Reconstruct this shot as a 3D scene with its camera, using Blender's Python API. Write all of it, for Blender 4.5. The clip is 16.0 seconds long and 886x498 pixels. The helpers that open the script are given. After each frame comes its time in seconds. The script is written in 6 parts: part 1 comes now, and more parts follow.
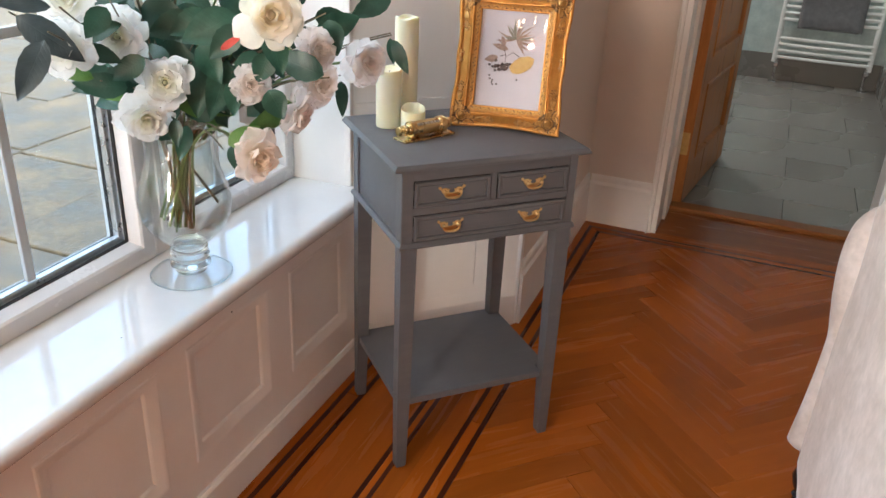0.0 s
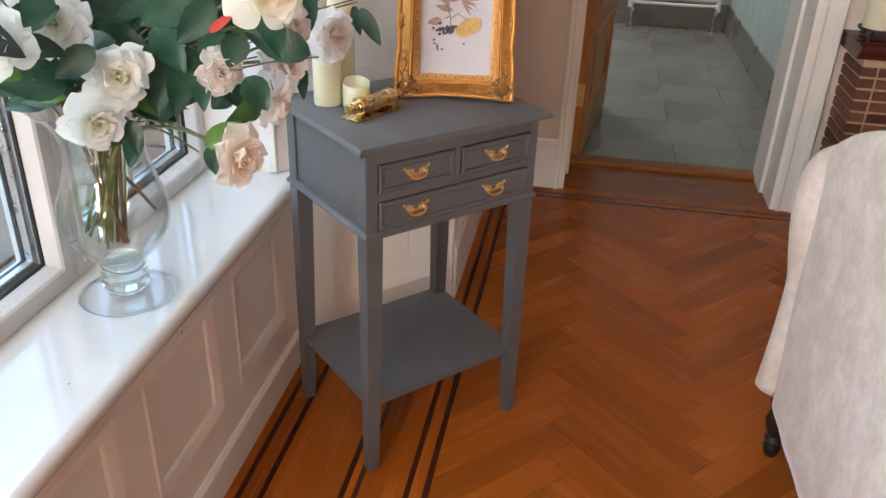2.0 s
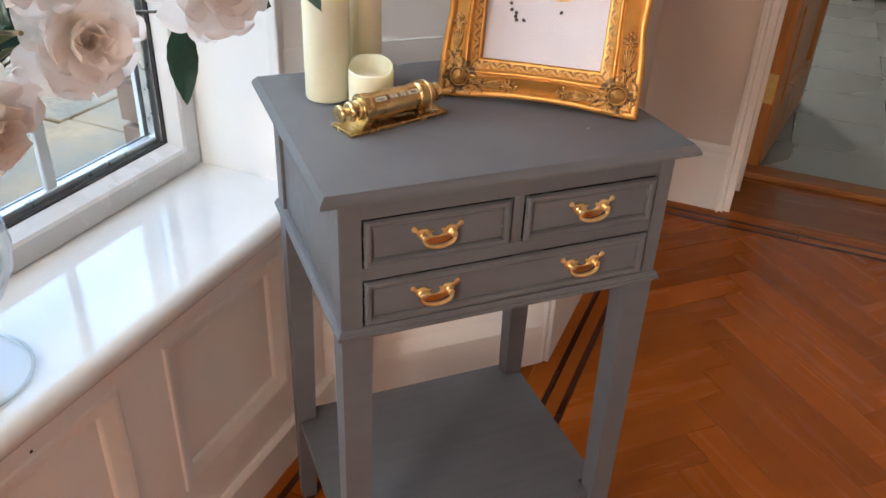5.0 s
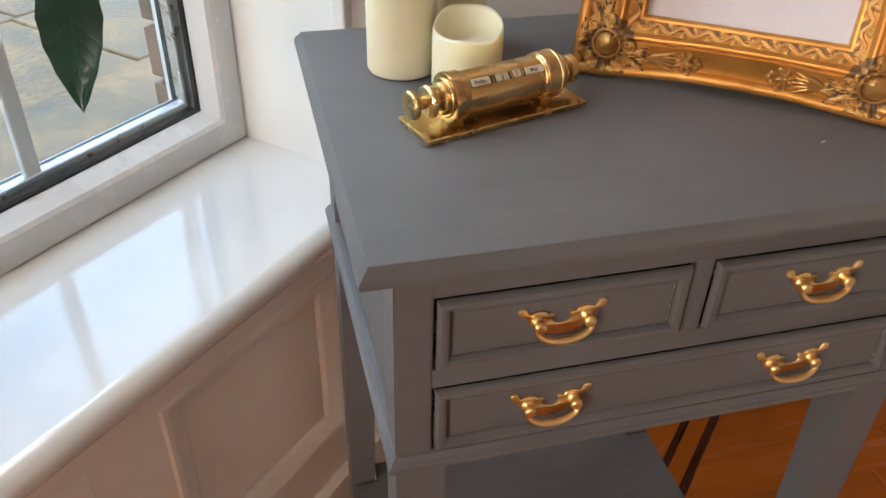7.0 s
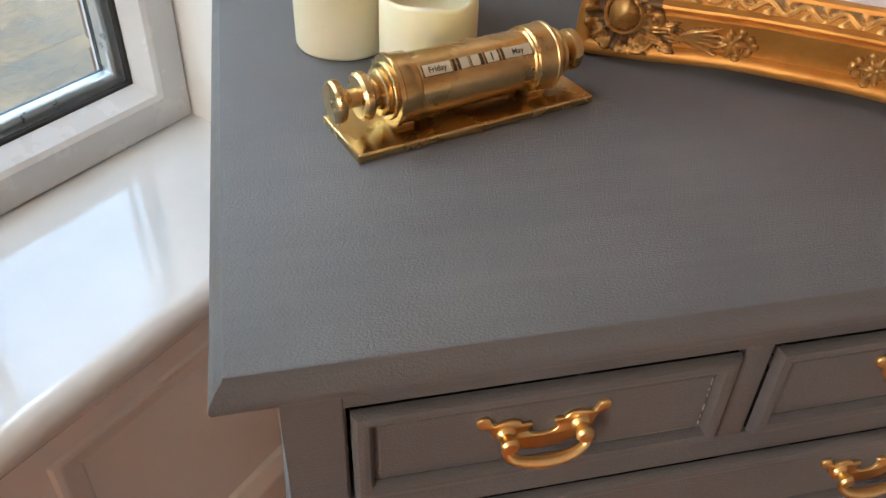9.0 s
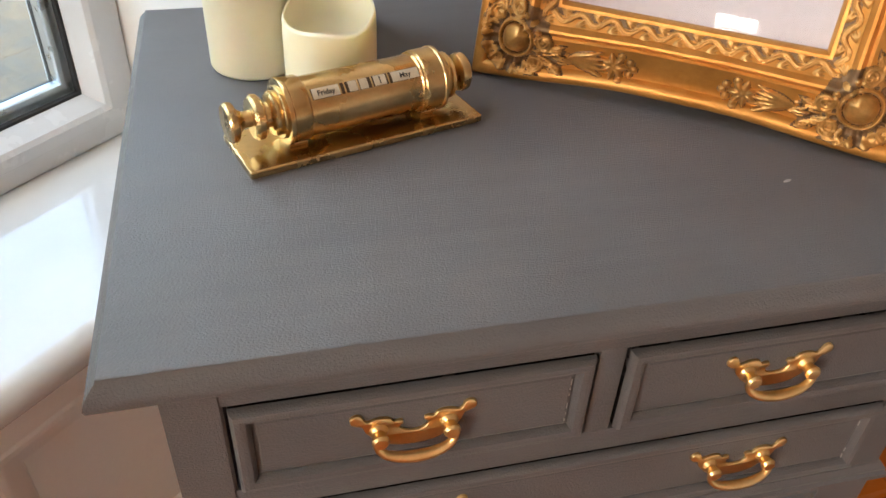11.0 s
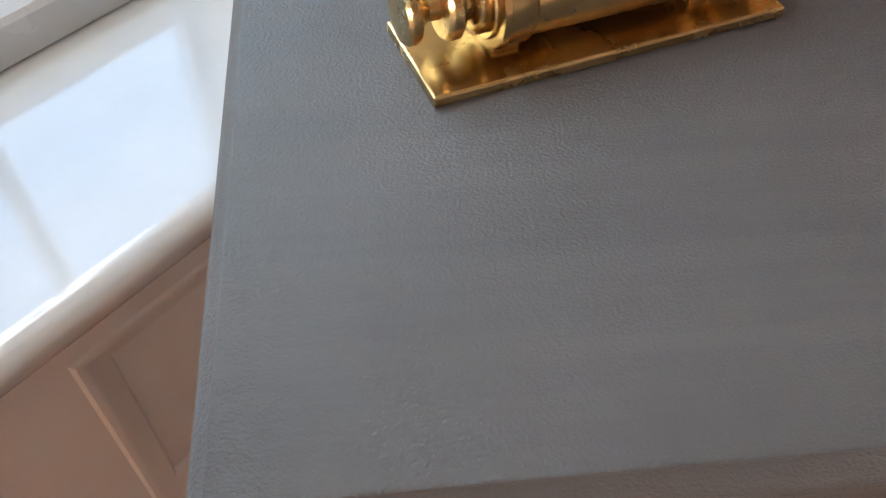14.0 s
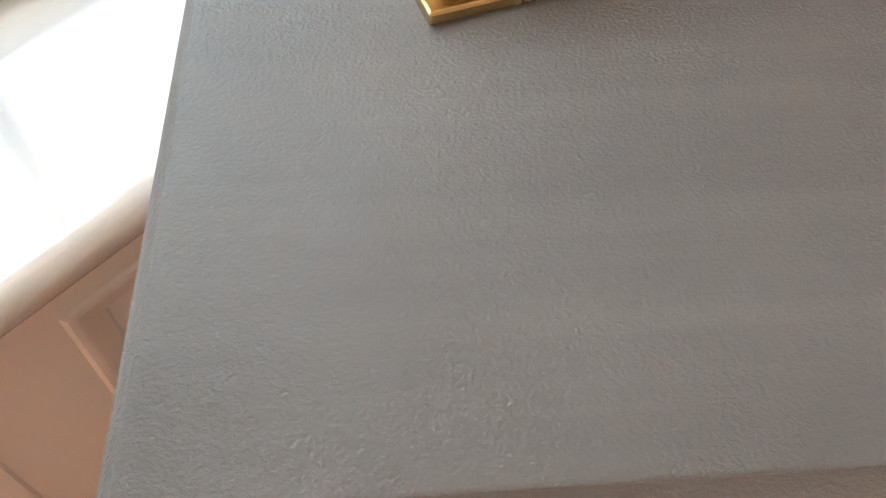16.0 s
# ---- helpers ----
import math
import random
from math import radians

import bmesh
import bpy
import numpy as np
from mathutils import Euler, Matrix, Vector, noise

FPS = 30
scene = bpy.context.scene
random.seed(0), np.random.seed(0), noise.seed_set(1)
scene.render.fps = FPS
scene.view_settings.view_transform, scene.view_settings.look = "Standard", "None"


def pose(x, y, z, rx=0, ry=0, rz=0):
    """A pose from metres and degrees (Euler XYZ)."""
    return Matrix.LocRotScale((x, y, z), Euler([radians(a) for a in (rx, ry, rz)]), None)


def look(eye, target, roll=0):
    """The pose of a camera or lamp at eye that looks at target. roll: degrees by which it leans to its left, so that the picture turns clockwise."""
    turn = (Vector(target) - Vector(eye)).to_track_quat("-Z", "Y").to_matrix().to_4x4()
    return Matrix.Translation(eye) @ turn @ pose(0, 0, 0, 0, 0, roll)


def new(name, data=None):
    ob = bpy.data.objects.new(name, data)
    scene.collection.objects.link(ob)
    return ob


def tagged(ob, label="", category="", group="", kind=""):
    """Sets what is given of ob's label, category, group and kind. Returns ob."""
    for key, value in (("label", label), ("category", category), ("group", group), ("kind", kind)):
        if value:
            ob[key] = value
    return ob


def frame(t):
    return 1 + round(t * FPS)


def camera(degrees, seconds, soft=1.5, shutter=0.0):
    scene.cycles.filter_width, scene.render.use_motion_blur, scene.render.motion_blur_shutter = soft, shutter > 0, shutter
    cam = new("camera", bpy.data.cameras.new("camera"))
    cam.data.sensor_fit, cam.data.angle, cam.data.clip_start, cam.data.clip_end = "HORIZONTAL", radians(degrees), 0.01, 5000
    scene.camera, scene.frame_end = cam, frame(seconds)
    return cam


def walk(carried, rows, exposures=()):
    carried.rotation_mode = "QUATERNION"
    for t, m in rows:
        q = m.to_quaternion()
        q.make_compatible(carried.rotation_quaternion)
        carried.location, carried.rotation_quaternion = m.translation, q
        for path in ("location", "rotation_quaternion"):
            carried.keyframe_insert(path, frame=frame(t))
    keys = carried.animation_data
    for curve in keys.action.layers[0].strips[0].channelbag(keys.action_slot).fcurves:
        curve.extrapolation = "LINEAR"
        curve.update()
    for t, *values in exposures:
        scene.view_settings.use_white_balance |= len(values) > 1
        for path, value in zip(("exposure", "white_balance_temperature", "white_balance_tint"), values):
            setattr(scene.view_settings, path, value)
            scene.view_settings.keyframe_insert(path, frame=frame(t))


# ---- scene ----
cam = camera(57.0, 16.0)
PATH = [
    (0, (-0.492, -1.335, 1.235), (0.24, 0.315, 0.374), 2.7),
    (0.5, (-0.561, -1.233, 1.235), (0.348, 0.316, 0.356), 2.5),
    (1, (-0.622, -1.154, 1.219), (0.408, 0.301, 0.311), 2.4),
    (1.5, (-0.627, -1.133, 1.219), (0.414, 0.302, 0.293), 2.3),
    (2, (-0.623, -1.106, 1.209), (0.411, 0.329, 0.275), 2.1),
    (2.5, (-0.599, -1.076, 1.195), (0.402, 0.379, 0.255), 1.9),
    (3, (-0.472, -0.985, 1.184), (0.452, 0.521, 0.248), 2.3),
    (3.5, (-0.348, -0.893, 1.164), (0.499, 0.647, 0.21), 3.4),
    (6, (-0.125, -0.535, 1.033), (0.466, 1.052, -0.03), 1.7),
    (6.5, (-0.11, -0.472, 1.025), (0.435, 1.125, -0.049), 2.0),
    (7, (-0.049, -0.334, 0.973), (0.372, 1.238, -0.19), 1.6),
    (7.5, (-0.018, -0.241, 0.924), (0.333, 1.287, -0.317), 1.2),
    (8, (0.022, -0.187, 0.911), (0.393, 1.336, -0.331), 1.6),
    (10.5, (0.028, -0.206, 0.933), (0.401, 1.323, -0.301), 2.8),
    (11, (0.067, -0.218, 0.939), (0.472, 1.301, -0.297), 2.8),
    (11.5, (0.092, -0.226, 0.948), (0.537, 1.28, -0.29), 3.2),
    (12, (0.079, -0.224, 0.953), (0.506, 1.291, -0.281), 3.1),
    (12.5, (0.037, -0.206, 0.948), (0.373, 1.314, -0.308), 2.4),
    (13, (0.03, -0.19, 0.937), (0.285, 1.285, -0.388), 2.2),
    (13.5, (0.041, -0.103, 0.929), (0.227, 1.263, -0.52), 1.6),
    (14, (0.039, -0.067, 0.887), (0.214, 1.168, -0.677), 2.5),
    (14.5, (0.043, -0.059, 0.882), (0.15, 1.085, -0.755), -0.1),
    (15, (0.04, -0.079, 0.89), (0.183, 1.076, -0.736), 1.6),
    (15.5, (0.041, -0.069, 0.877), (0.203, 1.111, -0.73), 2.7),
    (16, (0.051, -0.045, 0.855), (0.151, 1.11, -0.775), 1.1),
]
EXPOSURES = [(0.0, 2.82, 6500, 10), (2.0, 2.82, 6500, 10), (3.5, 2.98, 6500, 10), (6.0, 3.05, 6700, 10), (7.0, 2.88, 6950, 10), (8.0, 2.88, 7000, 10), (10.5, 2.82, 6950, 10), (11.3, 3.2, 7100, 10), (12.0, 3.28, 7000, 10), (12.5, 3.2, 6900, 10), (13.5, 2.84, 6700, 10), (14.0, 2.84, 6800, 10), (14.5, 3.08, 7150, 10), (15.0, 3.2, 7200, 10), (16.0, 3.36, 7700, 10)]
walk(cam, [(t, look(eye, target, roll)) for t, eye, target, roll in PATH], EXPOSURES)

# ---- light ----
world = bpy.data.worlds.new("sky")
scene.world = world
world.use_nodes = True
wn = world.node_tree
sky = wn.nodes.new("ShaderNodeTexSky")
sky.sky_type = "NISHITA"
sky.sun_disc = False
sky.sun_elevation = radians(48)
sky.sun_rotation = radians(150)
sky.air_density, sky.dust_density = 1.2, 3.0
wn.links.new(sky.outputs[0], wn.nodes["Background"].inputs[0])
wn.nodes["Background"].inputs[1].default_value = 0.15


def lamp(name, kind, energy, colour, m, **more):
    data = bpy.data.lights.new(name, kind)
    data.energy, data.color = energy, colour
    for key, value in more.items():
        setattr(data, key, value)
    ob = new(name, data)
    ob.matrix_world = m
    return ob


ROOM = pose(0, 0, 0, 0, 0, 45)      # u runs along the window wall, w out through the window
lamp("sun", "SUN", 0.95, (1.0, 0.90, 0.76), look((0, 0, 0), ROOM.to_3x3() @ Vector((0.58, 0.22, -0.78))), angle=radians(12))
# the sky's light in the upper part of the bay window's opening
lamp("window_daylight", "AREA", 5.0, (0.88, 0.95, 1.0), ROOM @ pose(-0.75, 0.575, 1.49, -70, 0, 0), shape="RECTANGLE", size=2.2, size_y=0.88)
# added fill lamp inside the bay, aimed along it to brighten the sloping wall
lamp("far_window_daylight", "AREA", 1.6, (1.0, 0.95, 0.88), ROOM @ pose(-2.9, 0.315, 1.42, 0, 0, 84) @ pose(0, 0, 0, -84, 0, 0), shape="RECTANGLE", size=0.36, size_y=0.95, spread=radians(80))
# daylight in the opening of the window behind
lamp("back_window_daylight", "AREA", 1.3, (0.97, 0.97, 1.0), ROOM @ pose(-5.215, -0.772, 1.01, 0, -90, 0), shape="RECTANGLE", size=0.26, size_y=0.27)
# the lit chandelier further back in the room
lamp("chandelier_light", "POINT", 10.0, (1.0, 0.64, 0.40), ROOM @ pose(-3.85, -0.24, 1.83), shadow_soft_size=0.02)
# unseen fill lamp added to brighten the bathroom
lamp("bathroom_light", "AREA", 4.0, (1.0, 0.98, 0.94), ROOM @ pose(3.9, 0.22, 2.40), size=0.25)


# ---- materials ----
def nodes_of(name):
    m = bpy.data.materials.new(name)
    m.use_nodes = True
    return m, m.node_tree.nodes, m.node_tree.links, m.node_tree.nodes["Principled BSDF"]


def coords(nt, links, scale, source="Object"):
    tc = nt.new("ShaderNodeTexCoord")
    mp = nt.new("ShaderNodeMapping")
    mp.inputs["Scale"].default_value = scale if isinstance(scale, (tuple, list)) else (scale,) * 3
    links.new(tc.outputs[source], mp.inputs["Vector"])
    return mp.outputs[0]


def noise_node(nt, links, vec, scale, detail=4.0, rough=0.55, distort=0.0):
    n = nt.new("ShaderNodeTexNoise")
    n.inputs["Scale"].default_value = scale
    n.inputs["Detail"].default_value = detail
    n.inputs["Roughness"].default_value = rough
    n.inputs["Distortion"].default_value = distort
    links.new(vec, n.inputs["Vector"])
    return n.outputs["Fac"]


def ramp(nt, links, fac, stops):
    r = nt.new("ShaderNodeValToRGB")
    while len(r.color_ramp.elements) < len(stops):
        r.color_ramp.elements.new(0.5)
    for e, (p, c) in zip(r.color_ramp.elements, stops):
        e.position, e.color = p, (*c, 1)
    links.new(fac, r.inputs[0])
    return r.outputs[0]


def mix(nt, links, fac, a, b, mode="MIX"):
    m = nt.new("ShaderNodeMix")
    m.data_type, m.blend_type = "RGBA", mode
    for sock, value in ((m.inputs[0], fac), (m.inputs[6], a), (m.inputs[7], b)):
        if isinstance(value, (int, float)):
            sock.default_value = value
        elif isinstance(value, tuple):
            sock.default_value = (*value, 1)
        else:
            links.new(value, sock)
    return m.outputs[2]


def span(nt, links, fac, lo, hi):
    m = nt.new("ShaderNodeMapRange")
    m.inputs["To Min"].default_value, m.inputs["To Max"].default_value = lo, hi
    m.inputs["From Min"].default_value, m.inputs["From Max"].default_value = 0.3, 0.7
    links.new(fac, m.inputs["Value"])
    return m.outputs[0]


def bump(nt, links, bsdf, height, strength, distance, before=None):
    b = nt.new("ShaderNodeBump")
    b.inputs["Strength"].default_value, b.inputs["Distance"].default_value = strength, distance
    links.new(height, b.inputs["Height"])
    if before is not None:
        links.new(before, b.inputs["Normal"])
    links.new(b.outputs[0], bsdf.inputs["Normal"])
    return b.outputs[0]


def surface(name, dark, light, rough=(0.4, 0.6), metal=0.0, big=6.0, fine=120.0, relief=0.15, depth=0.001, stretch=(1, 1, 1), sheen=0.0, coat=0.0, sss=0.0, random_tone=0.0, spec=0.5, fleck=0.10):
    """A painted, moulded or cast surface: two tones in broad clouds, fine grain in colour and relief."""
    m, nt, ln, b = nodes_of(name)
    vec = coords(nt, ln, stretch)
    cloud = noise_node(nt, ln, vec, big, 5, 0.6)
    grain = noise_node(nt, ln, vec, fine, 6, 0.6)
    col = ramp(nt, ln, cloud, [(0.3, dark), (0.7, light)])
    specks = ramp(nt, ln, grain, [(0.25, (1 - fleck,) * 3), (0.75, (1 + fleck * 0.4,) * 3)])
    col = mix(nt, ln, 1.0, col, specks, "MULTIPLY")
    if random_tone:
        oi = nt.new("ShaderNodeObjectInfo")
        mr = nt.new("ShaderNodeMapRange")
        mr.inputs["To Min"].default_value, mr.inputs["To Max"].default_value = 1 - random_tone, 1 + random_tone
        ln.new(oi.outputs["Random"], mr.inputs["Value"])
        hs = nt.new("ShaderNodeHueSaturation")
        ln.new(mr.outputs[0], hs.inputs["Value"])
        ln.new(col, hs.inputs["Color"])
        col = hs.outputs[0]
    ln.new(col, b.inputs["Base Color"])
    ln.new(span(nt, ln, cloud, *rough), b.inputs["Roughness"])
    b.inputs["Metallic"].default_value = metal
    b.inputs["Specular IOR Level"].default_value = spec
    if sheen:
        b.inputs["Sheen Weight"].default_value = sheen
        b.inputs["Sheen Roughness"].default_value = 0.4
    if coat:
        b.inputs["Coat Weight"].default_value = coat
        b.inputs["Coat Roughness"].default_value = 0.08
    if sss:
        b.inputs["Subsurface Weight"].default_value = sss
        b.inputs["Subsurface Radius"].default_value = (0.02, 0.015, 0.008)
        b.inputs["Subsurface Scale"].default_value = 0.5
    if relief:
        bump(nt, ln, b, grain, relief, depth)
    return m


def grey_paint():
    """Brushed chalky grey paint, pebbled like eggshell, with faint strokes along the long way."""
    m, nt, ln, b = nodes_of("slate_grey_paint")
    vec = coords(nt, ln, 1)
    strokes = noise_node(nt, ln, coords(nt, ln, (3, 90, 90)), 1.0, 6, 0.6)
    cloud = noise_node(nt, ln, vec, 9, 4)
    pebble = noise_node(nt, ln, coords(nt, ln, (1, 1.15, 1.15)), 900, 2.0, 0.62)
    brush = noise_node(nt, ln, coords(nt, ln, (9, 420, 420)), 1.0, 3, 0.5)
    col = ramp(nt, ln, cloud, [(0.3, (0.086, 0.087, 0.095)), (0.7, (0.108, 0.108, 0.114))])
    col = mix(nt, ln, 0.85, col, ramp(nt, ln, strokes, [(0.3, (0.86, 0.86, 0.87)), (0.72, (1.12, 1.1, 1.08))]), "MULTIPLY")
    ln.new(col, b.inputs["Base Color"])
    ln.new(span(nt, ln, strokes, 0.42, 0.54), b.inputs["Roughness"])
    b.inputs["Specular IOR Level"].default_value = 0.42
    first = bump(nt, ln, b, pebble, 0.62, 0.0008)
    first = bump(nt, ln, b, brush, 0.12, 0.0005, first)
    bump(nt, ln, b, strokes, 0.2, 0.0005, first)
    return m


def oak(name, dark, light, way, tone=0.25, rough=(0.22, 0.38)):
    """Varnished timber with grain along one axis; each board takes its own tone."""
    m, nt, ln, b = nodes_of(name)
    oi = nt.new("ShaderNodeObjectInfo")
    vec = coords(nt, ln, tuple(1.6 if i == way else 20 for i in range(3)), "Object")
    add = nt.new("ShaderNodeVectorMath")
    add.operation = "ADD"
    scl = nt.new("ShaderNodeVectorMath")
    scl.operation = "SCALE"
    ln.new(oi.outputs["Location"], scl.inputs[0])
    scl.inputs["Scale"].default_value = 37.0
    ln.new(vec, add.inputs[0])
    ln.new(scl.outputs[0], add.inputs[1])
    grain = noise_node(nt, ln, add.outputs[0], 1.6, 5, 0.55, 0.5)
    pores = noise_node(nt, ln, add.outputs[0], 14, 3, 0.5)
    col = ramp(nt, ln, grain, [(0.28, dark), (0.5, tuple((a + c) / 2 for a, c in zip(dark, light))), (0.72, light)])
    col = mix(nt, ln, 0.06, col, ramp(nt, ln, pores, [(0.35, (0.55, 0.5, 0.45)), (0.6, (1, 1, 1))]), "MULTIPLY")
    mr = nt.new("ShaderNodeMapRange")
    mr.inputs["To Min"].default_value, mr.inputs["To Max"].default_value = 1 - tone, 1 + tone
    ln.new(oi.outputs["Random"], mr.inputs["Value"])
    hs = nt.new("ShaderNodeHueSaturation")
    ln.new(mr.outputs[0], hs.inputs["Value"])
    ln.new(col, hs.inputs["Color"])
    ln.new(hs.outputs[0], b.inputs["Base Color"])
    ln.new(span(nt, ln, grain, *rough), b.inputs["Roughness"])
    b.inputs["Specular IOR Level"].default_value = 0.15
    bump(nt, ln, b, pores, 0.05, 0.0003)
    return m


def glass(name, tint=(1, 1, 1), gloss=0.04, rough=0.0, power=5.0):
    """Thin clear glass: what is behind shows straight through, gloss grows towards the edge."""
    m, nt, ln, b = nodes_of(name)
    tr = nt.new("ShaderNodeBsdfTransparent")
    tr.inputs[0].default_value = (*tint, 1)
    gl = nt.new("ShaderNodeBsdfGlossy")
    gl.inputs["Roughness"].default_value = rough
    lw = nt.new("ShaderNodeLayerWeight")
    lw.inputs["Blend"].default_value = 0.5
    pw = nt.new("ShaderNodeMath")
    pw.operation, pw.inputs[1].default_value = "POWER", power
    ln.new(lw.outputs["Facing"], pw.inputs[0])
    fr = nt.new("ShaderNodeMath")
    fr.operation, fr.inputs[1].default_value, fr.inputs[2].default_value = "MULTIPLY_ADD", 0.9 * (1 - gloss), gloss
    ln.new(pw.outputs[0], fr.inputs[0])
    mx = nt.new("ShaderNodeMixShader")
    ln.new(fr.outputs[0], mx.inputs[0])
    ln.new(tr.outputs[0], mx.inputs[1])
    ln.new(gl.outputs[0], mx.inputs[2])
    ln.new(mx.outputs[0], nt["Material Output"].inputs[0])
    return m


def solid_glass(name):
    """Thick moulded glass that bends what is behind it, let through in part as in a thin foot."""
    m, nt, ln, b = nodes_of(name)
    gl = nt.new("ShaderNodeBsdfGlass")
    gl.inputs["IOR"].default_value = 1.46
    gl.inputs["Color"].default_value = (0.95, 0.985, 0.985, 1)
    tr = nt.new("ShaderNodeBsdfTransparent")
    mx = nt.new("ShaderNodeMixShader")
    mx.inputs[0].default_value = 0.9
    ln.new(tr.outputs[0], mx.inputs[1])
    ln.new(gl.outputs[0], mx.inputs[2])
    ln.new(mx.outputs[0], nt["Material Output"].inputs[0])
    return m


PAINT = grey_paint()
HINGE = surface("lacquered_brass", (0.58, 0.42, 0.14), (0.72, 0.54, 0.22), (0.3, 0.4), 0.35, 60, 400, 0.08, 0.0004)
BRASS = surface("polished_brass", (0.52, 0.345, 0.15), (0.70, 0.51, 0.255), (0.19, 0.34), 1.0, 30, 300, 0.04, 0.0004)
HANDLE = surface("aged_brass", (0.70, 0.47, 0.20), (0.86, 0.63, 0.31), (0.30, 0.42), 1.0, 60, 400, 0.08, 0.0004)
GILT = surface("antique_gilt", (0.43, 0.19, 0.040), (0.60, 0.30, 0.078), (0.34, 0.48), 0.62, 40, 300, 0.2, 0.0006)
GILT_WASH = surface("brown_wash_on_gilt", (0.10, 0.055, 0.026), (0.22, 0.125, 0.055), (0.45, 0.65), 0.4, 200, 500, 0.3, 0.0006)
GILT_DARK = surface("darkened_gilt", (0.34, 0.18, 0.056), (0.60, 0.335, 0.110), (0.30, 0.42), 0.65, 160, 400, 0.25, 0.0006)
WORN = surface("worn_pale_undercoat", (0.22, 0.22, 0.22), (0.42, 0.41, 0.40), (0.5, 0.7), 0, 300, 900, 0.1)
WAX = surface("ivory_wax", (0.74, 0.695, 0.50), (0.79, 0.75, 0.57), (0.4, 0.55), 0.0, 20, 200, 0.03, 0.0004, sss=0.4, fleck=0.015)
WHITE = surface("white_satin_paint", (0.78, 0.765, 0.74), (0.84, 0.825, 0.80), (0.3, 0.42), 0, 5, 240, 0.04, 0.0003, fleck=0.02)
WALL = surface("pale_wall_paint", (0.66, 0.585, 0.52), (0.70, 0.625, 0.56), (0.6, 0.75), 0, 3, 300, 0.08, 0.0005, fleck=0.02)
WALL_LIGHT = surface("light_grey_wall_paint", (0.80, 0.79, 0.77), (0.85, 0.84, 0.82), (0.55, 0.7), 0, 3, 300, 0.08, 0.0005, fleck=0.02)
PLASTIC = surface("white_window_plastic", (0.62, 0.63, 0.635), (0.68, 0.69, 0.695), (0.2, 0.3), 0, 8, 300, 0.0, fleck=0.015)
SILL = surface("glossy_white_sill", (0.66, 0.67, 0.67), (0.72, 0.73, 0.73), (0.05, 0.08), 0, 9, 200, 0.0, coat=1.0, spec=0.7, fleck=0.01)
RUBBER = surface("black_gasket", (0.015, 0.015, 0.017), (0.03, 0.03, 0.03), (0.4, 0.5), 0, 40, 300, 0.05)
SPACER = surface("bright_spacer_bar", (0.65, 0.66, 0.68), (0.78, 0.79, 0.8), (0.25, 0.35), 0.9, 40, 300, 0.03)
GLASS = glass("window_glass", (0.97, 0.99, 0.985), 0.025)
STEM_GLASS = solid_glass("moulded_glass")
VASE_GLASS = glass("clear_vase_glass", (0.97, 0.985, 0.98), 0.07, 0.0, 3.0)
FOOT_GLASS = glass("thin_foot_glass", (0.996, 1.0, 0.998), 0.022, 0.0, 4.5)
PICTURE_GLASS = glass("picture_glass", (0.98, 0.99, 0.99), 0.035)
OAK_U = oak("varnished_oak_blocks", (0.29, 0.074, 0.0088), (0.345, 0.091, 0.0113), 0, 0.22, (0.22, 0.30))
OAK_DARK = oak("brown_doorway_board", (0.17, 0.050, 0.012), (0.25, 0.080, 0.02), 0, 0.1, (0.2, 0.3))
WALNUT = oak("dark_inlay_strip", (0.035, 0.009, 0.005), (0.075, 0.02, 0.010), 0, 0.15)
THRESHOLD_WOOD = oak("brown_threshold_oak", (0.20, 0.072, 0.018), (0.28, 0.105, 0.028), 1, 0.05, (0.3, 0.4))
DOOR_WOOD = oak("orange_varnished_door", (0.30, 0.115, 0.03), (0.50, 0.22, 0.07), 2, 0.1, (0.25, 0.4))
MAHOGANY = oak("dark_mahogany", (0.06, 0.014, 0.010), (0.13, 0.033, 0.02), 1, 0.1, (0.18, 0.3))
BRICK = surface("fired_brick", (0.10, 0.040, 0.026), (0.20, 0.075, 0.042), (0.6, 0.8), 0, 25, 200, 0.5, 0.002, random_tone=0.35)
MORTAR = surface("buff_mortar", (0.44, 0.31, 0.20), (0.56, 0.41, 0.27), (0.8, 0.9), 0, 30, 250, 0.5, 0.002)
TILE = surface("grey_porcelain_tile", (0.182, 0.171, 0.158), (0.205, 0.193, 0.179), (0.26, 0.29), 0, 1.2, 150, 0.0, random_tone=0.03, fleck=0.02)
GROUT = surface("dark_grout", (0.10, 0.098, 0.092), (0.14, 0.137, 0.13), (0.8, 0.9), 0, 30, 250, 0.2)
PLASTER_BLUE = surface("mottled_blue_wall", (0.38, 0.47, 0.48), (0.60, 0.68, 0.67), (0.3, 0.5), 0, 12, 90, 0.25, 0.002)
CHROME = surface("chrome", (0.6, 0.6, 0.62), (0.7, 0.7, 0.72), (0.08, 0.15), 1.0, 30, 300, 0.0)
RAD_WHITE = surface("white_enamel", (0.78, 0.79, 0.79), (0.84, 0.85, 0.85), (0.18, 0.28), 0, 8, 300, 0.02)
TOWEL = surface("grey_towelling", (0.14, 0.14, 0.155), (0.20, 0.20, 0.215), (0.85, 0.95), 0, 30, 500, 0.9, 0.004, sheen=0.5)
VELVET = surface("cream_velvet", (0.50, 0.405, 0.35), (0.69, 0.59, 0.535), (0.6, 0.85), 0, 15, 60, 0.2, 0.003, sheen=0.4)
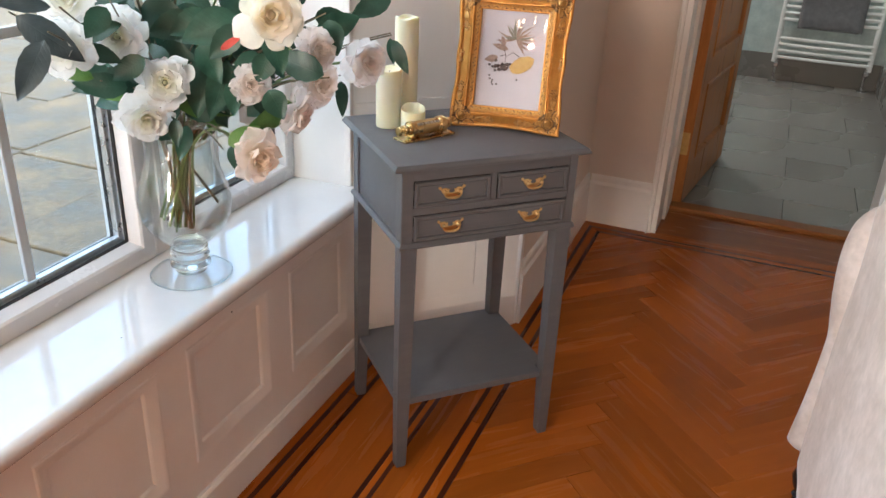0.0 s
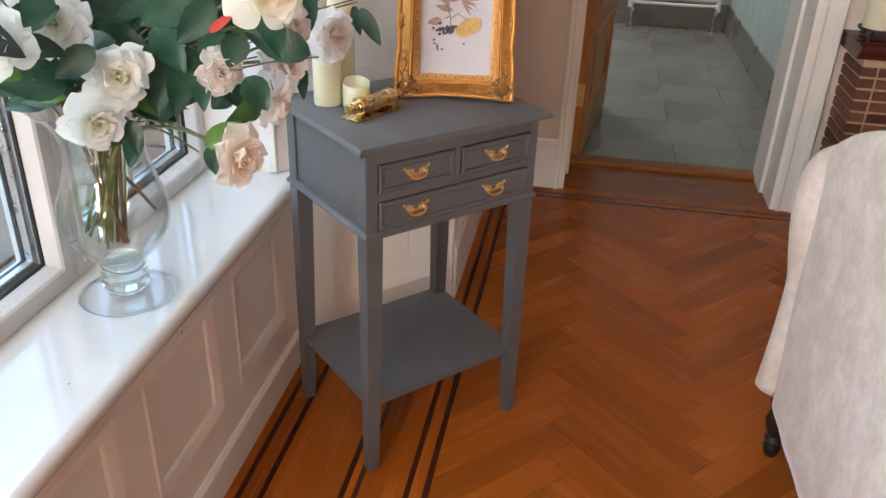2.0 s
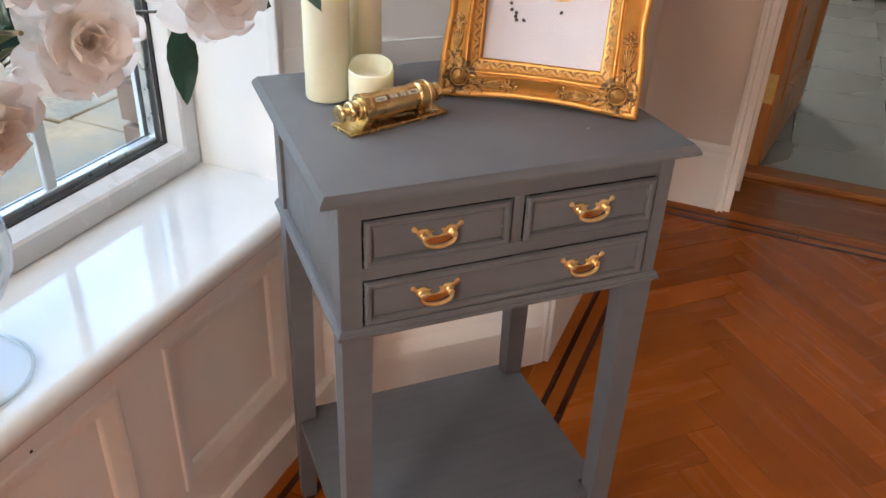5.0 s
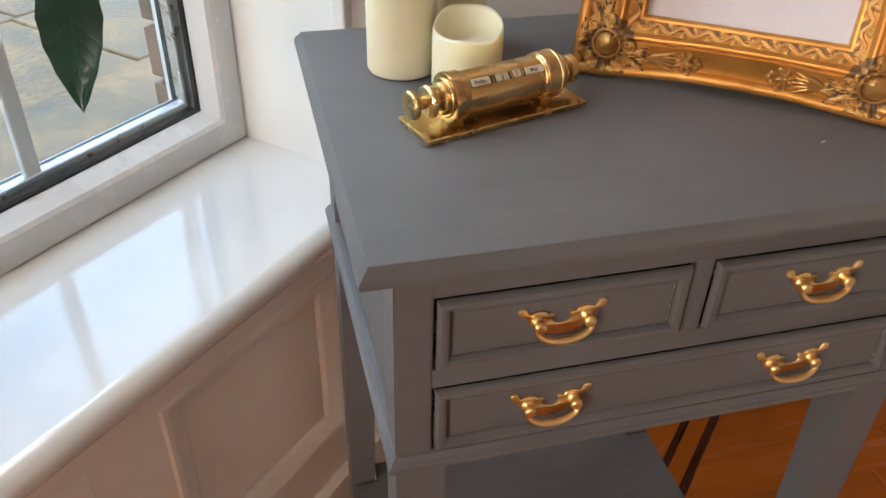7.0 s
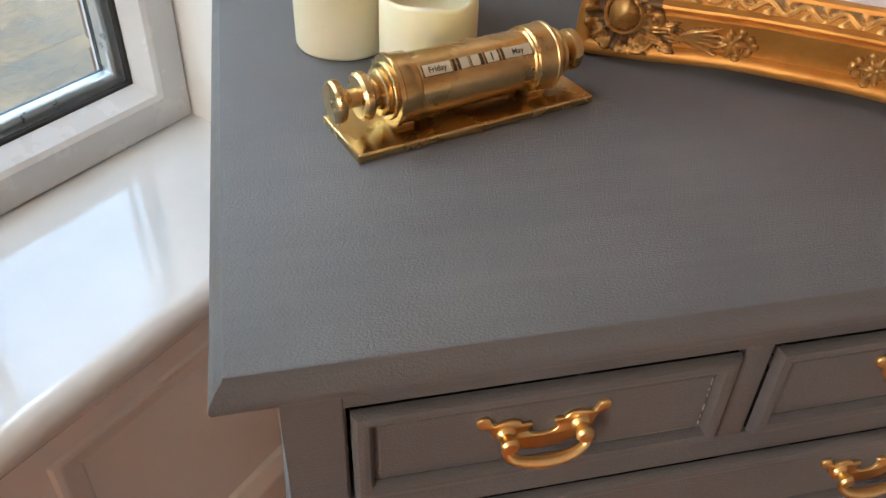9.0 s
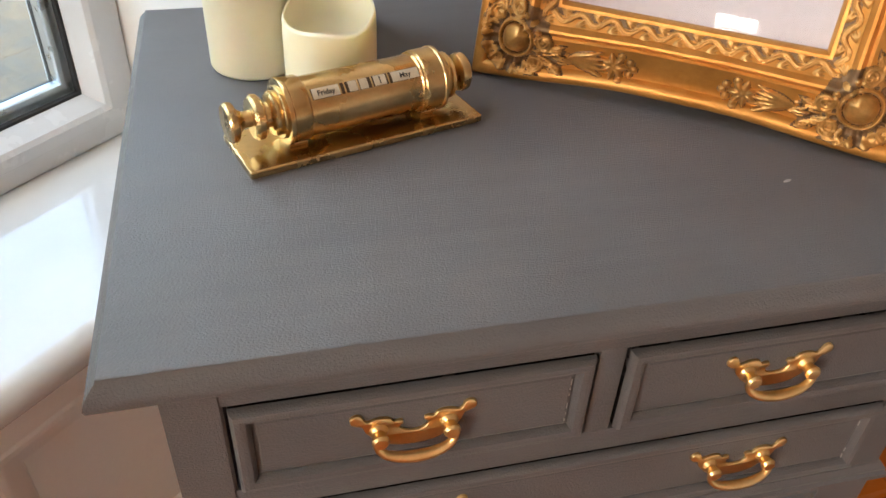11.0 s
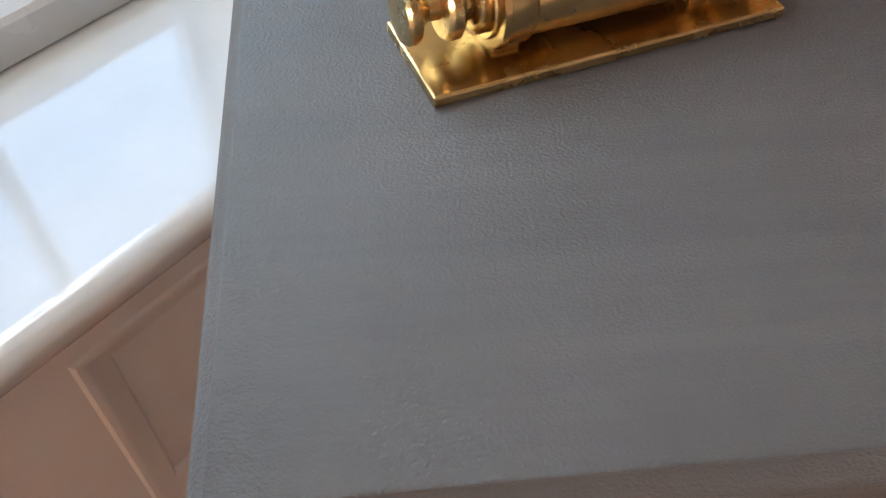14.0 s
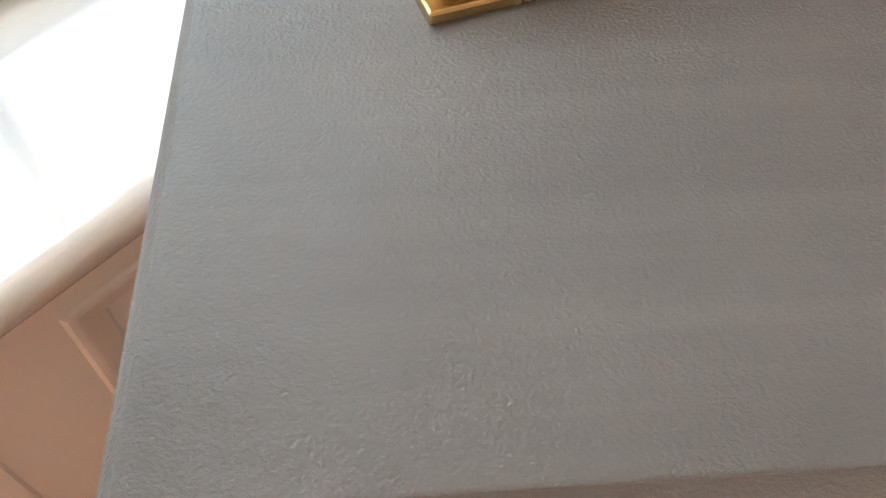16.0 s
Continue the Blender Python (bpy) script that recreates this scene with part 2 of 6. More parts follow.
# also blackens the drawer boxes, where it stands for shade
BLACK_WOOD_AND_SHADE = surface("black_lacquer_and_shade", (0.012, 0.011, 0.011), (0.022, 0.02, 0.019), (0.2, 0.32), 0, 20, 300, 0.03)
IRON = surface("dark_iron", (0.05, 0.045, 0.04), (0.16, 0.14, 0.12), (0.3, 0.5), 0.9, 60, 300, 0.2)


# ---- mesh helpers ----
def part(name, bm, material, parent=None, label="", smooth=False, m=None):
    """Links a bmesh as one mesh object, as a thing or as a part of one."""
    me = bpy.data.meshes.new(name)
    bmesh.ops.recalc_face_normals(bm, faces=bm.faces)
    if smooth:
        for f in bm.faces:
            f.smooth = True
        if smooth is not True:
            for e in bm.edges:
                if len(e.link_faces) == 2 and e.calc_face_angle(0) > radians(smooth):
                    e.smooth = False
    bm.to_mesh(me)
    bm.free()
    me.materials.append(material)
    ob = new(name, me)
    if parent is not None:
        ob.parent = parent
    if m is not None:
        ob.matrix_basis = m
    if label:
        ob["label"] = label
    return ob


def thing(name, label, category, m=None, group="", kind=""):
    ob = new(name)
    ob.empty_display_size = 0.05
    if m is not None:
        ob.matrix_basis = m
    return tagged(ob, label, category, group, kind)


def box(bm, x0, x1, y0, y1, z0, z1, bevel=0.0, segments=2, m=None):
    r = bmesh.ops.create_cube(bm, size=1.0)
    vs = r["verts"]
    for v in vs:
        v.co = Vector(((x0 + x1) / 2 + v.co.x * (x1 - x0), (y0 + y1) / 2 + v.co.y * (y1 - y0), (z0 + z1) / 2 + v.co.z * (z1 - z0)))
    if bevel:
        es = list({e for v in vs for e in v.link_edges})
        r = bmesh.ops.bevel(bm, geom=es, offset=bevel, segments=segments, affect="EDGES", profile=0.5)
        vs = list({v for f in r["faces"] for v in f.verts} | {v for v in vs if v.is_valid})
    if m is not None:
        bmesh.ops.transform(bm, matrix=m, verts=vs)
    return vs


def boxed(*a, **k):
    bm = bmesh.new()
    box(bm, *a, **k)
    return bm


def lathe(bm, profile, steps=32, m=None, wobble=None):
    """Turns (radius, height) pairs round z."""
    rings = []
    for r, z in profile:
        if r < 1e-6:
            rings.append([bm.verts.new((0, 0, z))])
        else:
            ring = []
            for i in range(steps):
                a = 2 * math.pi * i / steps
                k = wobble(a, r, z) if wobble else (1.0, 0.0)
                ring.append(bm.verts.new((r * k[0] * math.cos(a), r * k[0] * math.sin(a), z + k[1])))
            rings.append(ring)
    for a, b in zip(rings, rings[1:]):
        for i in range(max(len(a), len(b))):
            j = (i + 1) % max(len(a), len(b))
            if len(a) == 1:
                bm.faces.new((a[0], b[i], b[j]))
            elif len(b) == 1:
                bm.faces.new((a[i], a[j], b[0]))
            else:
                bm.faces.new((a[i], a[j], b[j], b[i]))
    vs = [v for ring in rings for v in ring]
    if m is not None:
        bmesh.ops.transform(bm, matrix=m, verts=vs)
    return vs


def tube(bm, pts, radius, sides=8, cap=True):
    """A tube along points; radius a number or one for each point."""
    pts = [Vector(p) for p in pts]
    rad = radius if isinstance(radius, (list, tuple)) else [radius] * len(pts)
    rings, side = [], None
    for i, p in enumerate(pts):
        d = (pts[min(i + 1, len(pts) - 1)] - pts[max(i - 1, 0)]).normalized()
        if side is None:
            side = d.orthogonal().normalized()
        side = (side - d * side.dot(d)).normalized()
        up = d.cross(side)
        rings.append([bm.verts.new(p + (side * math.cos(2 * math.pi * k / sides) + up * math.sin(2 * math.pi * k / sides)) * rad[i]) for k in range(sides)])
    for a, b in zip(rings, rings[1:]):
        for k in range(sides):
            bm.faces.new((a[k], a[(k + 1) % sides], b[(k + 1) % sides], b[k]))
    if cap:
        bm.faces.new(rings[0][::-1])
        bm.faces.new(rings[-1])


def extrude_profile(bm, profile, along, lo, hi, m=None):
    """A closed 2D profile, drawn in the two axes other than `along`, stretched from lo to hi."""
    def at(a, b, c):
        return {"x": (c, a, b), "y": (a, c, b), "z": (a, b, c)}[along]
    A = [bm.verts.new(at(a, b, lo)) for a, b in profile]
    B = [bm.verts.new(at(a, b, hi)) for a, b in profile]
    n = len(profile)
    for i in range(n):
        bm.faces.new((A[i], A[(i + 1) % n], B[(i + 1) % n], B[i]))
    bm.faces.new(A[::-1])
    bm.faces.new(B)
    if m is not None:
        bmesh.ops.transform(bm, matrix=m, verts=A + B)


def frame_sweep(bm, x0, x1, z0, z1, profile, m=None):
    """A mitred rectangular moulding in the xz plane: profile pairs of (inset from the outer edge, depth y)."""
    rings = []
    for d, y in profile:
        rings.append([bm.verts.new(p) for p in ((x0 + d, y, z0 + d), (x1 - d, y, z0 + d), (x1 - d, y, z1 - d), (x0 + d, y, z1 - d))])
    for a, b in zip(rings, rings[1:]):
        for i in range(4):
            bm.faces.new((a[i], a[(i + 1) % 4], b[(i + 1) % 4], b[i]))
    vs = [v for r in rings for v in r]
    if m is not None:
        bmesh.ops.transform(bm, matrix=m, verts=vs)
    return rings


def prism(bm, pts, z0, z1):
    lo = [bm.verts.new((*p, z0)) for p in pts]
    hi = [bm.verts.new((*p, z1)) for p in pts]
    n = len(pts)
    for i in range(n):
        bm.faces.new((lo[i], lo[(i + 1) % n], hi[(i + 1) % n], hi[i]))
    bm.faces.new(lo[::-1])
    bm.faces.new(hi)


# ---- the room's shell ----
def structure(name, bm, material, label, category, smooth=False, m=ROOM):
    return tagged(part(name, bm, material, None, "", smooth, m), label, category, kind="structure")


CEIL = 2.45
U_DOOR, U_BATH, W_SIDE = 1.63, 1.95, -0.04
REVEAL_U, DIAG = 0.39, 0.707         # the sloping wall follows u + w = DIAG
OPEN_L, OPEN_R = -0.304, -1.086       # the doorway, along w

bm = bmesh.new()
prism(bm, [(REVEAL_U, 0.535), (REVEAL_U, DIAG - REVEAL_U), (DIAG - W_SIDE, W_SIDE), (1.93, W_SIDE), (1.93, 0.60), (REVEAL_U + 0.03, 0.60), (REVEAL_U + 0.03, 0.535)], 0, CEIL)
structure("wall_corner", bm, WALL_LIGHT, "pale painted wall that slopes between window bay and doorway", "wall")

bm = bmesh.new()
prism(bm, [(-5.1, 0.286), (DIAG - 0.286, 0.286), (REVEAL_U, DIAG - REVEAL_U), (REVEAL_U, 0.60), (-5.1, 0.60)], 0, 0.455)
dwarf = structure("wall_window", bm, WHITE, "white painted panelling under the bay window sill", "wall")
structure("wall_window_head", boxed(-5.1, REVEAL_U, 0.43, 0.60, 1.95, CEIL), WALL_LIGHT, "pale painted wall over the window", "wall")
structure("wall_window_side", boxed(-5.1, -3.346, 0.30, 0.60, 0.49, 1.95), WALL_LIGHT, "pale painted wall beside the window", "wall")

bm = bmesh.new()
box(bm, U_DOOR, U_BATH, OPEN_L, W_SIDE, 0, CEIL)
box(bm, U_DOOR, U_BATH, -3.6, OPEN_R, 0, CEIL)
box(bm, U_DOOR, U_BATH, OPEN_R, OPEN_L, 2.03, CEIL)
structure("wall_door", bm, WALL, "pale pinkish beige painted wall with the doorway", "wall")
# the painted skin that continues the beige wall colour up to the sloping wall
structure("wall_side", boxed(0.765, 1.63, W_SIDE - 0.004, W_SIDE - 0.0005, 0.0, CEIL), WALL, "pale pinkish beige painted wall between doorway and bay", "wall")
structure("wall_far", boxed(-5.25, 2.0, -3.75, -3.6, 0, CEIL), WALL, "plain beige painted wall", "wall")
bm = bmesh.new()
box(bm, -5.25, -5.1, -3.6, -0.927, 0, CEIL)
box(bm, -5.25, -5.1, -0.617, 0.60, 0, CEIL)
box(bm, -5.25, -5.1, -0.927, -0.617, 0, 0.86)
box(bm, -5.25, -5.1, -0.927, -0.617, 1.16, CEIL)
structure("wall_back", bm, WALL, "plain beige painted wall with a window", "wall")
structure("ceiling", boxed(-5.25, 5.2, -3.75, 0.75, CEIL, CEIL + 0.12), WALL_LIGHT, "plain white painted ceiling", "ceiling")
floor = structure("floor", boxed(-5.25, 1.88, -3.75, 0.60, -0.12, -0.014), MORTAR, "varnished oak herringbone parquet with dark inlaid borders", "floor")


# window sill board with a rounded nose, running into the sloping wall
def sill_board():
    bm = bmesh.new()
    prof = [(0.2675, 0.455), (DIAG - REVEAL_U, 0.455), (0.56, 0.455), (0.56, 0.49), (DIAG - REVEAL_U, 0.49), (0.2675, 0.49)]
    for i in range(1, 28):
        a = math.pi / 2 + math.pi * i / 28
        prof.append((0.2675 + 0.0175 * math.cos(a), 0.4725 + 0.0175 * math.sin(a)))
    A = [bm.verts.new((-5.1, w, z)) for w, z in prof]
    B = [bm.verts.new((REVEAL_U, w, z)) if w >= DIAG - REVEAL_U else bm.verts.new((DIAG - w, w, z)) for w, z in prof]
    n = len(prof)
    for i in range(n):
        f = bm.faces.new((A[i], A[(i + 1) % n], B[(i + 1) % n], B[i]))
    bm.faces.new(A[::-1])
    bm.faces.new(B)
    return bm


structure("window_sill", sill_board(), SILL, "glossy white painted window sill with a rounded nose", "window sill")


def speck(name, parent, u, w, z, size, mat, label):
    bm = bmesh.new()
    lathe(bm, [(0.0, 0.0), (size, 0.0), (size * 0.8, size * 0.25), (0.0, size * 0.3)], 9, None, lambda a, r, z: (1 + 0.3 * math.sin(2 * a + size * 9000), 0.0))
    part(name, bm, mat, parent, label, True, pose(u, w, z))


speck("chip", bpy.data.objects["window_sill"], -0.402, 0.316, 0.4898, 0.0017, IRON, "small dark chip in the paint")
speck("chip", bpy.data.objects["window_sill"], 0.182, 0.372, 0.4898, 0.0007, WORN, "tiny chip in the paint")

# framed panels on the dwarf wall: stiles and rails stand proud, a sloping moulding leads down to the field
def wainscot_moulding(u0, u1, z0, z1):
    bm = bmesh.new()
    frame_sweep(bm, u0, u1, z0, z1, [(0.0, 0.0), (0.003, -0.0022), (0.007, -0.0022), (0.011, -0.0002), (0.026, 0.0045), (0.029, 0.0072), (0.031, 0.0110)])
    return bm


PANEL_Z0, PANEL_Z1, FACE = 0.160, 0.418, 0.2745
part("top_rail", boxed(-5.1, DIAG - 0.2865, FACE, 0.2861, PANEL_Z1, 0.4548), WHITE, dwarf)
part("bottom_rail", boxed(-5.1, DIAG - 0.2865, FACE, 0.2861, 0.0, PANEL_Z0), WHITE, dwarf)
last = DIAG - 0.2865
for i in range(15):
    u1 = 0.312 - 0.345 * i
    part("stile", boxed(u1, last, FACE, 0.2861, PANEL_Z0, PANEL_Z1), WHITE, dwarf)
    part("panel_moulding", wainscot_moulding(u1 - 0.267, u1, PANEL_Z0, PANEL_Z1), WHITE, dwarf, "", 30, pose(0, FACE, 0))
    last = u1 - 0.267
bm = bmesh.new()
lathe(bm, [(0.0, 0.0), (0.0022, 0.0), (0.0016, 0.0007), (0.0, 0.0008)], 9)
part("chip", bm, RUBBER, dwarf, "small dark chip in the paint", True, pose(-0.158, FACE, 0.424, 90, 0, 0))
bm = bmesh.new()
extrude_profile(bm, [(0.2745, 0.0), (0.2745, 0.085), (0.268, 0.085), (0.2625, 0.078), (0.2625, 0.0)], "x", -5.1, DIAG - 0.2625)
part("baseboard", bm, WHITE, dwarf)


# skirting boards
SKIRT = [(0.0, 0.0), (0.0, 0.19), (0.006, 0.19), (0.010, 0.182), (0.010, 0.165), (0.016, 0.155), (0.016, 0.0)]


LOW_SKIRT = [(0.0, 0.0), (0.0, 0.158), (0.002, 0.158), (0.0035, 0.150), (0.004, 0.132), (0.0065, 0.112), (0.0085, 0.098), (0.0085, 0.0)]


def skirting(name, p, q, label, shape=SKIRT):
    p, q = Vector((*p, 0)), Vector((*q, 0))
    d = q - p
    bm = bmesh.new()
    extrude_profile(bm, [(-y, z) for y, z in shape], "x", 0, d.length)
    m = ROOM @ Matrix.Translation(p) @ Matrix.Rotation(math.atan2(d.y, d.x), 4, "Z")
    structure(name, bm, WHITE, label, "baseboard", False, m)


skirting("baseboard_side", (0.752, W_SIDE - 0.0045), (U_DOOR, W_SIDE - 0.0045), "white moulded skirting board along the side wall")
skirting("baseboard_door", (U_DOOR - 0.0005, W_SIDE - 0.02), (U_DOOR - 0.0005, -0.2885), "white moulded skirting board beside the doorway")
skirting("baseboard_slope", (DIAG - 0.262, 0.262), (DIAG - W_SIDE, W_SIDE), "low white skirting board on the sloping wall", LOW_SKIRT)
structure("trim_corner", boxed(0.742, 0.768, W_SIDE - 0.012, W_SIDE + 0.012, 0.0, CEIL, bevel=0.004), WHITE, "white corner bead at the end of the sloping wall", "trim")
structure("trim_reveal", boxed(REVEAL_U - 0.004, REVEAL_U + 0.014, 0.303, 0.321, 0.492, CEIL, bevel=0.003), WHITE, "white corner bead on the window reveal", "trim")

# white panelling on the sloping wall below dado height
bm = bmesh.new()
box(bm, 0.06, 0.4175, 0.4965, 0.4995, 0.0, 0.70)
box(bm, 0.4205, 0.553, 0.4965, 0.4995, 0.0, 0.70)
structure("trim_panelling", bm, WHITE, "white boarded panelling on the sloping wall", "trim", False, None)

# ---- the doorway ----
bm = bmesh.new()
for s, w in ((1, OPEN_L), (-1, OPEN_R)):
    a, b = sorted((w, w - 0.022 * s))
    box(bm, U_DOOR - 0.012, U_BATH, a, b, 0, 2.03)
    a, b = sorted((w - 0.022 * s, w - 0.034 * s))
    box(bm, U_DOOR + 0.14, U_BATH - 0.012, a, b, 0, 2.02)
box(bm, U_DOOR - 0.012, U_BATH, OPEN_R + 0.022, OPEN_L - 0.022, 2.008, 2.03)
door_frame = structure("door_frame", bm, WHITE, "white painted timber lining of the doorway", "door frame")
ARCH = [(0.0, 0.0), (0.0, 0.018), (0.010, 0.024), (0.020, 0.018), (0.055, 0.018), (0.062, 0.028), (0.082, 0.028), (0.088, 0.020), (0.088, 0.0)]
for s, w, k in ((1, OPEN_L, 0.22), (-1, OPEN_R, 0.85)):
    bm = bmesh.new()
    extrude_profile(bm, [(U_DOOR - d, w + s * (a * k - 0.004)) for a, d in ARCH], "z", 0, 2.10)
    part("architrave", bm, WHITE, door_frame)
bm = bmesh.new()
extrude_profile(bm, [(U_DOOR - d, 2.018 + a) for a, d in ARCH], "y", OPEN_R - 0.070, OPEN_L + 0.016)
part("architrave", bm, WHITE, door_frame)

structure("threshold", boxed(U_DOOR + 0.255, U_BATH + 0.012, OPEN_R + 0.022, OPEN_L - 0.022, -0.012, 0.016, bevel=0.006), THRESHOLD_WOOD, "varnished oak threshold bar in the doorway", "threshold")


def panel_door():
    """An open boarded and panelled door, hinged at the origin, leaf along x, 0.74 wide."""
    root = thing("door_1", "orange varnished panelled oak door standing open", "door", ROOM @ pose(1.945, -0.374, 0.012, 0, 0, -7.4), kind="structure")
    W, H, T = 0.74, 1.98, 0.04
    for x0, x1 in ((0, 0.105), (W - 0.105, W)):
        part("stile", boxed(x0, x1, 0, T, 0, H, bevel=0.002), DOOR_WOOD, root)
    rails = [(0, 0.165), (0.475, 0.575), (1.25, 1.35), (H - 0.11, H)]
    for z0, z1 in rails:
        part("rail", boxed(0.105, W - 0.105, 0.001, T - 0.001, z0, z1), DOOR_WOOD, root)
    for (a, z0), (z1, b) in zip(rails, rails[1:]):
        for x0, x1 in ((0.105, W - 0.105),):
            bm = bmesh.new()
            for side, y in ((1, 0.0), (-1, T)):
                frame_sweep(bm, x0, x1, z0, z1, [(0.0, y), (0.004, y - side * 0.006), (0.014, y - side * 0.004), (0.02, y + side * 0.012), (0.05, y + side * 0.007)])
                bm.faces.new([bm.verts.new((p, y + side * 0.007, q)) for p, q in ((x0 + 0.05, z0 + 0.05), (x1 - 0.05, z0 + 0.05), (x1 - 0.05, z1 - 0.05), (x0 + 0.05, z1 - 0.05))])
            part("door_panel", bm, DOOR_WOOD, root)
    for z in (0.25, 1.72):
        bm = bmesh.new()
        box(bm, -0.0025, 0.001, 0.008, 0.038, z - 0.045, z + 0.045)
        tube(bm, [(-0.004, 0.039, z - 0.046), (-0.004, 0.039, z + 0.046)], 0.0045, 10)
        for k in (-0.03, 0, 0.03):
            lathe(bm, [(0.0, 0.0), (0.0035, 0.0), (0.003, 0.0008), (0.0, 0.0010)], 8, pose(-0.0025, 0.022, z + k, 0, -90))
        part("hinge", bm, HINGE, root, "brass butt hinge", 40)


panel_door()

# ---- the bathroom beyond ----
B_END, B_LEFT, B_RIGHT = 4.60, 0.35, -1.275
structure("wall_bath_end", boxed(B_END, B_END + 0.1, B_RIGHT - 0.1, B_LEFT + 0.1, 0, CEIL), PLASTER_BLUE, "mottled grey blue bathroom wall", "wall")
structure("wall_bath_right", boxed(U_BATH, B_END, B_RIGHT - 0.1, B_RIGHT, 0, CEIL), PLASTER_BLUE, "mottled pale blue bathroom wall", "wall")
structure("wall_bath_left", boxed(1.931, B_END, B_LEFT, B_LEFT + 0.1, 0, CEIL), PLASTER_BLUE, "mottled grey blue bathroom wall", "wall")
bath_floor = structure("floor_bath", boxed(U_BATH, B_END, B_RIGHT, B_LEFT, -0.12, -0.008), GROUT, "large grey porcelain floor tiles in staggered rows", "floor")
for name, b in (("baseboard_bath_end", (B_END - 0.012, B_END - 0.001, B_RIGHT + 0.013, B_LEFT, 0, 0.168)), ("baseboard_bath_right", (U_BATH + 0.02, B_END - 0.001, B_RIGHT + 0.001, B_RIGHT + 0.012, 0, 0.168))):
    structure(name, boxed(*b), TILE, "tiled grey skirting along the bathroom wall", "baseboard")


# ---- windows ----
def window_unit(name, u0, u1, hinge_bar):
    """A white plastic casement between mullions: outer frame, sash bead, gasket, spacer, two panes and bars between them."""
    root = thing(name, "white plastic double-glazed casement with narrow glazing bars", "window", ROOM @ pose(0, 0, 0), kind="structure")
    Z0, Z1 = 0.4905, 1.95
    bm = bmesh.new()
    frame_sweep(bm, u0, u1, Z0, Z1, [(0.0, 0.54), (0.0, 0.468), (0.002, 0.466), (0.020, 0.466), (0.022, 0.463), (0.034, 0.463), (0.039, 0.466), (0.046, 0.482), (0.048, 0.488), (0.048, 0.54)])
    part("window_frame", bm, PLASTIC, root)
    k = 0.048
    bm = bmesh.new()
    frame_sweep(bm, u0 + k, u1 - k, Z0 + k, Z1 - k, [(-0.003, 0.490), (0.0002, 0.4875), (0.0026, 0.4885), (0.0026, 0.4945)])
    part("gasket", bm, RUBBER, root, "black rubber gasket")
    bm = bmesh.new()
    frame_sweep(bm, u0 + k, u1 - k, Z0 + k, Z1 - k, [(-0.001, 0.4985), (0.0125, 0.4985), (0.0135, 0.5005), (0.0135, 0.5100), (0.0, 0.5100)])
    part("spacer", bm, SPACER, root, "bright metal spacer between the panes")
    bm = bmesh.new()
    frame_sweep(bm, u0 + k, u1 - k, Z0 + k, Z1 - k, [(-0.001, 0.5165), (0.007, 0.5165), (0.0085, 0.519), (0.0085, 0.524), (0.0, 0.524)])
    part("gasket", bm, RUBBER, root, "black rubber gasket")
    for w in (0.4945, 0.512):
        pane = part("pane", boxed(u0 + k, u1 - k, w, w + 0.004, Z0 + k, Z1 - k), GLASS, root, "clear glass pane")
        pane.visible_shadow = False
    mid = (u0 + u1) / 2
    part("glazing_bar", boxed(mid - 0.009, mid + 0.009, 0.5015, 0.5095, Z0 + k + 0.006, Z1 - k - 0.006, bevel=0.002), PLASTIC, root)
    for z in (0.965, 1.45):
        part("glazing_bar", boxed(u0 + k + 0.006, u1 - k - 0.006, 0.502, 0.509, z - 0.009, z + 0.009, bevel=0.002), PLASTIC, root)
    return root


# the last three casements are out of view, added to let in more light
EDGES = [0.39, -0.132, -0.664, -1.196, -1.73, -2.27, -2.81, -3.345]
for i, (b, a) in enumerate(zip(EDGES, EDGES[1:])):
    window_unit("window_%d" % (i + 1), a + 0.0005, b - 0.0005, i)

# the window in the wall behind, seen only as a reflection
back = thing("window_8", "narrow white framed window in the wall behind", "window", ROOM @ pose(-5.175, -0.772, 1.01, 0, 0, 90), kind="structure")
bm = bmesh.new()
frame_sweep(bm, -0.155, 0.155, -0.15, 0.15, [(0.0, 0.03), (0.0, -0.03), (0.018, -0.03), (0.022, 0.0), (0.022, 0.03)])
part("window_frame", bm, PLASTIC, back)
part("glazing_bar", boxed(-0.134, 0.134, -0.012, 0.012, 0.035, 0.053, bevel=0.002), PLASTIC, back)
pane = part("pane", boxed(-0.134, 0.134, -0.003, 0.003, -0.129, 0.129), GLASS, back)
pane.visible_shadow = False


# ---- outside ----
STONE = surface("weathered_flagstone", (0.05, 0.04, 0.022), (0.23, 0.175, 0.105), (0.3, 0.75), 0, 3.2, 38, 0.8, 0.008, random_tone=0.10, fleck=0.55)
SOIL = surface("sandy_joint", (0.10, 0.085, 0.06), (0.18, 0.15, 0.11), (0.8, 0.95), 0, 30, 200, 0.5, 0.004)
OUT_BRICK = surface("pale_outer_brick", (0.17, 0.095, 0.06), (0.26, 0.15, 0.10), (0.7, 0.9), 0, 30, 220, 0.5, 0.003, random_tone=0.15)
FOLIAGE_FAR = surface("far_hedge", (0.05, 0.075, 0.035), (0.12, 0.15, 0.07), (0.7, 0.9), 0, 3, 30, 0.8, 0.05)
ground = structure("ground", boxed(-60, 60, 0.60, 80, -0.4, -0.19), SOIL, "weathered stone patio running out from the house", "ground")
rnd = random.Random(5)
w = 0.632
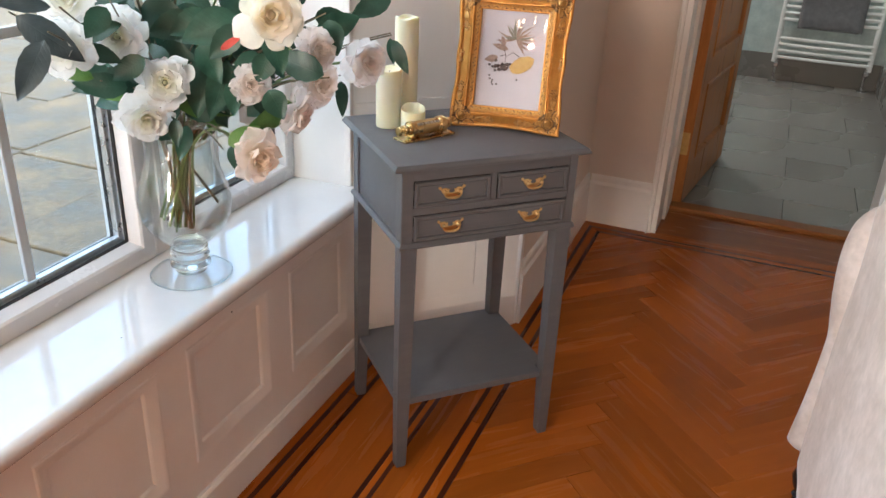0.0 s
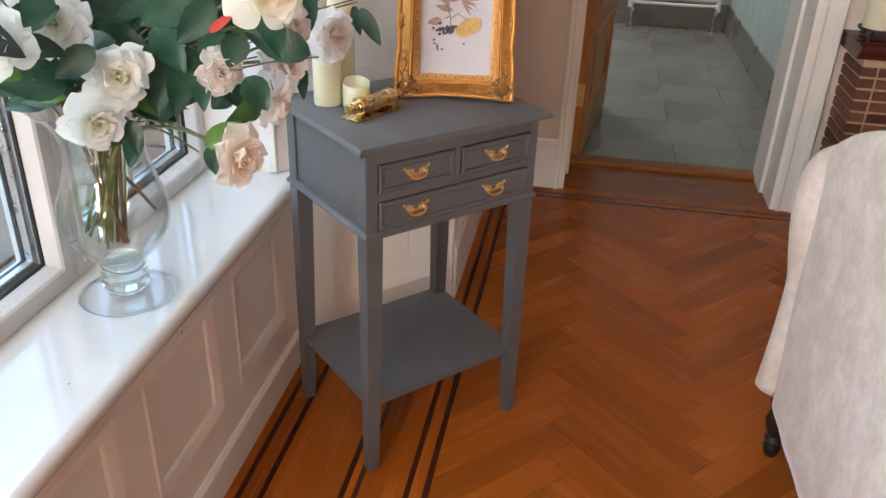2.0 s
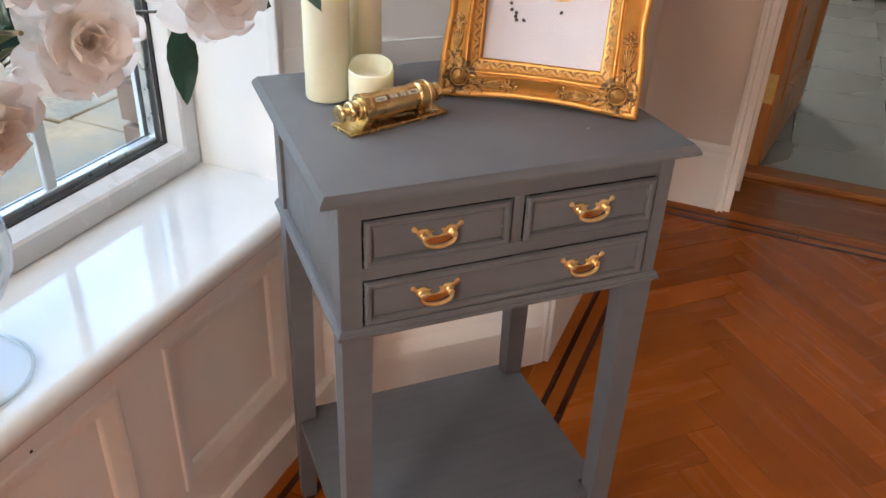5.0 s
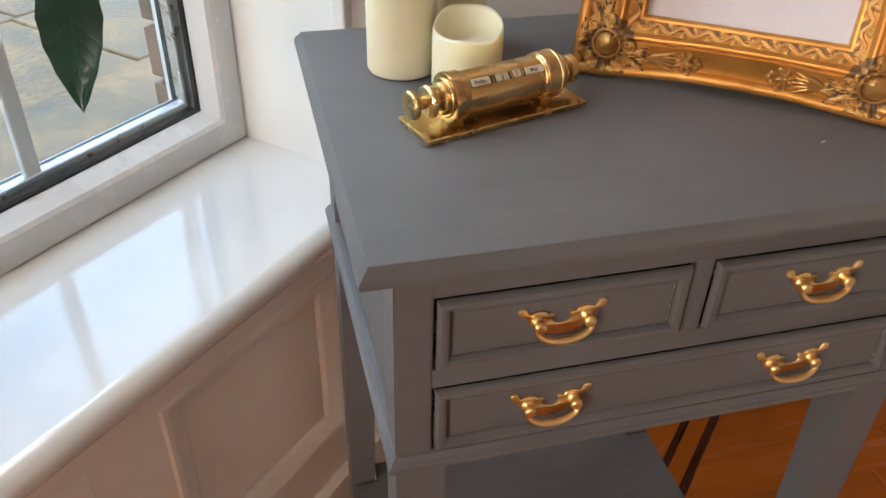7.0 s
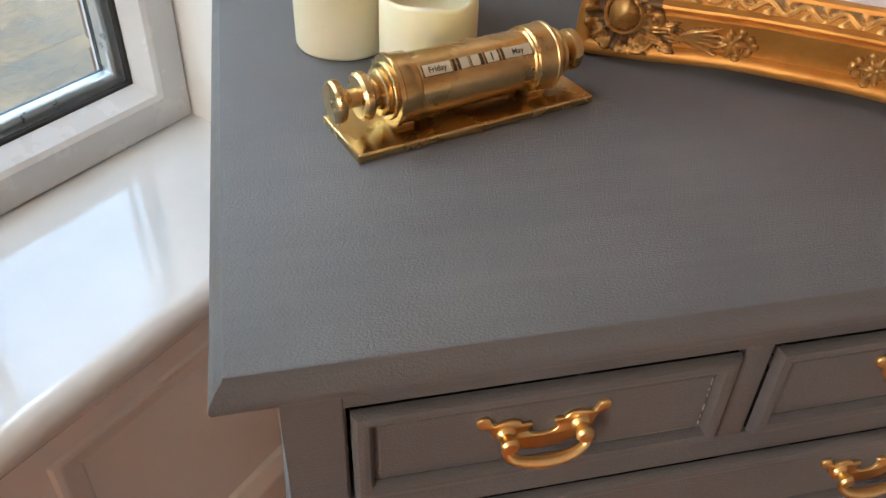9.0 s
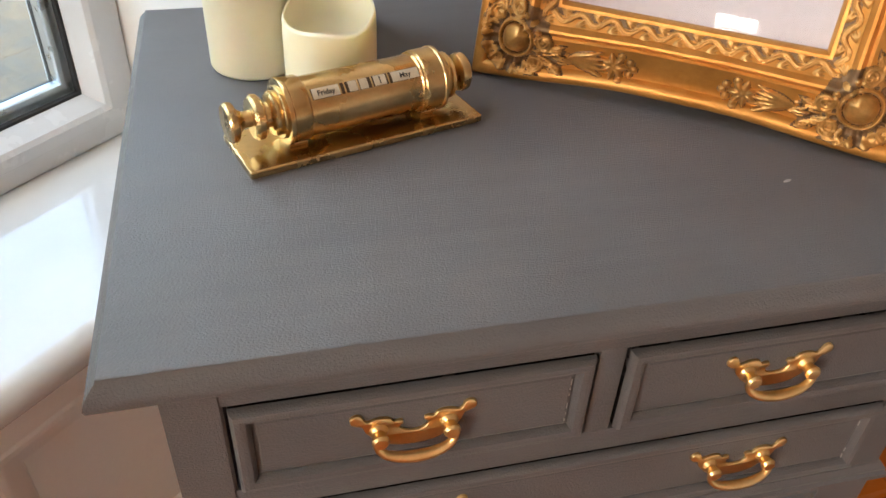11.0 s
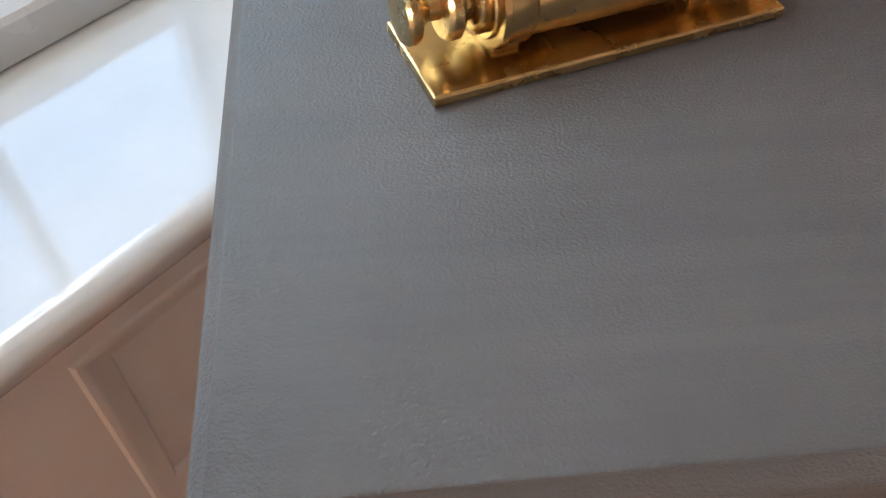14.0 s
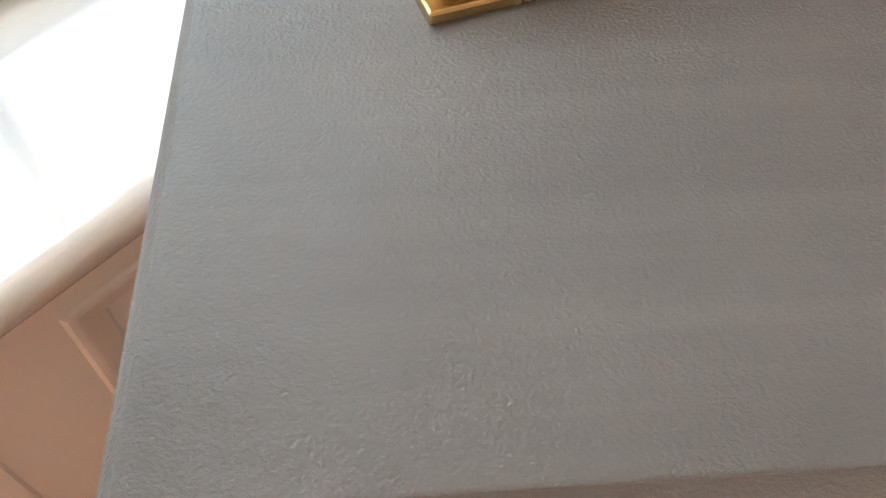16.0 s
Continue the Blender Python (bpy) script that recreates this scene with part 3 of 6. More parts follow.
while w < 5.2:
    deep = rnd.choice((0.56, 0.7, 0.85))
    u = -1.6 - rnd.uniform(0, 0.5)
    while u < 6.5:
        long = rnd.choice((0.6, 0.8, 0.95, 1.2))
        bm = bmesh.new()
        box(bm, 0.004, long - 0.004, 0.004, deep - 0.004, -0.04, rnd.uniform(-0.004, 0.004), bevel=0.007)
        for v in bm.verts:
            v.co.z += 0.004 * noise.noise(Vector((u + v.co.x * 3, w + v.co.y * 3, 0)))
        part("flagstone", bm, STONE, ground, "", False, pose(u, w, -0.155))
        u += long
    w += deep
# brick outer leaf of the house, turning the corner at the bay
outer = structure("wall_outer", boxed(REVEAL_U + 0.022, 3.2, 0.60, 0.622, -0.19, CEIL), MORTAR, "pale brick outer wall beside the bay window", "wall")
for row in range(20):
    z = -0.15 + row * 0.0755
    part("brick", boxed(REVEAL_U + 0.006, REVEAL_U + (0.11 if row % 2 else 0.22), 0.54, 0.630, z, z + 0.0655, bevel=0.003), OUT_BRICK, outer)
    u = REVEAL_U + (0.12 if row % 2 else 0.23)
    for k in range(3):
        part("brick", boxed(u, u + 0.215, 0.58, 0.630, z, z + 0.0655, bevel=0.003), OUT_BRICK, outer)
        u += 0.225
structure("wall_outer_low", boxed(-5.25, REVEAL_U + 0.004, 0.60, 0.630, -0.19, 0.47), OUT_BRICK, "pale brick wall under the window", "wall")
structure("wall_outer_head", boxed(-5.25, REVEAL_U + 0.02, 0.601, 0.63, 1.96, CEIL), OUT_BRICK, "pale brick wall over the window", "wall")
structure("backdrop", boxed(-30, 40, 30, 31, -0.4, 5.0), FOLIAGE_FAR, "far dull green hedge beyond the patio", "backdrop")


# ---- the grey side table ----
def side_table():
    root = thing("side_table", "slate grey painted side table with three drawers and a lower shelf", "side table", pose(0.207, 0.17, 0))
    X0, X1, Y0, Y1 = 0.016, 0.400, 0.0125, 0.325      # outer faces of the legs
    H = 0.72

    def at(name, bm, mat=PAINT, label="", smooth=30, parent=None):
        bmesh.ops.translate(bm, verts=bm.verts, vec=(-0.207, -0.17, 0))
        return part(name, bm, mat, parent or root, label, smooth)

    # moulded top
    bm = bmesh.new()
    prof = [(0.020, 0.7072), (-0.0026, 0.7072), (-0.0046, 0.7081), (-0.0052, 0.7102), (-0.0044, 0.7130), (-0.0024, 0.7158), (0.0002, 0.7184), (0.0005, 0.7196), (0.0013, H)]
    rings = [[bm.verts.new(p) for p in ((d - 0.0002, d, z), (0.414 - d, d, z), (0.414 - d, 0.339 - d, z), (d + 0.0012, 0.339 - d, z))] for d, z in prof]
    for a, b in zip(rings, rings[1:]):
        for i in range(4):
            bm.faces.new((a[i], a[(i + 1) % 4], b[(i + 1) % 4], b[i]))
    bm.faces.new(rings[0][::-1])
    bm.faces.new(rings[-1])
    at("tabletop", bm, smooth=35)
    # legs: square above, tapered on the inner faces below
    for sx, x in ((1, X0), (-1, X1)):
        for sy, y in ((1, Y0), (-1, Y1)):
            bm = bmesh.new()
            rows = []
            slim = 0.034 if sy < 0 else 0.0238 if sx > 0 else 0.0198      # the front posts are cut back beside the drawers
            for z, s, sw in ((0.0, 0.0215, 0.0215), (0.004, 0.0235, 0.0235), (0.175, 0.028, 0.028), (0.545, 0.034, 0.034), (0.549, 0.034, 0.034), (0.5492, 0.034, slim), (0.7075, 0.034, slim)):
                e = 0.001 if z == 0 else 0
                xs, ys = sorted((x + sx * e, x + sx * sw)), sorted((y + sy * e, y + sy * s))
                rows.append([bm.verts.new((a, b, z)) for a, b in ((xs[0], ys[0]), (xs[1], ys[0]), (xs[1], ys[1]), (xs[0], ys[1]))])
            for a, b in zip(rows, rows[1:]):
                for i in range(4):
                    bm.faces.new((a[i], a[(i + 1) % 4], b[(i + 1) % 4], b[i]))
            bm.faces.new(rows[0][::-1])
            bm.faces.new(rows[-1])
            es = [e for e in bm.edges if abs(e.verts[0].co.z - e.verts[1].co.z) > 0.003]
            bmesh.ops.bevel(bm, geom=es, offset=0.0012, segments=2, affect="EDGES")
            at("leg", bm)
    # sides, back and the rails between the drawers
    for name, b in (("side_panel", (X0 + 0.004, X0 + 0.014, Y0 + 0.03, Y1 - 0.03, 0.553, 0.7074)), ("side_panel", (X1 - 0.014, X1 - 0.004, Y0 + 0.03, Y1 - 0.03, 0.553, 0.7074)),
                    ("back_panel", (X0 + 0.03, X1 - 0.03, Y1 - 0.014, Y1 - 0.003, 0.553, 0.7074)), ("bottom_panel", (X0 + 0.01, X1 - 0.01, Y0 + 0.01, Y1 - 0.012, 0.546, 0.553)),
                    ("rail", (X0 + 0.0225, X1 - 0.0185, Y0 + 0.0006, Y0 + 0.02, 0.6819, 0.7074)), ("rail", (X0 + 0.0225, X1 - 0.0185, Y0 + 0.0006, Y0 + 0.02, 0.6109, 0.6265)),
                    ("rail", (X0 + 0.0225, X1 - 0.0185, Y0 + 0.0006, Y0 + 0.02, 0.551, 0.5555)), ("rail", (0.2035, 0.2165, Y0 + 0.0004, Y0 + 0.02, 0.6265, 0.6835))):
        at(name, boxed(*b, bevel=0.0008))
    # moulding round the lower edge of the carcase
    bm = bmesh.new()
    prof = [(0.004, 0.5415), (-0.003, 0.5415), (-0.0052, 0.544), (-0.0052, 0.5475), (-0.0035, 0.549), (-0.0035, 0.5505), (-0.0012, 0.554), (0.0025, 0.5555)]
    rings = [[bm.verts.new(p) for p in ((X0 + d, Y0 + d, z), (X1 - d, Y0 + d, z), (X1 - d, Y1 - d, z), (X0 + d, Y1 - d, z))] for d, z in prof]
    for a, b in zip(rings, rings[1:]):
        for i in range(4):
            bm.faces.new((a[i], a[(i + 1) % 4], b[(i + 1) % 4], b[i]))
    bm.faces.new(rings[0][::-1])
    bm.faces.new(rings[-1])
    at("moulding", bm)
    # shelf with its corners let into the legs
    bm = bmesh.new()
    a, b, c, d, k = X0 + 0.004, X1 - 0.004, Y0 + 0.006, Y1 - 0.004, 0.0275
    prism(bm, [(a + k, c), (b - k, c), (b - k, c + k), (b, c + k), (b, d - k), (b - k, d - k), (b - k, d), (a + k, d), (a + k, d - k), (a, d - k), (a, c + k), (a + k, c + k)], 0.163, 0.178)
    at("shelf", bm)
    # drawers with a raised bead round the field
    for x0, x1, z0, z1, hs in ((0.0405, 0.2025, 0.6275, 0.6814, (0.1187,)), (0.2175, 0.3795, 0.6275, 0.6814, (0.298,)), (0.0405, 0.3795, 0.5565, 0.6104, (0.1187, 0.2965))):
        bm = bmesh.new()
        y = Y0
        prof = [(0.0, y + 0.0010), (0.0, y - 0.0002), (0.0006, y - 0.0022), (0.0020, y - 0.0036), (0.0042, y - 0.0040), (0.0064, y - 0.0032), (0.0078, y - 0.0014), (0.0083, y + 0.0008), (0.0096, y + 0.0002), (0.0110, y - 0.0006)]
        frame_sweep(bm, x0 + 0.0009, x1 - 0.0009, z0 + 0.0003, z1 - 0.0008, prof)
        bm.faces.new([bm.verts.new((p, y - 0.0006, q)) for p, q in ((x0 + 0.0118, z0 + 0.0112), (x1 - 0.0118, z0 + 0.0112), (x1 - 0.0118, z1 - 0.0117), (x0 + 0.0118, z1 - 0.0117))])
        drawer = at("drawer", bm)
        # near-black box: the shade in the gaps round the front is put into its colour
        at("drawer_box", boxed(x0 + 0.0010, x1 - 0.0010, y + 0.0008, y + 0.26, z0 + 0.0008, z1 - 0.0018), BLACK_WOOD_AND_SHADE, "drawer box coloured near black for the shade in the gaps", False, drawer)
        for hx in hs:
            at("handle", back_plate(hx, y - 0.0007, (z0 + z1) / 2 - 0.0042), HANDLE, "swan-neck brass handle with a pierced plate", 40, drawer)
            at("bail", bail(hx, y - 0.0007, (z0 + z1) / 2 - 0.0022), HANDLE, "", True, drawer)
    # bare flecks where the paint has worn through on the beads
    rnd = random.Random(4)
    for x, z0, z1 in ((0.1913, 0.640, 0.672), (0.3690, 0.566, 0.573), (0.3692, 0.594, 0.600), (0.3686, 0.660, 0.668)):
        bm = bmesh.new()
        z = z0
        while z < z1:
            e = z + rnd.uniform(0.001, 0.004)
            box(bm, x - 0.00012, x + rnd.uniform(0.00005, 0.0002), Y0 - 0.0010, Y0 - 0.0002, z, e)
            z = e + rnd.uniform(0.0008, 0.006)
        at("worn_fleck", bm, WORN, "pale flecks of worn paint")
    bm = bmesh.new()
    lathe(bm, [(0.0, 0.0), (0.0018, 0.0), (0.0014, 0.0002), (0.0, 0.0003)], 9, pose(0.3213, 0.0738, H, 0, 0, 20) @ Matrix.Diagonal((1.6, 0.6, 1, 1)))
    at("worn_fleck", bm, WORN, "pale chip in the paint")
    return root


PLATE = [(0.0, 0.0020), (0.0036, 0.0026), (0.0062, 0.0046), (0.0066, 0.0068), (0.0050, 0.0080), (0.0054, 0.0098), (0.0074, 0.0102), (0.0094, 0.0098), (0.0114, 0.0120), (0.0150, 0.0130), (0.0188, 0.0124), (0.0214, 0.0114), (0.0230, 0.0126),
         (0.0242, 0.0154), (0.0268, 0.0166), (0.0294, 0.0150), (0.0294, 0.0118), (0.0268, 0.0100), (0.0244, 0.0092), (0.0234, 0.0070), (0.0224, 0.0044), (0.0198, 0.0012), (0.0168, -0.0016), (0.0130, -0.0042), (0.0080, -0.0060), (0.0, -0.0068)]


def rounded(loop, steps=3):
    """A closed outline with its corners drawn smooth."""
    n, out = len(loop), []
    for i in range(n):
        p0, p1, p2, p3 = (Vector(loop[(i + k) % n]) for k in (-1, 0, 1, 2))
        for j in range(steps):
            t = j / steps
            out.append(0.5 * (2 * p1 + (p2 - p0) * t + (2 * p0 - 5 * p1 + 4 * p2 - p3) * t * t + (3 * p1 - p0 - 3 * p2 + p3) * t ** 3))
    return out


from mathutils.geometry import tessellate_polygon


def back_plate(x, y, z):
    """A swan-neck plate: an open dip in the middle, wings rising to rounded tips, eased edges."""
    bm = bmesh.new()
    loop = rounded([Vector((a * 0.95, b)) for a, b in PLATE] + [Vector((-a * 0.95, b)) for a, b in PLATE[-2:0:-1]])
    n = len(loop)
    rings = []
    for inset, lift in ((0.0, 0.0), (0.0, 0.0009), (0.00015, 0.0014), (0.0004, 0.0016)):
        ring = []
        for i, p in enumerate(loop):
            d = (loop[(i + 1) % n] - loop[i - 1]).normalized()
            q = p + Vector((d.y, -d.x)) * inset
            ring.append(bm.verts.new((x + q.x, y - lift, z + q.y)))
        rings.append(ring)
    for a, b in zip(rings, rings[1:]):
        for i in range(n):
            bm.faces.new((a[i], a[(i + 1) % n], b[(i + 1) % n], b[i]))
    for tri in tessellate_polygon([[v.co for v in rings[-1]]]):
        bm.faces.new([rings[-1][i] for i in tri])
    for s in (-1, 1):
        lathe(bm, [(0.0046, 0.0), (0.0042, 0.0014), (0.0030, 0.0024), (0.0029, 0.0042), (0.0037, 0.0054), (0.0040, 0.0068), (0.0031, 0.0082), (0.0, 0.0088)], 14, pose(x + s * 0.0158, y - 0.001, z + 0.0052, 90))
    return bm


def bail(x, y, z):
    bm = bmesh.new()
    pts = []
    for i in range(19):
        a = math.pi * i / 18
        drop = 0.0125 * math.sin(a) ** 0.55 if 0 < i < 18 else 0.0
        pts.append((x + 0.0178 * math.cos(a), y - 0.0068 - 0.0026 * math.sin(a), z + 0.0050 - drop))
    rad = [0.0018 + 0.0009 * math.sin(math.pi * i / 18) ** 2 for i in range(19)]
    tube(bm, pts, rad, 8)
    return bm


side_table()


# ---- what stands on the table ----
def candle(name, x, y, r, h, hollow, label, seed, melt=0.0025, slope=0.0):
    rnd = random.Random(seed)
    waves = [(rnd.randint(2, 5), rnd.uniform(0, 6.28), rnd.uniform(0.3, 1)) for _ in range(4)]

    def wob(a, rr, z):
        k = sum(s * math.sin(n * a + p) for n, p, s in waves)
        top = max(0.0, (z - h + 0.02) / 0.02) if rr > r * 0.7 else 0.0
        return 1 + 0.004 * k, top * (melt * k + slope * math.sin(a + 0.35))
    bm = bmesh.new()
    d = hollow
    lathe(bm, [(0, 0), (r * 0.96, 0), (r, 0.002), (r, h * 0.5), (r, h - 0.012), (r * 0.99, h - 0.003), (r * 0.96, h), (r * 0.915, h - 0.0015), (r * 0.88, h - d * 0.6), (r * 0.6, h - d), (0, h - d)], 40, None, wob)
    ob = part(name, bm, WAX, None, "", True, pose(x, y, 0.7205))
    tagged(ob, label, "candle", "candles on the table")
    bm = bmesh.new()
    tube(bm, [(0, 0, h - d - 0.001), (0.0004, 0, h - d + 0.002), (0.0012, 0.001, h - d + 0.004)], 0.0007, 6)
    part("wick", bm, BLACK_WOOD_AND_SHADE, ob)


candle("candle", 0.070, 0.248, 0.0265, 0.123, 0.010, "ivory pillar candle of middle height on the grey table", 1)
candle("candle", 0.121, 0.284, 0.0250, 0.218, 0.010, "tall ivory pillar candle on the grey table", 2)
candle("candle", 0.1105, 0.2095, 0.0258, 0.046, 0.020, "short ivory candle burnt down to a hollow, lower on one side", 3, 0.0016, 0.0056)


# ---- brass desk calendar ----
def desk_calendar():
    root = thing("desk_calendar", "polished brass perpetual calendar on a flat plate, on the grey table", "calendar", pose(0.0605, 0.1185, 0.7203, 0, 0, 16.8))
    part("base_plate", boxed(0, 0.130, 0, 0.041, 0, 0.0042, bevel=0.0009), BRASS, root)
    ax = pose(0, 0.0205, 0.0212, 0, 90, 0)       # z of the lathe runs along the calendar

    def turned(name, profile, label="", mat=BRASS, parent=None):
        bm = bmesh.new()
        lathe(bm, profile, 40, ax)
        return part(name, bm, mat, parent or root, label, 35)
    turned("barrel", [(0.0, 0.0335), (0.0148, 0.0335), (0.0150, 0.0340), (0.0150, 0.0985), (0.0148, 0.0990), (0.0, 0.0990)])
    turned("collar", [(0.0, 0.0225), (0.0128, 0.0225), (0.0134, 0.0230), (0.0134, 0.0238), (0.0166, 0.0240), (0.0170, 0.0248), (0.0170, 0.0262), (0.0163, 0.0268), (0.0163, 0.0345), (0.0156, 0.0356), (0.0150, 0.0360), (0.0, 0.0360)])
    turned("collar", [(0.0, 0.0962), (0.0152, 0.0962), (0.0160, 0.0970), (0.0157, 0.0982), (0.0164, 0.0990), (0.0164, 0.1088), (0.0170, 0.1094), (0.0168, 0.1110), (0.0128, 0.1120), (0.0, 0.1120)])
    for name, prof in (("knob", [(0.0, 0.1116), (0.0070, 0.1116), (0.0070, 0.1126), (0.0112, 0.1128), (0.0124, 0.1138), (0.0122, 0.1150), (0.0112, 0.1157), (0.0122, 0.1164), (0.0124, 0.1177), (0.0112, 0.1188), (0.0060, 0.1192), (0.0, 0.1192)]),
                       ("knob", [(0.0, 0.1190), (0.0046, 0.1190), (0.0044, 0.1222), (0.0076, 0.1232), (0.0098, 0.1244), (0.0104, 0.1262), (0.0102, 0.1284), (0.0086, 0.1298), (0.0, 0.1303)]),
                       ("knob", [(0.0, 0.0235), (0.0104, 0.0232), (0.0112, 0.0218), (0.0112, 0.0196), (0.0094, 0.0182), (0.0064, 0.0178), (0.0, 0.0178)]),
                       ("knob", [(0.0, 0.0182), (0.0064, 0.0180), (0.0064, 0.0158), (0.0096, 0.0150), (0.0112, 0.0134), (0.0112, 0.0106), (0.0098, 0.0092), (0.0, 0.0090)]),
                       ("knob", [(0.0, 0.0094), (0.0042, 0.0094), (0.0042, 0.0052), (0.0060, 0.0030), (0.0094, 0.0012), (0.0100, 0.0000), (0.0100, -0.0020), (0.0090, -0.0032), (0.0, -0.0036)])):
        turned(name, prof)
    for x in (0.0300, 0.1040):
        part("foot", boxed(x - 0.0050, x + 0.0050, 0.0130, 0.0280, 0.0040, 0.0066, bevel=0.0006), BRASS, root)
    # the slot, its paper rings and lettering, tilted towards the reader
    tilt = 43.0
    face = pose(0, 0.0205, 0.0212, -(90 - tilt) + 0, 0, 0)

    def strip(x0, x1, half, lift, mat, name, label="", parent=None):
        bm = bmesh.new()
        n = 6
        rows = []
        for i in range(n + 1):
            a = radians(180 + tilt) + 0
            y = half * (2 * i / n - 1)
            ang = y / 0.0152
            r = 0.0150 + lift
            c, s = math.cos(radians(90 + tilt) + ang), math.sin(radians(90 + tilt) + ang)
            rows.append([bm.verts.new((x, 0.0205 + r * c, 0.0212 + r * s)) for x in (x0, x1)])
        for a, b in zip(rows, rows[1:]):
            bm.faces.new((a[0], a[1], b[1], b[0]))
        return part(name, bm, mat, parent or root, label, True)
    strip(0.0372, 0.0958, 0.0029, 0.0002, SLOT, "slot", "dark slot edged in brass")
    rings = [(0.0376, 0.0518, "Friday"), (0.0566, 0.0612, ""), (0.0626, 0.0670, ""), (0.0704, 0.0770, "1"), (0.0802, 0.0954, "May")]
    for x0, x1, word in rings:
        ring = strip(x0, x1, 0.0027, 0.0004, PAPER, "paper_ring", "cream paper ring")
        if word:
            cu = bpy.data.curves.new("lettering", "FONT")
            cu.offset = 0.00007
            cu.body, cu.size, cu.align_x, cu.align_y, cu.extrude = word, 0.0038 if word != "1" else 0.0052, "CENTER", "CENTER", 0.00003
            tmp = bpy.data.objects.new("lettering", cu)
            scene.collection.objects.link(tmp)
            bpy.context.view_layer.update()
            me = bpy.data.meshes.new_from_object(tmp)
            bpy.data.objects.remove(tmp)
            me.materials.append(INK)
            ob = new("lettering", me)
            ob.parent = ring
            a = radians(90 + tilt)
            r = 0.0150 + 0.00062
            ob.matrix_basis = Matrix.Translation(((x0 + x1) / 2, 0.0205 + r * math.cos(a), 0.0212 + r * math.sin(a) - 0.0002)) @ pose(0, 0, 0, tilt, 0, 0)
            ob["label"] = "black printed word" if word != "1" else "black printed numeral"
    for x in (0.0520, 0.0545, 0.0616, 0.0690, 0.0782):
        strip(x - 0.0004, x + 0.0004, 0.0030, 0.0007, BRASS, "divider")
    return root


PAPER = surface("cream_paper", (0.42, 0.36, 0.26), (0.52, 0.46, 0.35), (0.6, 0.75), 0, 60, 400, 0.05, 0.0003)
INK = surface("black_ink", (0.012, 0.012, 0.012), (0.02, 0.02, 0.02), (0.5, 0.6), 0, 60, 400, 0.0)
SLOT = surface("dark_slot", (0.05, 0.03, 0.015), (0.10, 0.06, 0.03), (0.4, 0.6), 0.3, 60, 400, 0.0)
desk_calendar()


# ---- gilt picture frame ----
FRAME_W, FRAME_H = 0.230, 0.288


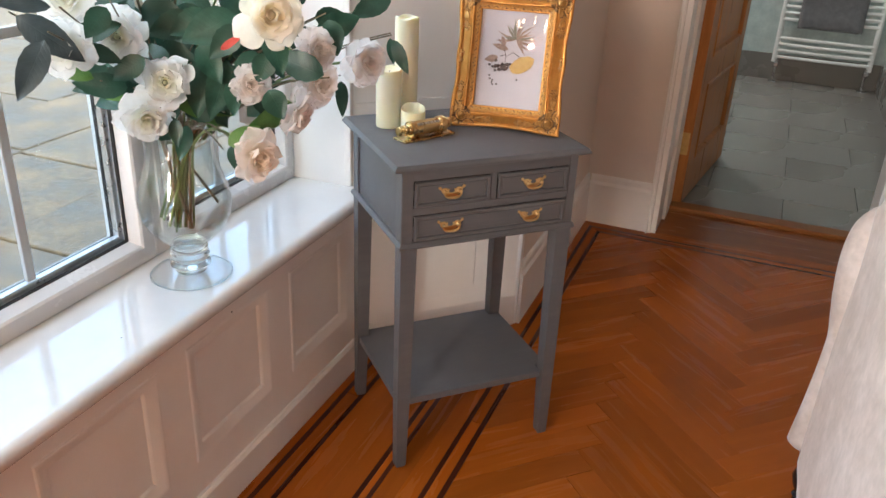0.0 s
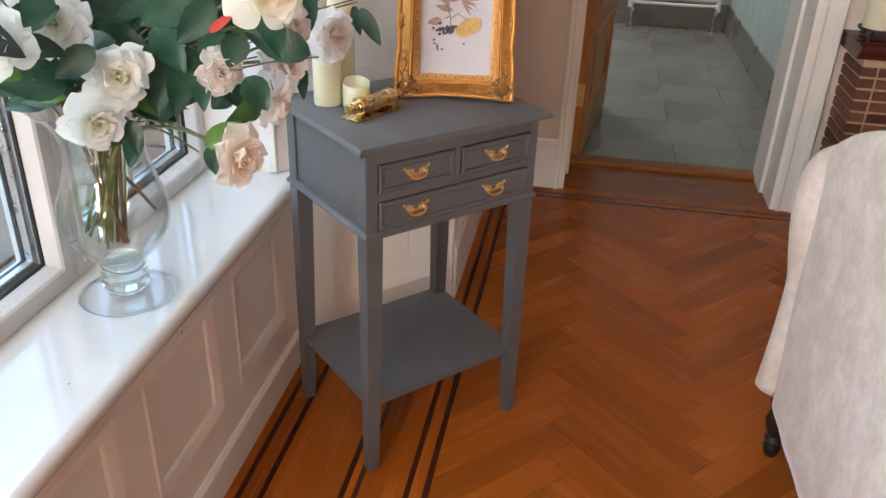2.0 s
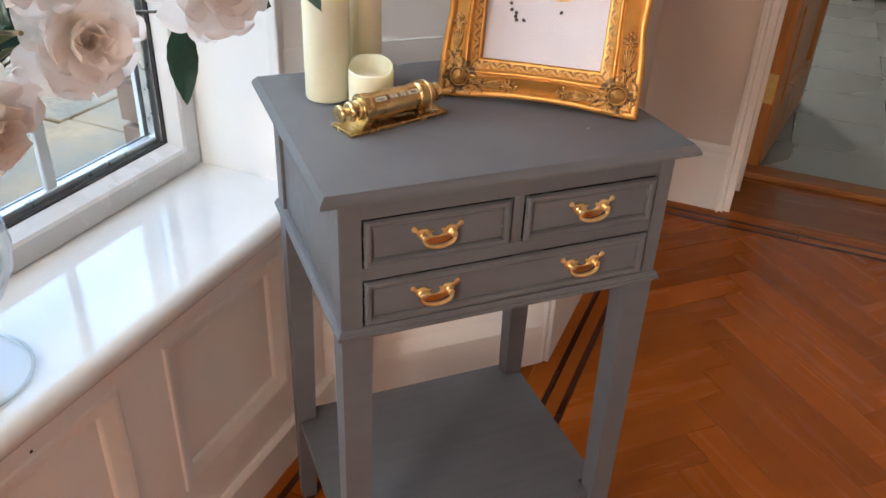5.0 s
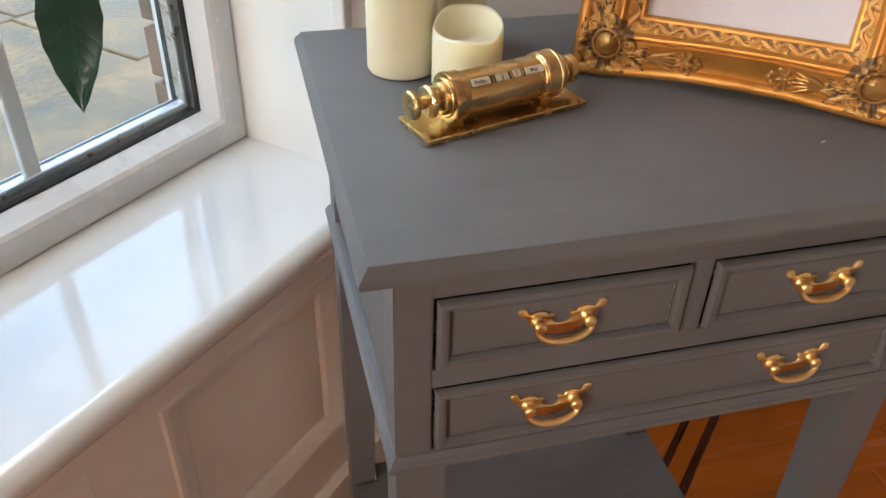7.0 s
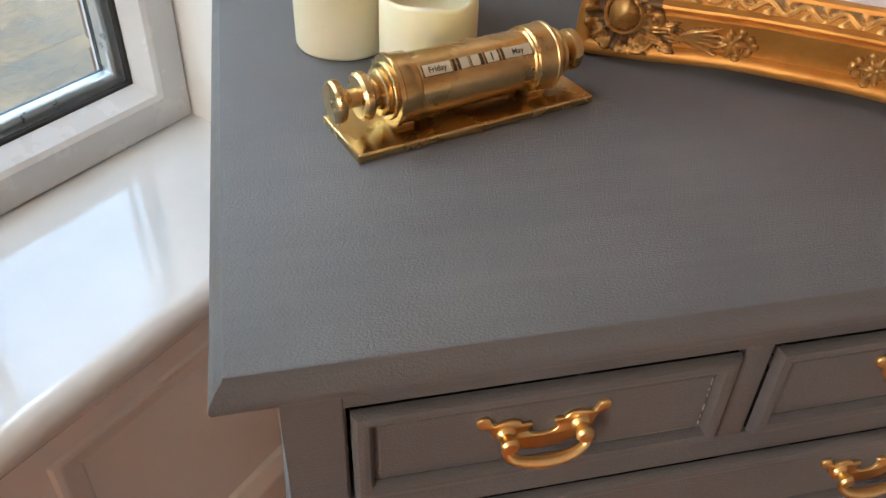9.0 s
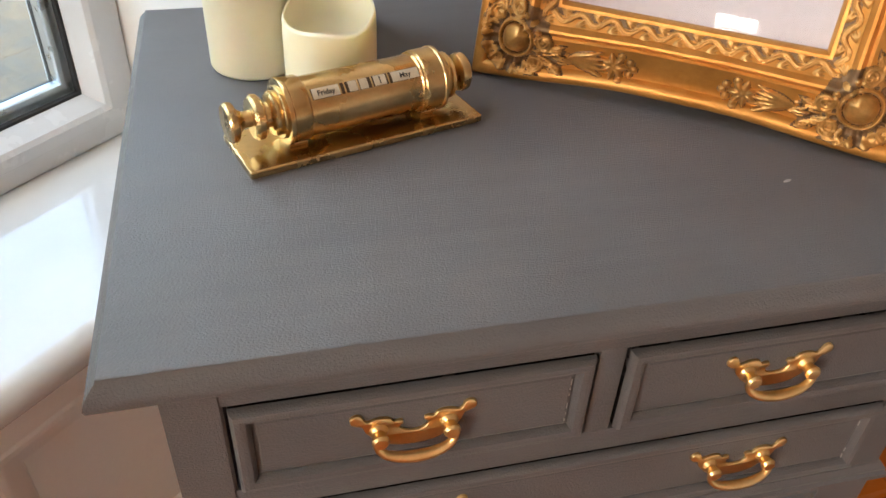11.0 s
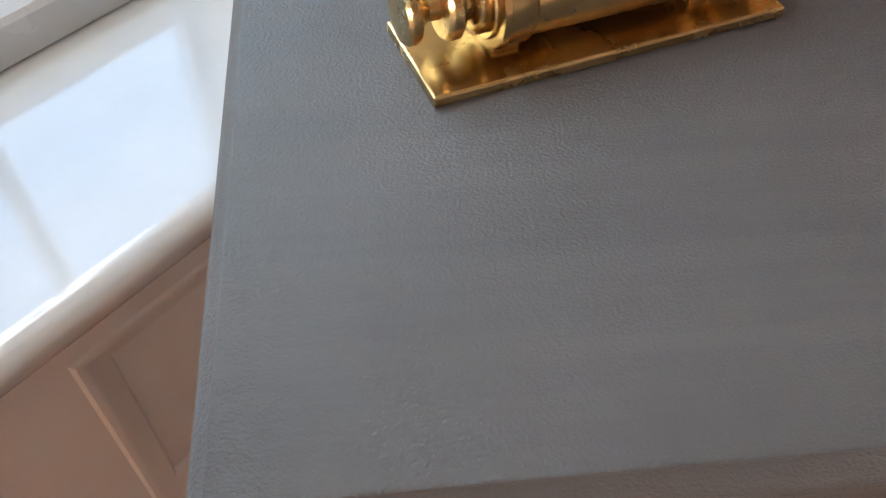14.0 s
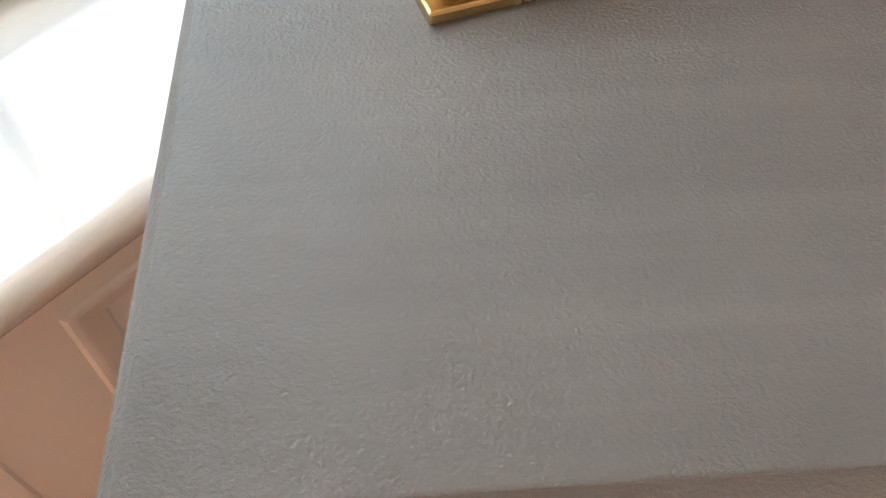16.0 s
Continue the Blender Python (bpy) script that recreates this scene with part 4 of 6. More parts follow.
def picture_frame():
    a = Vector((0.203, 0.221, 0.0))
    b = Vector((0.387, 0.085, 0.0))
    yaw = math.degrees(math.atan2(b.y - a.y, b.x - a.x))
    root = thing("picture_frame", "ornate gilded swept picture frame leaning back on the grey table", "picture frame", pose(a.x, a.y, 0.7225, 0, 0, yaw) @ pose(0, 0, 0, -12, 0, 0))
    W, H, I = FRAME_W, FRAME_H, 0.046
    # (how far in from the outer edge, depth towards the viewer)
    prof = [(0.0, 0.002), (-0.0028, -0.0040), (-0.0034, -0.0068), (-0.0022, -0.0092), (0.0002, -0.0104), (0.0030, -0.0104), (0.0048, -0.0094), (0.0058, -0.0076), (0.0068, -0.0066), (0.0095, -0.0072), (0.014, -0.0094), (0.020, -0.0128), (0.0255, -0.0160), (0.0272, -0.0152), (0.0282, -0.0172), (0.0296, -0.0192), (0.0312, -0.0192), (0.0325, -0.0168), (0.0335, -0.0140), (0.0345, -0.0135), (0.0425, -0.0105), (0.0445, -0.0105), (0.046, -0.0085), (0.046, -0.002)]
    corners = [(0, 0), (W, 0), (W, H), (0, H)]
    bm = bmesh.new()
    N = 28
    ring_rows = []
    for side in range(4):
        p, q = Vector(corners[side]), Vector(corners[(side + 1) % 4])
        d = (q - p).normalized()
        inn = Vector((-d.y, d.x))
        for i in range(N):
            s = i / N
            sweep = 0.0065 * (math.sin(math.pi * s) ** 1.5)      # outline drawn in along each side
            sweep -= (0.0032 if side % 2 else 0.0006) * math.sin(math.pi * s * 3) ** 2 * math.sin(math.pi * s)
            row = []
            for off, y in prof:
                k = 1 - off / I
                base = p + (d * off + inn * off) + d * ((q - p).length - 2 * off) * s
                pos = base + inn * sweep * k
                row.append(bm.verts.new((pos.x, y - 0.0025 * k * math.cos(math.pi * s) ** 6, pos.y)))
            ring_rows.append(row)
    n = len(ring_rows)
    for i in range(n):
        r0, r1 = ring_rows[i], ring_rows[(i + 1) % n]
        for j in range(len(prof) - 1):
            bm.faces.new((r0[j], r1[j], r1[j + 1], r0[j + 1]))
    part("moulding", bm, GILT, root, "gilded wooden moulding", 40)

    def blob(bm, x, z, y, rx, rz, ry, turn=0.0, seg=8, rings=5):
        prof2 = [(math.sin(math.pi / 2 * k / rings), math.cos(math.pi / 2 * k / rings)) for k in range(rings + 1)]
        c, s = math.cos(turn), math.sin(turn)
        prev = None
        for r, h in prof2:
            if r < 1e-6:
                ring = [bm.verts.new((x, y - ry * h, z))]
            else:
                ring = []
                for i in range(seg):
                    t = 2 * math.pi * i / seg
                    px, pz = rx * r * math.cos(t), rz * r * math.sin(t)
                    ring.append(bm.verts.new((x + px * c - pz * s, y - ry * h, z + px * s + pz * c)))
            if prev:
                for i in range(seg):
                    j = (i + 1) % seg
                    if len(prev) == 1:
                        bm.faces.new((prev[0], ring[i], ring[j]))
                    else:
                        bm.faces.new((prev[i], ring[i], ring[j], prev[j]))
            prev = ring

    def base(along, off, length):
        """Depth of the moulding's face at a place along one side and a distance in from its edge."""
        q = off
        for _ in range(2):
            t = min(1.0, max(0.0, (along - q) / (length - 2 * q)))
            drawn = 0.0065 * math.sin(math.pi * t) ** 1.5 - (0.0032 if length > 0.26 else 0.0006) * math.sin(math.pi * t * 3) ** 2 * math.sin(math.pi * t)
            q = min(I, max(0.0, (off - drawn) / (1 - drawn / I)))
        for (o0, y0), (o1, y1) in zip(prof[4:], prof[5:]):
            if o0 <= q <= o1 and o1 > o0:
                y = y0 + (y1 - y0) * (q - o0) / (o1 - o0)
                return y - 0.0025 * (1 - q / I) * math.cos(math.pi * t) ** 6
        return prof[-2][1]

    def dome(d, r, h):
        return h * math.sqrt(max(0.0, 1 - (d / r) ** 2)) if d < r else 0.0

    def leaf_relief(x, z, bx, bz, ang, length, wide, h, ribs=3):
        dx, dz = x - bx, z - bz
        t = (dx * math.cos(ang) + dz * math.sin(ang)) / length
        if not 0 < t < 1:
            return 0.0
        sgn = (-dx * math.sin(ang) + dz * math.cos(ang)) / (wide * math.sin(math.pi * t ** 0.7) + 1e-6)
        if abs(sgn) >= 1:
            return 0.0
        return h * (1 - sgn * sgn) ** 0.5 * (0.72 + 0.28 * math.cos(ribs * math.pi * sgn)) * (0.5 + 0.5 * math.sin(math.pi * t))

    def spiral_relief(x, z, cx, cz, r, ang, way, h):
        dx, dz = x - cx, z - cz
        d = math.hypot(dx, dz)
        if d > r * 1.25:
            return 0.0
        a = (way * (math.atan2(dz, dx) - ang)) % (2 * math.pi)
        best = dome(d, r * 0.30, h)
        for k in (0, 1):
            rr = r * (1 - 0.36 * (a / (2 * math.pi) + k))
            best = max(best, dome(abs(d - rr), r * 0.20, h * 0.9))
        return best

    def corner_relief(x, z):
        """Height of the casting: a boss in a fluted shell, C-scrolls, acanthus, and a spray ending in a flower on each side."""
        if z > x:
            x, z = z, x
        dx, dz = x - 0.0225, z - 0.0225
        r = math.hypot(dx, dz)
        th = math.atan2(dz, dx) - math.pi / 4
        h = dome(r, 0.0084, 0.0062) + (0.0012 if r < 0.0088 else 0)
        h = max(h, dome(abs(r - 0.0103), 0.0012, 0.0046))
        fan = min(1.0, max(0.0, (abs(th) - 1.7) / 0.7))
        edge = 0.0160 + 0.0008 * math.cos(16 * th) + 0.0058 * fan
        if 0.0112 < r < edge:
            k = (r - 0.0112) / (edge - 0.0112)
            h = max(h, (0.0018 + 0.0030 * k) * (0.62 + 0.38 * math.cos(16 * th)) * (1.0 if k < 0.86 else (1 - k) / 0.14))
        h = max(h, spiral_relief(x, z, 0.0400, 0.0230, 0.0052, 2.4, 1, 0.0044))
        h = max(h, spiral_relief(x, z, 0.0345, 0.0095, 0.0050, 1.2, -1, 0.0044))
        h = max(h, spiral_relief(x, z, 0.0115, 0.0080, 0.0042, 3.6, -1, 0.0036))
        for bx, bz, ang, ln, wd in ((0.030, 0.014, -0.25, 0.020, 0.0034), (0.031, 0.017, 0.10, 0.024, 0.0036), (0.040, 0.0105, -0.35, 0.014, 0.0028), (0.044, 0.0150, -0.15, 0.013, 0.0034), (0.043, 0.0185, 0.45, 0.011, 0.0026), (0.0205, 0.0070, -0.55, 0.016, 0.0030), (0.0250, 0.0045, -0.1, 0.014, 0.0022)):
            h = max(h, leaf_relief(x, z, bx, bz, ang, ln, wd, 0.0044))
        # the spray: a ribbed fan opening to a small flower
        for k in range(-2, 3):
            h = max(h, leaf_relief(x, z, 0.053, 0.0165, k * 0.17, 0.027 - 0.002 * abs(k), 0.0028, 0.0040, 1))
        for k in range(7):
            a = 2 * math.pi * k / 7
            h = max(h, leaf_relief(x, z, 0.0800, 0.0170, a, 0.0084, 0.0028, 0.0048, 1))
        h = max(h, dome(math.hypot(x - 0.0800, z - 0.0170), 0.0018, 0.0050))
        for px, pz in ((0.0885, 0.0135), (0.0890, 0.0205), (0.0910, 0.0170), (0.0835, 0.0105), (0.0838, 0.0236)):
            h = max(h, dome(math.hypot(x - px, z - pz), 0.0024, 0.0032))
        return h

    def relief_mesh(height, step, u0, u1, v0, v1, place, lo, hi):
        """Faces of a relief whose height lies between two levels."""
        bm = bmesh.new()
        nu, nv = int((u1 - u0) / step), int((v1 - v0) / step)
        grid = [[height(u0 + i * step, v0 + j * step) for j in range(nv + 1)] for i in range(nu + 1)]
        made = {}

        def vert(i, j):
            if (i, j) not in made:
                made[i, j] = bm.verts.new(place(u0 + i * step, v0 + j * step, grid[i][j]))
            return made[i, j]
        for i in range(nu):
            for j in range(nv):
                top = max(grid[i][j], grid[i + 1][j], grid[i + 1][j + 1], grid[i][j + 1])
                if lo < top <= hi:
                    bm.faces.new((vert(i, j), vert(i + 1, j), vert(i + 1, j + 1), vert(i, j + 1)))
        return bm

    def ground(x, z):
        """The brown-washed ground that shows between the castings."""
        h = corner_relief(x, z)
        along, across = max(x, z), min(x, z)
        near = math.hypot(x - 0.0225, z - 0.0225) < 0.0215 or (along < 0.050 and 0.008 < across < 0.022)
        return h if h > 0.0005 else 0.0006 if near and across > 0.004 else 0.0
    for cx, cz, sx, sz in ((0, 0, 1, 1), (W, 0, -1, 1), (W, H, -1, -1), (0, H, 1, -1)):
        def place(u, v, h):
            y = base(u, v, W) if u > v else base(v, u, H)
            return (cx + sx * u, y + 0.0003 - h, cz + sz * v)
        wash = relief_mesh(ground, 0.00065, 0.001, 0.0525, 0.001, 0.0525, place, 0.0005, 0.0029)
        part("ornament_ground", wash, GILT_WASH, root, "brown-washed ground of the corner ornament", True)
        part("corner_ornament", relief_mesh(corner_relief, 0.00065, 0.001, 0.0525, 0.001, 0.0525, place, 0.0029, 1.0), GILT_DARK, root, "moulded boss, shell and scroll ornament", True)
        for u0, u1, v0, v1 in ((0.0521, 0.0945, 0.003, 0.030), (0.003, 0.030, 0.0521, 0.0945)):
            part("spray_ground", relief_mesh(corner_relief, 0.00065, u0, u1, v0, v1, place, 0.0004, 0.0020), GILT_WASH, root, "brown-washed hollows of the leaf spray", True)
        part("leaf_spray_relief", relief_mesh(corner_relief, 0.00065, 0.0521, 0.0945, 0.003, 0.030, place, 0.0020, 1.0), GILT_DARK, root, "moulded leaf spray ending in a flower", True)
        part("leaf_spray_relief", relief_mesh(corner_relief, 0.00065, 0.003, 0.030, 0.0521, 0.0945, place, 0.0020, 1.0), GILT_DARK, root, "moulded leaf spray ending in a flower", True)

    def scroll(bm, x, z, y, r, turn, way):
        pts = []
        for i in range(16):
            t = i / 15
            rr = r * (1 - 0.82 * t)
            ang = turn + way * 4.6 * t
            pts.append((x + rr * math.cos(ang), y - 0.001 - 0.0012 * t, z + rr * math.sin(ang)))
        tube(bm, pts, [0.0017 - 0.0005 * i / 15 for i in range(16)], 6)

    # small clasps half-way along the long sides
    for x, sx in ((0.010, 1), (W - 0.010, -1)):
        bm = bmesh.new()
        blob(bm, x, H / 2, -0.0085, 0.0042, 0.0075, 0.004, 0, 10, 4)
        for k in (-1, 1):
            blob(bm, x, H / 2 + k * 0.010, -0.0085, 0.0032, 0.0045, 0.003, 0, 8, 4)
            scroll(bm, x + sx * 0.003, H / 2 + k * 0.0065, -0.0095, 0.0032, 0, k)
        part("side_clasp", bm, GILT_DARK, root, "small shell clasp", True)
    # running wave with leaves on the inner lip, one cast strip a side
    for side in range(4):
        p, q = Vector(corners[side]), Vector(corners[(side + 1) % 4])
        d = (q - p).normalized()
        inn = Vector((-d.y, d.x))
        length = (q - p).length - 2 * 0.0345
        waves = round(length / 0.0175)

        def lip_relief(u, v):
            if v < 0 or v > 0.0088 or u < v or u > length - v:
                return 0.0
            ph = 2 * math.pi * waves * u / length
            mid = 0.0043 + 0.0024 * math.sin(ph)
            slope = 0.0024 * math.cos(ph) * 2 * math.pi * waves / length
            off = (v - mid) / math.sqrt(1 + slope * slope)
            hh = max(dome(abs(off - 0.0007), 0.0006, 0.0022), dome(abs(off + 0.0007), 0.0006, 0.0020))
            k = ph / math.pi
            cell = (math.floor(k - 0.0) + 0.5) * length / (2 * waves)
            up = 1 if int(math.floor(k)) % 2 == 0 else -1
            for a in (-0.5, 0.1, 0.7):
                hh = max(hh, leaf_relief(u, v * up + (0.0086 if up < 0 else 0.0), cell - 0.0022, 0.0004, 0.3 + a * 0.6, 0.0072, 0.0012, 0.0020, 1))
            return max(hh, 0.0003)

        def lip_place(u, v, h):
            pos = p + d * (0.0345 + u) + inn * (0.0345 + v)
            return (pos.x, -0.0133 + 0.0028 * v / 0.0088 - h, pos.y)
        part("lip_ground", relief_mesh(lip_relief, 0.0006, 0.0, length, 0.0, 0.0088, lip_place, 0.0002, 0.0008), GILT_WASH, root, "brown-washed hollows of the inner lip", True)
        part("inner_lip", relief_mesh(lip_relief, 0.0006, 0.0, length, 0.0, 0.0088, lip_place, 0.0008, 1.0), GILT_DARK, root, "running wave and leaf pattern on the inner lip", True)
    # backing, print and glass
    part("backing", boxed(0.012, W - 0.012, 0.0021, 0.006, 0.012, H - 0.012), BLACK_WOOD_AND_SHADE, root)
    part("mount", boxed(I - 0.004, W - I + 0.004, -0.0020, 0.0018, I - 0.004, H - I + 0.004), PRINT, root, "pale lilac mount board")
    g = part("glass", boxed(I - 0.003, W - I + 0.003, -0.0055, -0.0045, I - 0.003, H - I + 0.003), PICTURE_GLASS, root, "glazing")
    g.visible_shadow = False
    # pressed flowers: seed heads, dried blossom, sprigs and scattered seeds, laid flat on the mount
    y = -0.0024

    def flat(name, outline, mat, lift, label=""):
        bm = bmesh.new()
        lo = [bm.verts.new((px, y, pz)) for px, pz in outline]
        hi = [bm.verts.new((px, y - lift, pz)) for px, pz in outline]
        k = len(outline)
        for i in range(k):
            bm.faces.new((lo[i], lo[(i + 1) % k], hi[(i + 1) % k], hi[i]))
        bm.faces.new(hi)
        part(name, bm, mat, root, label)
    rnd = random.Random(11)

    def petal(cx, cz, ang, length, wide, curl=0.0):
        out = []
        for i in range(9):
            t = i / 8
            out.append((t * length, wide * math.sin(math.pi * t ** 0.8) + curl * t * t * length))
        for i in range(7, 0, -1):
            t = i / 8
            out.append((t * length, -wide * math.sin(math.pi * t ** 0.8) + curl * t * t * length))
        c, s = math.cos(ang), math.sin(ang)
        return [(cx + a * c - b * s, cz + a * s + b * c) for a, b in out]
    fx, fz = 0.122, 0.186
    for i in range(26):
        ang = radians(-25 + 250 * i / 25 + rnd.uniform(-6, 6)) - 0.5
        flat("dried_petal", petal(fx, fz, ang, rnd.uniform(0.026, 0.047), rnd.uniform(0.0013, 0.0028), rnd.uniform(-0.35, 0.35)), rnd.choice((HUSK, HUSK2)), 0.0004 + 0.00005 * i)
    out = []
    for i in range(36):
        t = 2 * math.pi * i / 36
        r = 1 + rnd.uniform(-0.06, 0.06)
        px, pz = 0.027 * math.cos(t) * r, 0.0155 * math.sin(t) * r
        out.append((0.139 + px * 0.88 - pz * 0.47, 0.136 + px * 0.47 + pz * 0.88))
    flat("seed_head", out, OCHRE, 0.0018, "ochre dried seed head")
    for px, pz, ang, ln, wd in ((0.108, 0.165, 2.9, 0.036, 0.006), (0.100, 0.172, 2.0, 0.022, 0.0045), (0.088, 0.148, 3.4, 0.030, 0.0075)):
        flat("dried_leaf", petal(px, pz, ang, ln, wd), HUSK, 0.0005)
    for pts in (((0.085, 0.185), (0.098, 0.170), (0.104, 0.150), (0.103, 0.128)), ((0.104, 0.150), (0.118, 0.160), (0.135, 0.150)), ((0.092, 0.150), (0.103, 0.155))):
        bm = bmesh.new()
        tube(bm, [(px, y - 0.0006, pz) for px, pz in pts], 0.0007, 5)
        part("twig", bm, BERRY, root)
    for i in range(36):
        px, pz = rnd.gauss(0.098, 0.012), rnd.gauss(0.129, 0.006)
        bm = bmesh.new()
        blob(bm, px, pz, y, 0.0029, 0.0029, 0.0018, 0, 8, 3)
        part("berry", bm, BERRY, root)
    for px, pz in ((0.073, 0.110), (0.0745, 0.103), (0.080, 0.100), (0.0795, 0.096), (0.081, 0.092), (0.0895, 0.0925), (0.131, 0.105)):
        bm = bmesh.new()
        blob(bm, px, pz, y, 0.0020, 0.0024, 0.0016, rnd.uniform(0, 3), 8, 3)
        part("seed", bm, BERRY, root)
    # folding strut behind
    bm = boxed(W / 2 - 0.03, W / 2 + 0.03, 0.0, 0.003, -0.205, 0.0, bevel=0.001)
    part("strut", bm, BLACK_WOOD_AND_SHADE, root, "", False, pose(0, 0.007, 0.205, 31))


PRINT = surface("pale_lilac_board", (0.50, 0.49, 0.57), (0.56, 0.55, 0.63), (0.5, 0.65), 0, 20, 400, 0.04, 0.0003)
HUSK = surface("dried_husk", (0.20, 0.13, 0.12), (0.38, 0.27, 0.22), (0.6, 0.8), 0, 90, 500, 0.3, 0.0004)
HUSK2 = surface("dried_green_leaf", (0.13, 0.14, 0.11), (0.27, 0.26, 0.21), (0.6, 0.8), 0, 90, 500, 0.3, 0.0004)
OCHRE = surface("ochre_seed_head", (0.42, 0.25, 0.07), (0.66, 0.45, 0.17), (0.6, 0.8), 0, 120, 700, 0.5, 0.0008)
BERRY = surface("dark_berry", (0.02, 0.012, 0.018), (0.05, 0.03, 0.04), (0.35, 0.5), 0, 120, 700, 0.1)
picture_frame()


# ---- towel radiator in the bathroom ----
def towel_radiator():
    root = thing("towel_radiator", "white ladder towel radiator with chrome valves on the bathroom wall", "radiator", ROOM @ pose(4.53, -0.905, 0))
    half = 0.285
    for s in (-1, 1):
        bm = bmesh.new()
        tube(bm, [(0, s * half, 0.13), (0, s * half, 1.25)], 0.017, 14)
        part("upright", bm, RAD_WHITE, root, "", 40)
        bm = bmesh.new()
        tube(bm, [(0, s * (half - 0.015), -0.0), (0, s * (half - 0.015), 0.115)], 0.008, 10)
        lathe(bm, [(0.0, 0.0), (0.028, 0.0), (0.026, 0.006), (0.010, 0.010), (0.0, 0.010)], 18, pose(0, s * (half - 0.015), 0.0))
        lathe(bm, [(0.0, -0.03), (0.015, -0.03), (0.017, -0.02), (0.013, 0.0), (0.016, 0.02), (0.0, 0.022)], 16, pose(0, s * (half - 0.015), 0.125))
        lathe(bm, [(0.0, 0.0), (0.016, 0.0), (0.018, 0.03), (0.012, 0.04), (0.0, 0.04)], 16, pose(-0.012, s * (half - 0.015), 0.12, 0, -90, 0))
        part("valve", bm, CHROME, root, "chrome valve and pipe", 40)
    for z in (0.165, 0.205, 0.245, 0.285, 0.405, 0.445, 0.485, 0.525, 0.565, 0.68, 0.72, 0.76, 0.80, 0.94, 0.98, 1.02, 1.16, 1.20):
        bm = bmesh.new()
        tube(bm, [(-0.006 - 0.012 * math.cos(math.pi * (k / 8 - 0.5)), half * (k / 4 - 1), z) for k in range(9)], 0.011, 10)
        part("rung", bm, RAD_WHITE, root, "", 40)
    return root


towel_radiator()


def towel():
    bm = bmesh.new()
    prof = []
    for i in range(13):
        t = i / 12
        prof.append((-0.033 - 0.004 * math.sin(t * 9), 0.36 + 0.24 * t))
    prof += [(-0.028, 0.607), (-0.012, 0.612), (0.004, 0.600)]
    prof += [(0.006, 0.60 - 0.16 * k / 5) for k in range(1, 6)]
    rows = []
    for a, z in prof:
        rows.append([bm.verts.new((a + 0.004 * noise.noise(Vector((k * 0.5, z * 9, 0))), -0.19 + 0.38 * k / 10, z + 0.004 * noise.noise(Vector((k * 0.3, 3, 0))))) for k in range(11)])
    for a, b in zip(rows, rows[1:]):
        for k in range(10):
            bm.faces.new((a[k], a[k + 1], b[k + 1], b[k]))
    ob = part("towel", bm, TOWEL, None, "", True, ROOM @ pose(4.53, -0.905, 0))
    mod = ob.modifiers.new("thickness", "SOLIDIFY")
    mod.thickness, mod.offset = 0.008, 0.0
    tagged(ob, "folded dark grey towel hung over the radiator rungs", "towel")


towel()


# ---- brick fireplace beside the doorway ----
def fireplace():
    root = thing("fireplace", "low dark red brick fireplace with a mahogany mantel shelf", "fireplace", ROOM @ pose(1.44, -1.185, 0))
    D, L, H = U_DOOR - 1.44, 1.5, 0.602                  # depth along u, length along -w
    part("core", boxed(0.006, D - 0.001, -L, -0.006, 0, H - 0.002), MORTAR, root, "buff mortar joints")
    rnd = random.Random(9)
    pitch, bh, bl = 0.0362, 0.0278, 0.118
    k = 0
    while k * pitch + bh < H:
        z = 0.004 + k * pitch
        x = 0.0
        # side face, towards the doorway
        for a, b in ((0.0, 0.062 if k % 2 else 0.118), (0.069 if k % 2 else 0.125, D - 0.001)):
            bm = boxed(a, b, -0.05, 0.0 + rnd.uniform(-0.0015, 0.0015), z, z + bh, bevel=0.002)
            part("brick", bm, BRICK, root)
        w = -0.057 if k % 2 else -0.0
        first = True
        while w > -L + 0.02:
            n = max(-L, w - bl)
            if not (first and k % 2 == 0):
                bm = boxed(rnd.uniform(-0.0015, 0.0015), 0.05, n, w, z, z + bh, bevel=0.002)
                part("brick", bm, BRICK, root)
            else:
                n = -0.0505
            first = False
            w = n - 0.007
        k += 1
    bm = bmesh.new()
    extrude_profile(bm, [(-0.012, 0.602), (-0.020, 0.608), (-0.020, 0.614), (-0.034, 0.622), (-0.040, 0.634), (-0.034, 0.645), (-0.026, 0.648), (D - 0.001, 0.648), (D - 0.001, 0.602)], "y", -L - 0.03, 0.024)
    part("mantel_shelf", bm, MAHOGANY, root, "polished dark mahogany shelf with a moulded edge", 40)
    return root


fireplace()


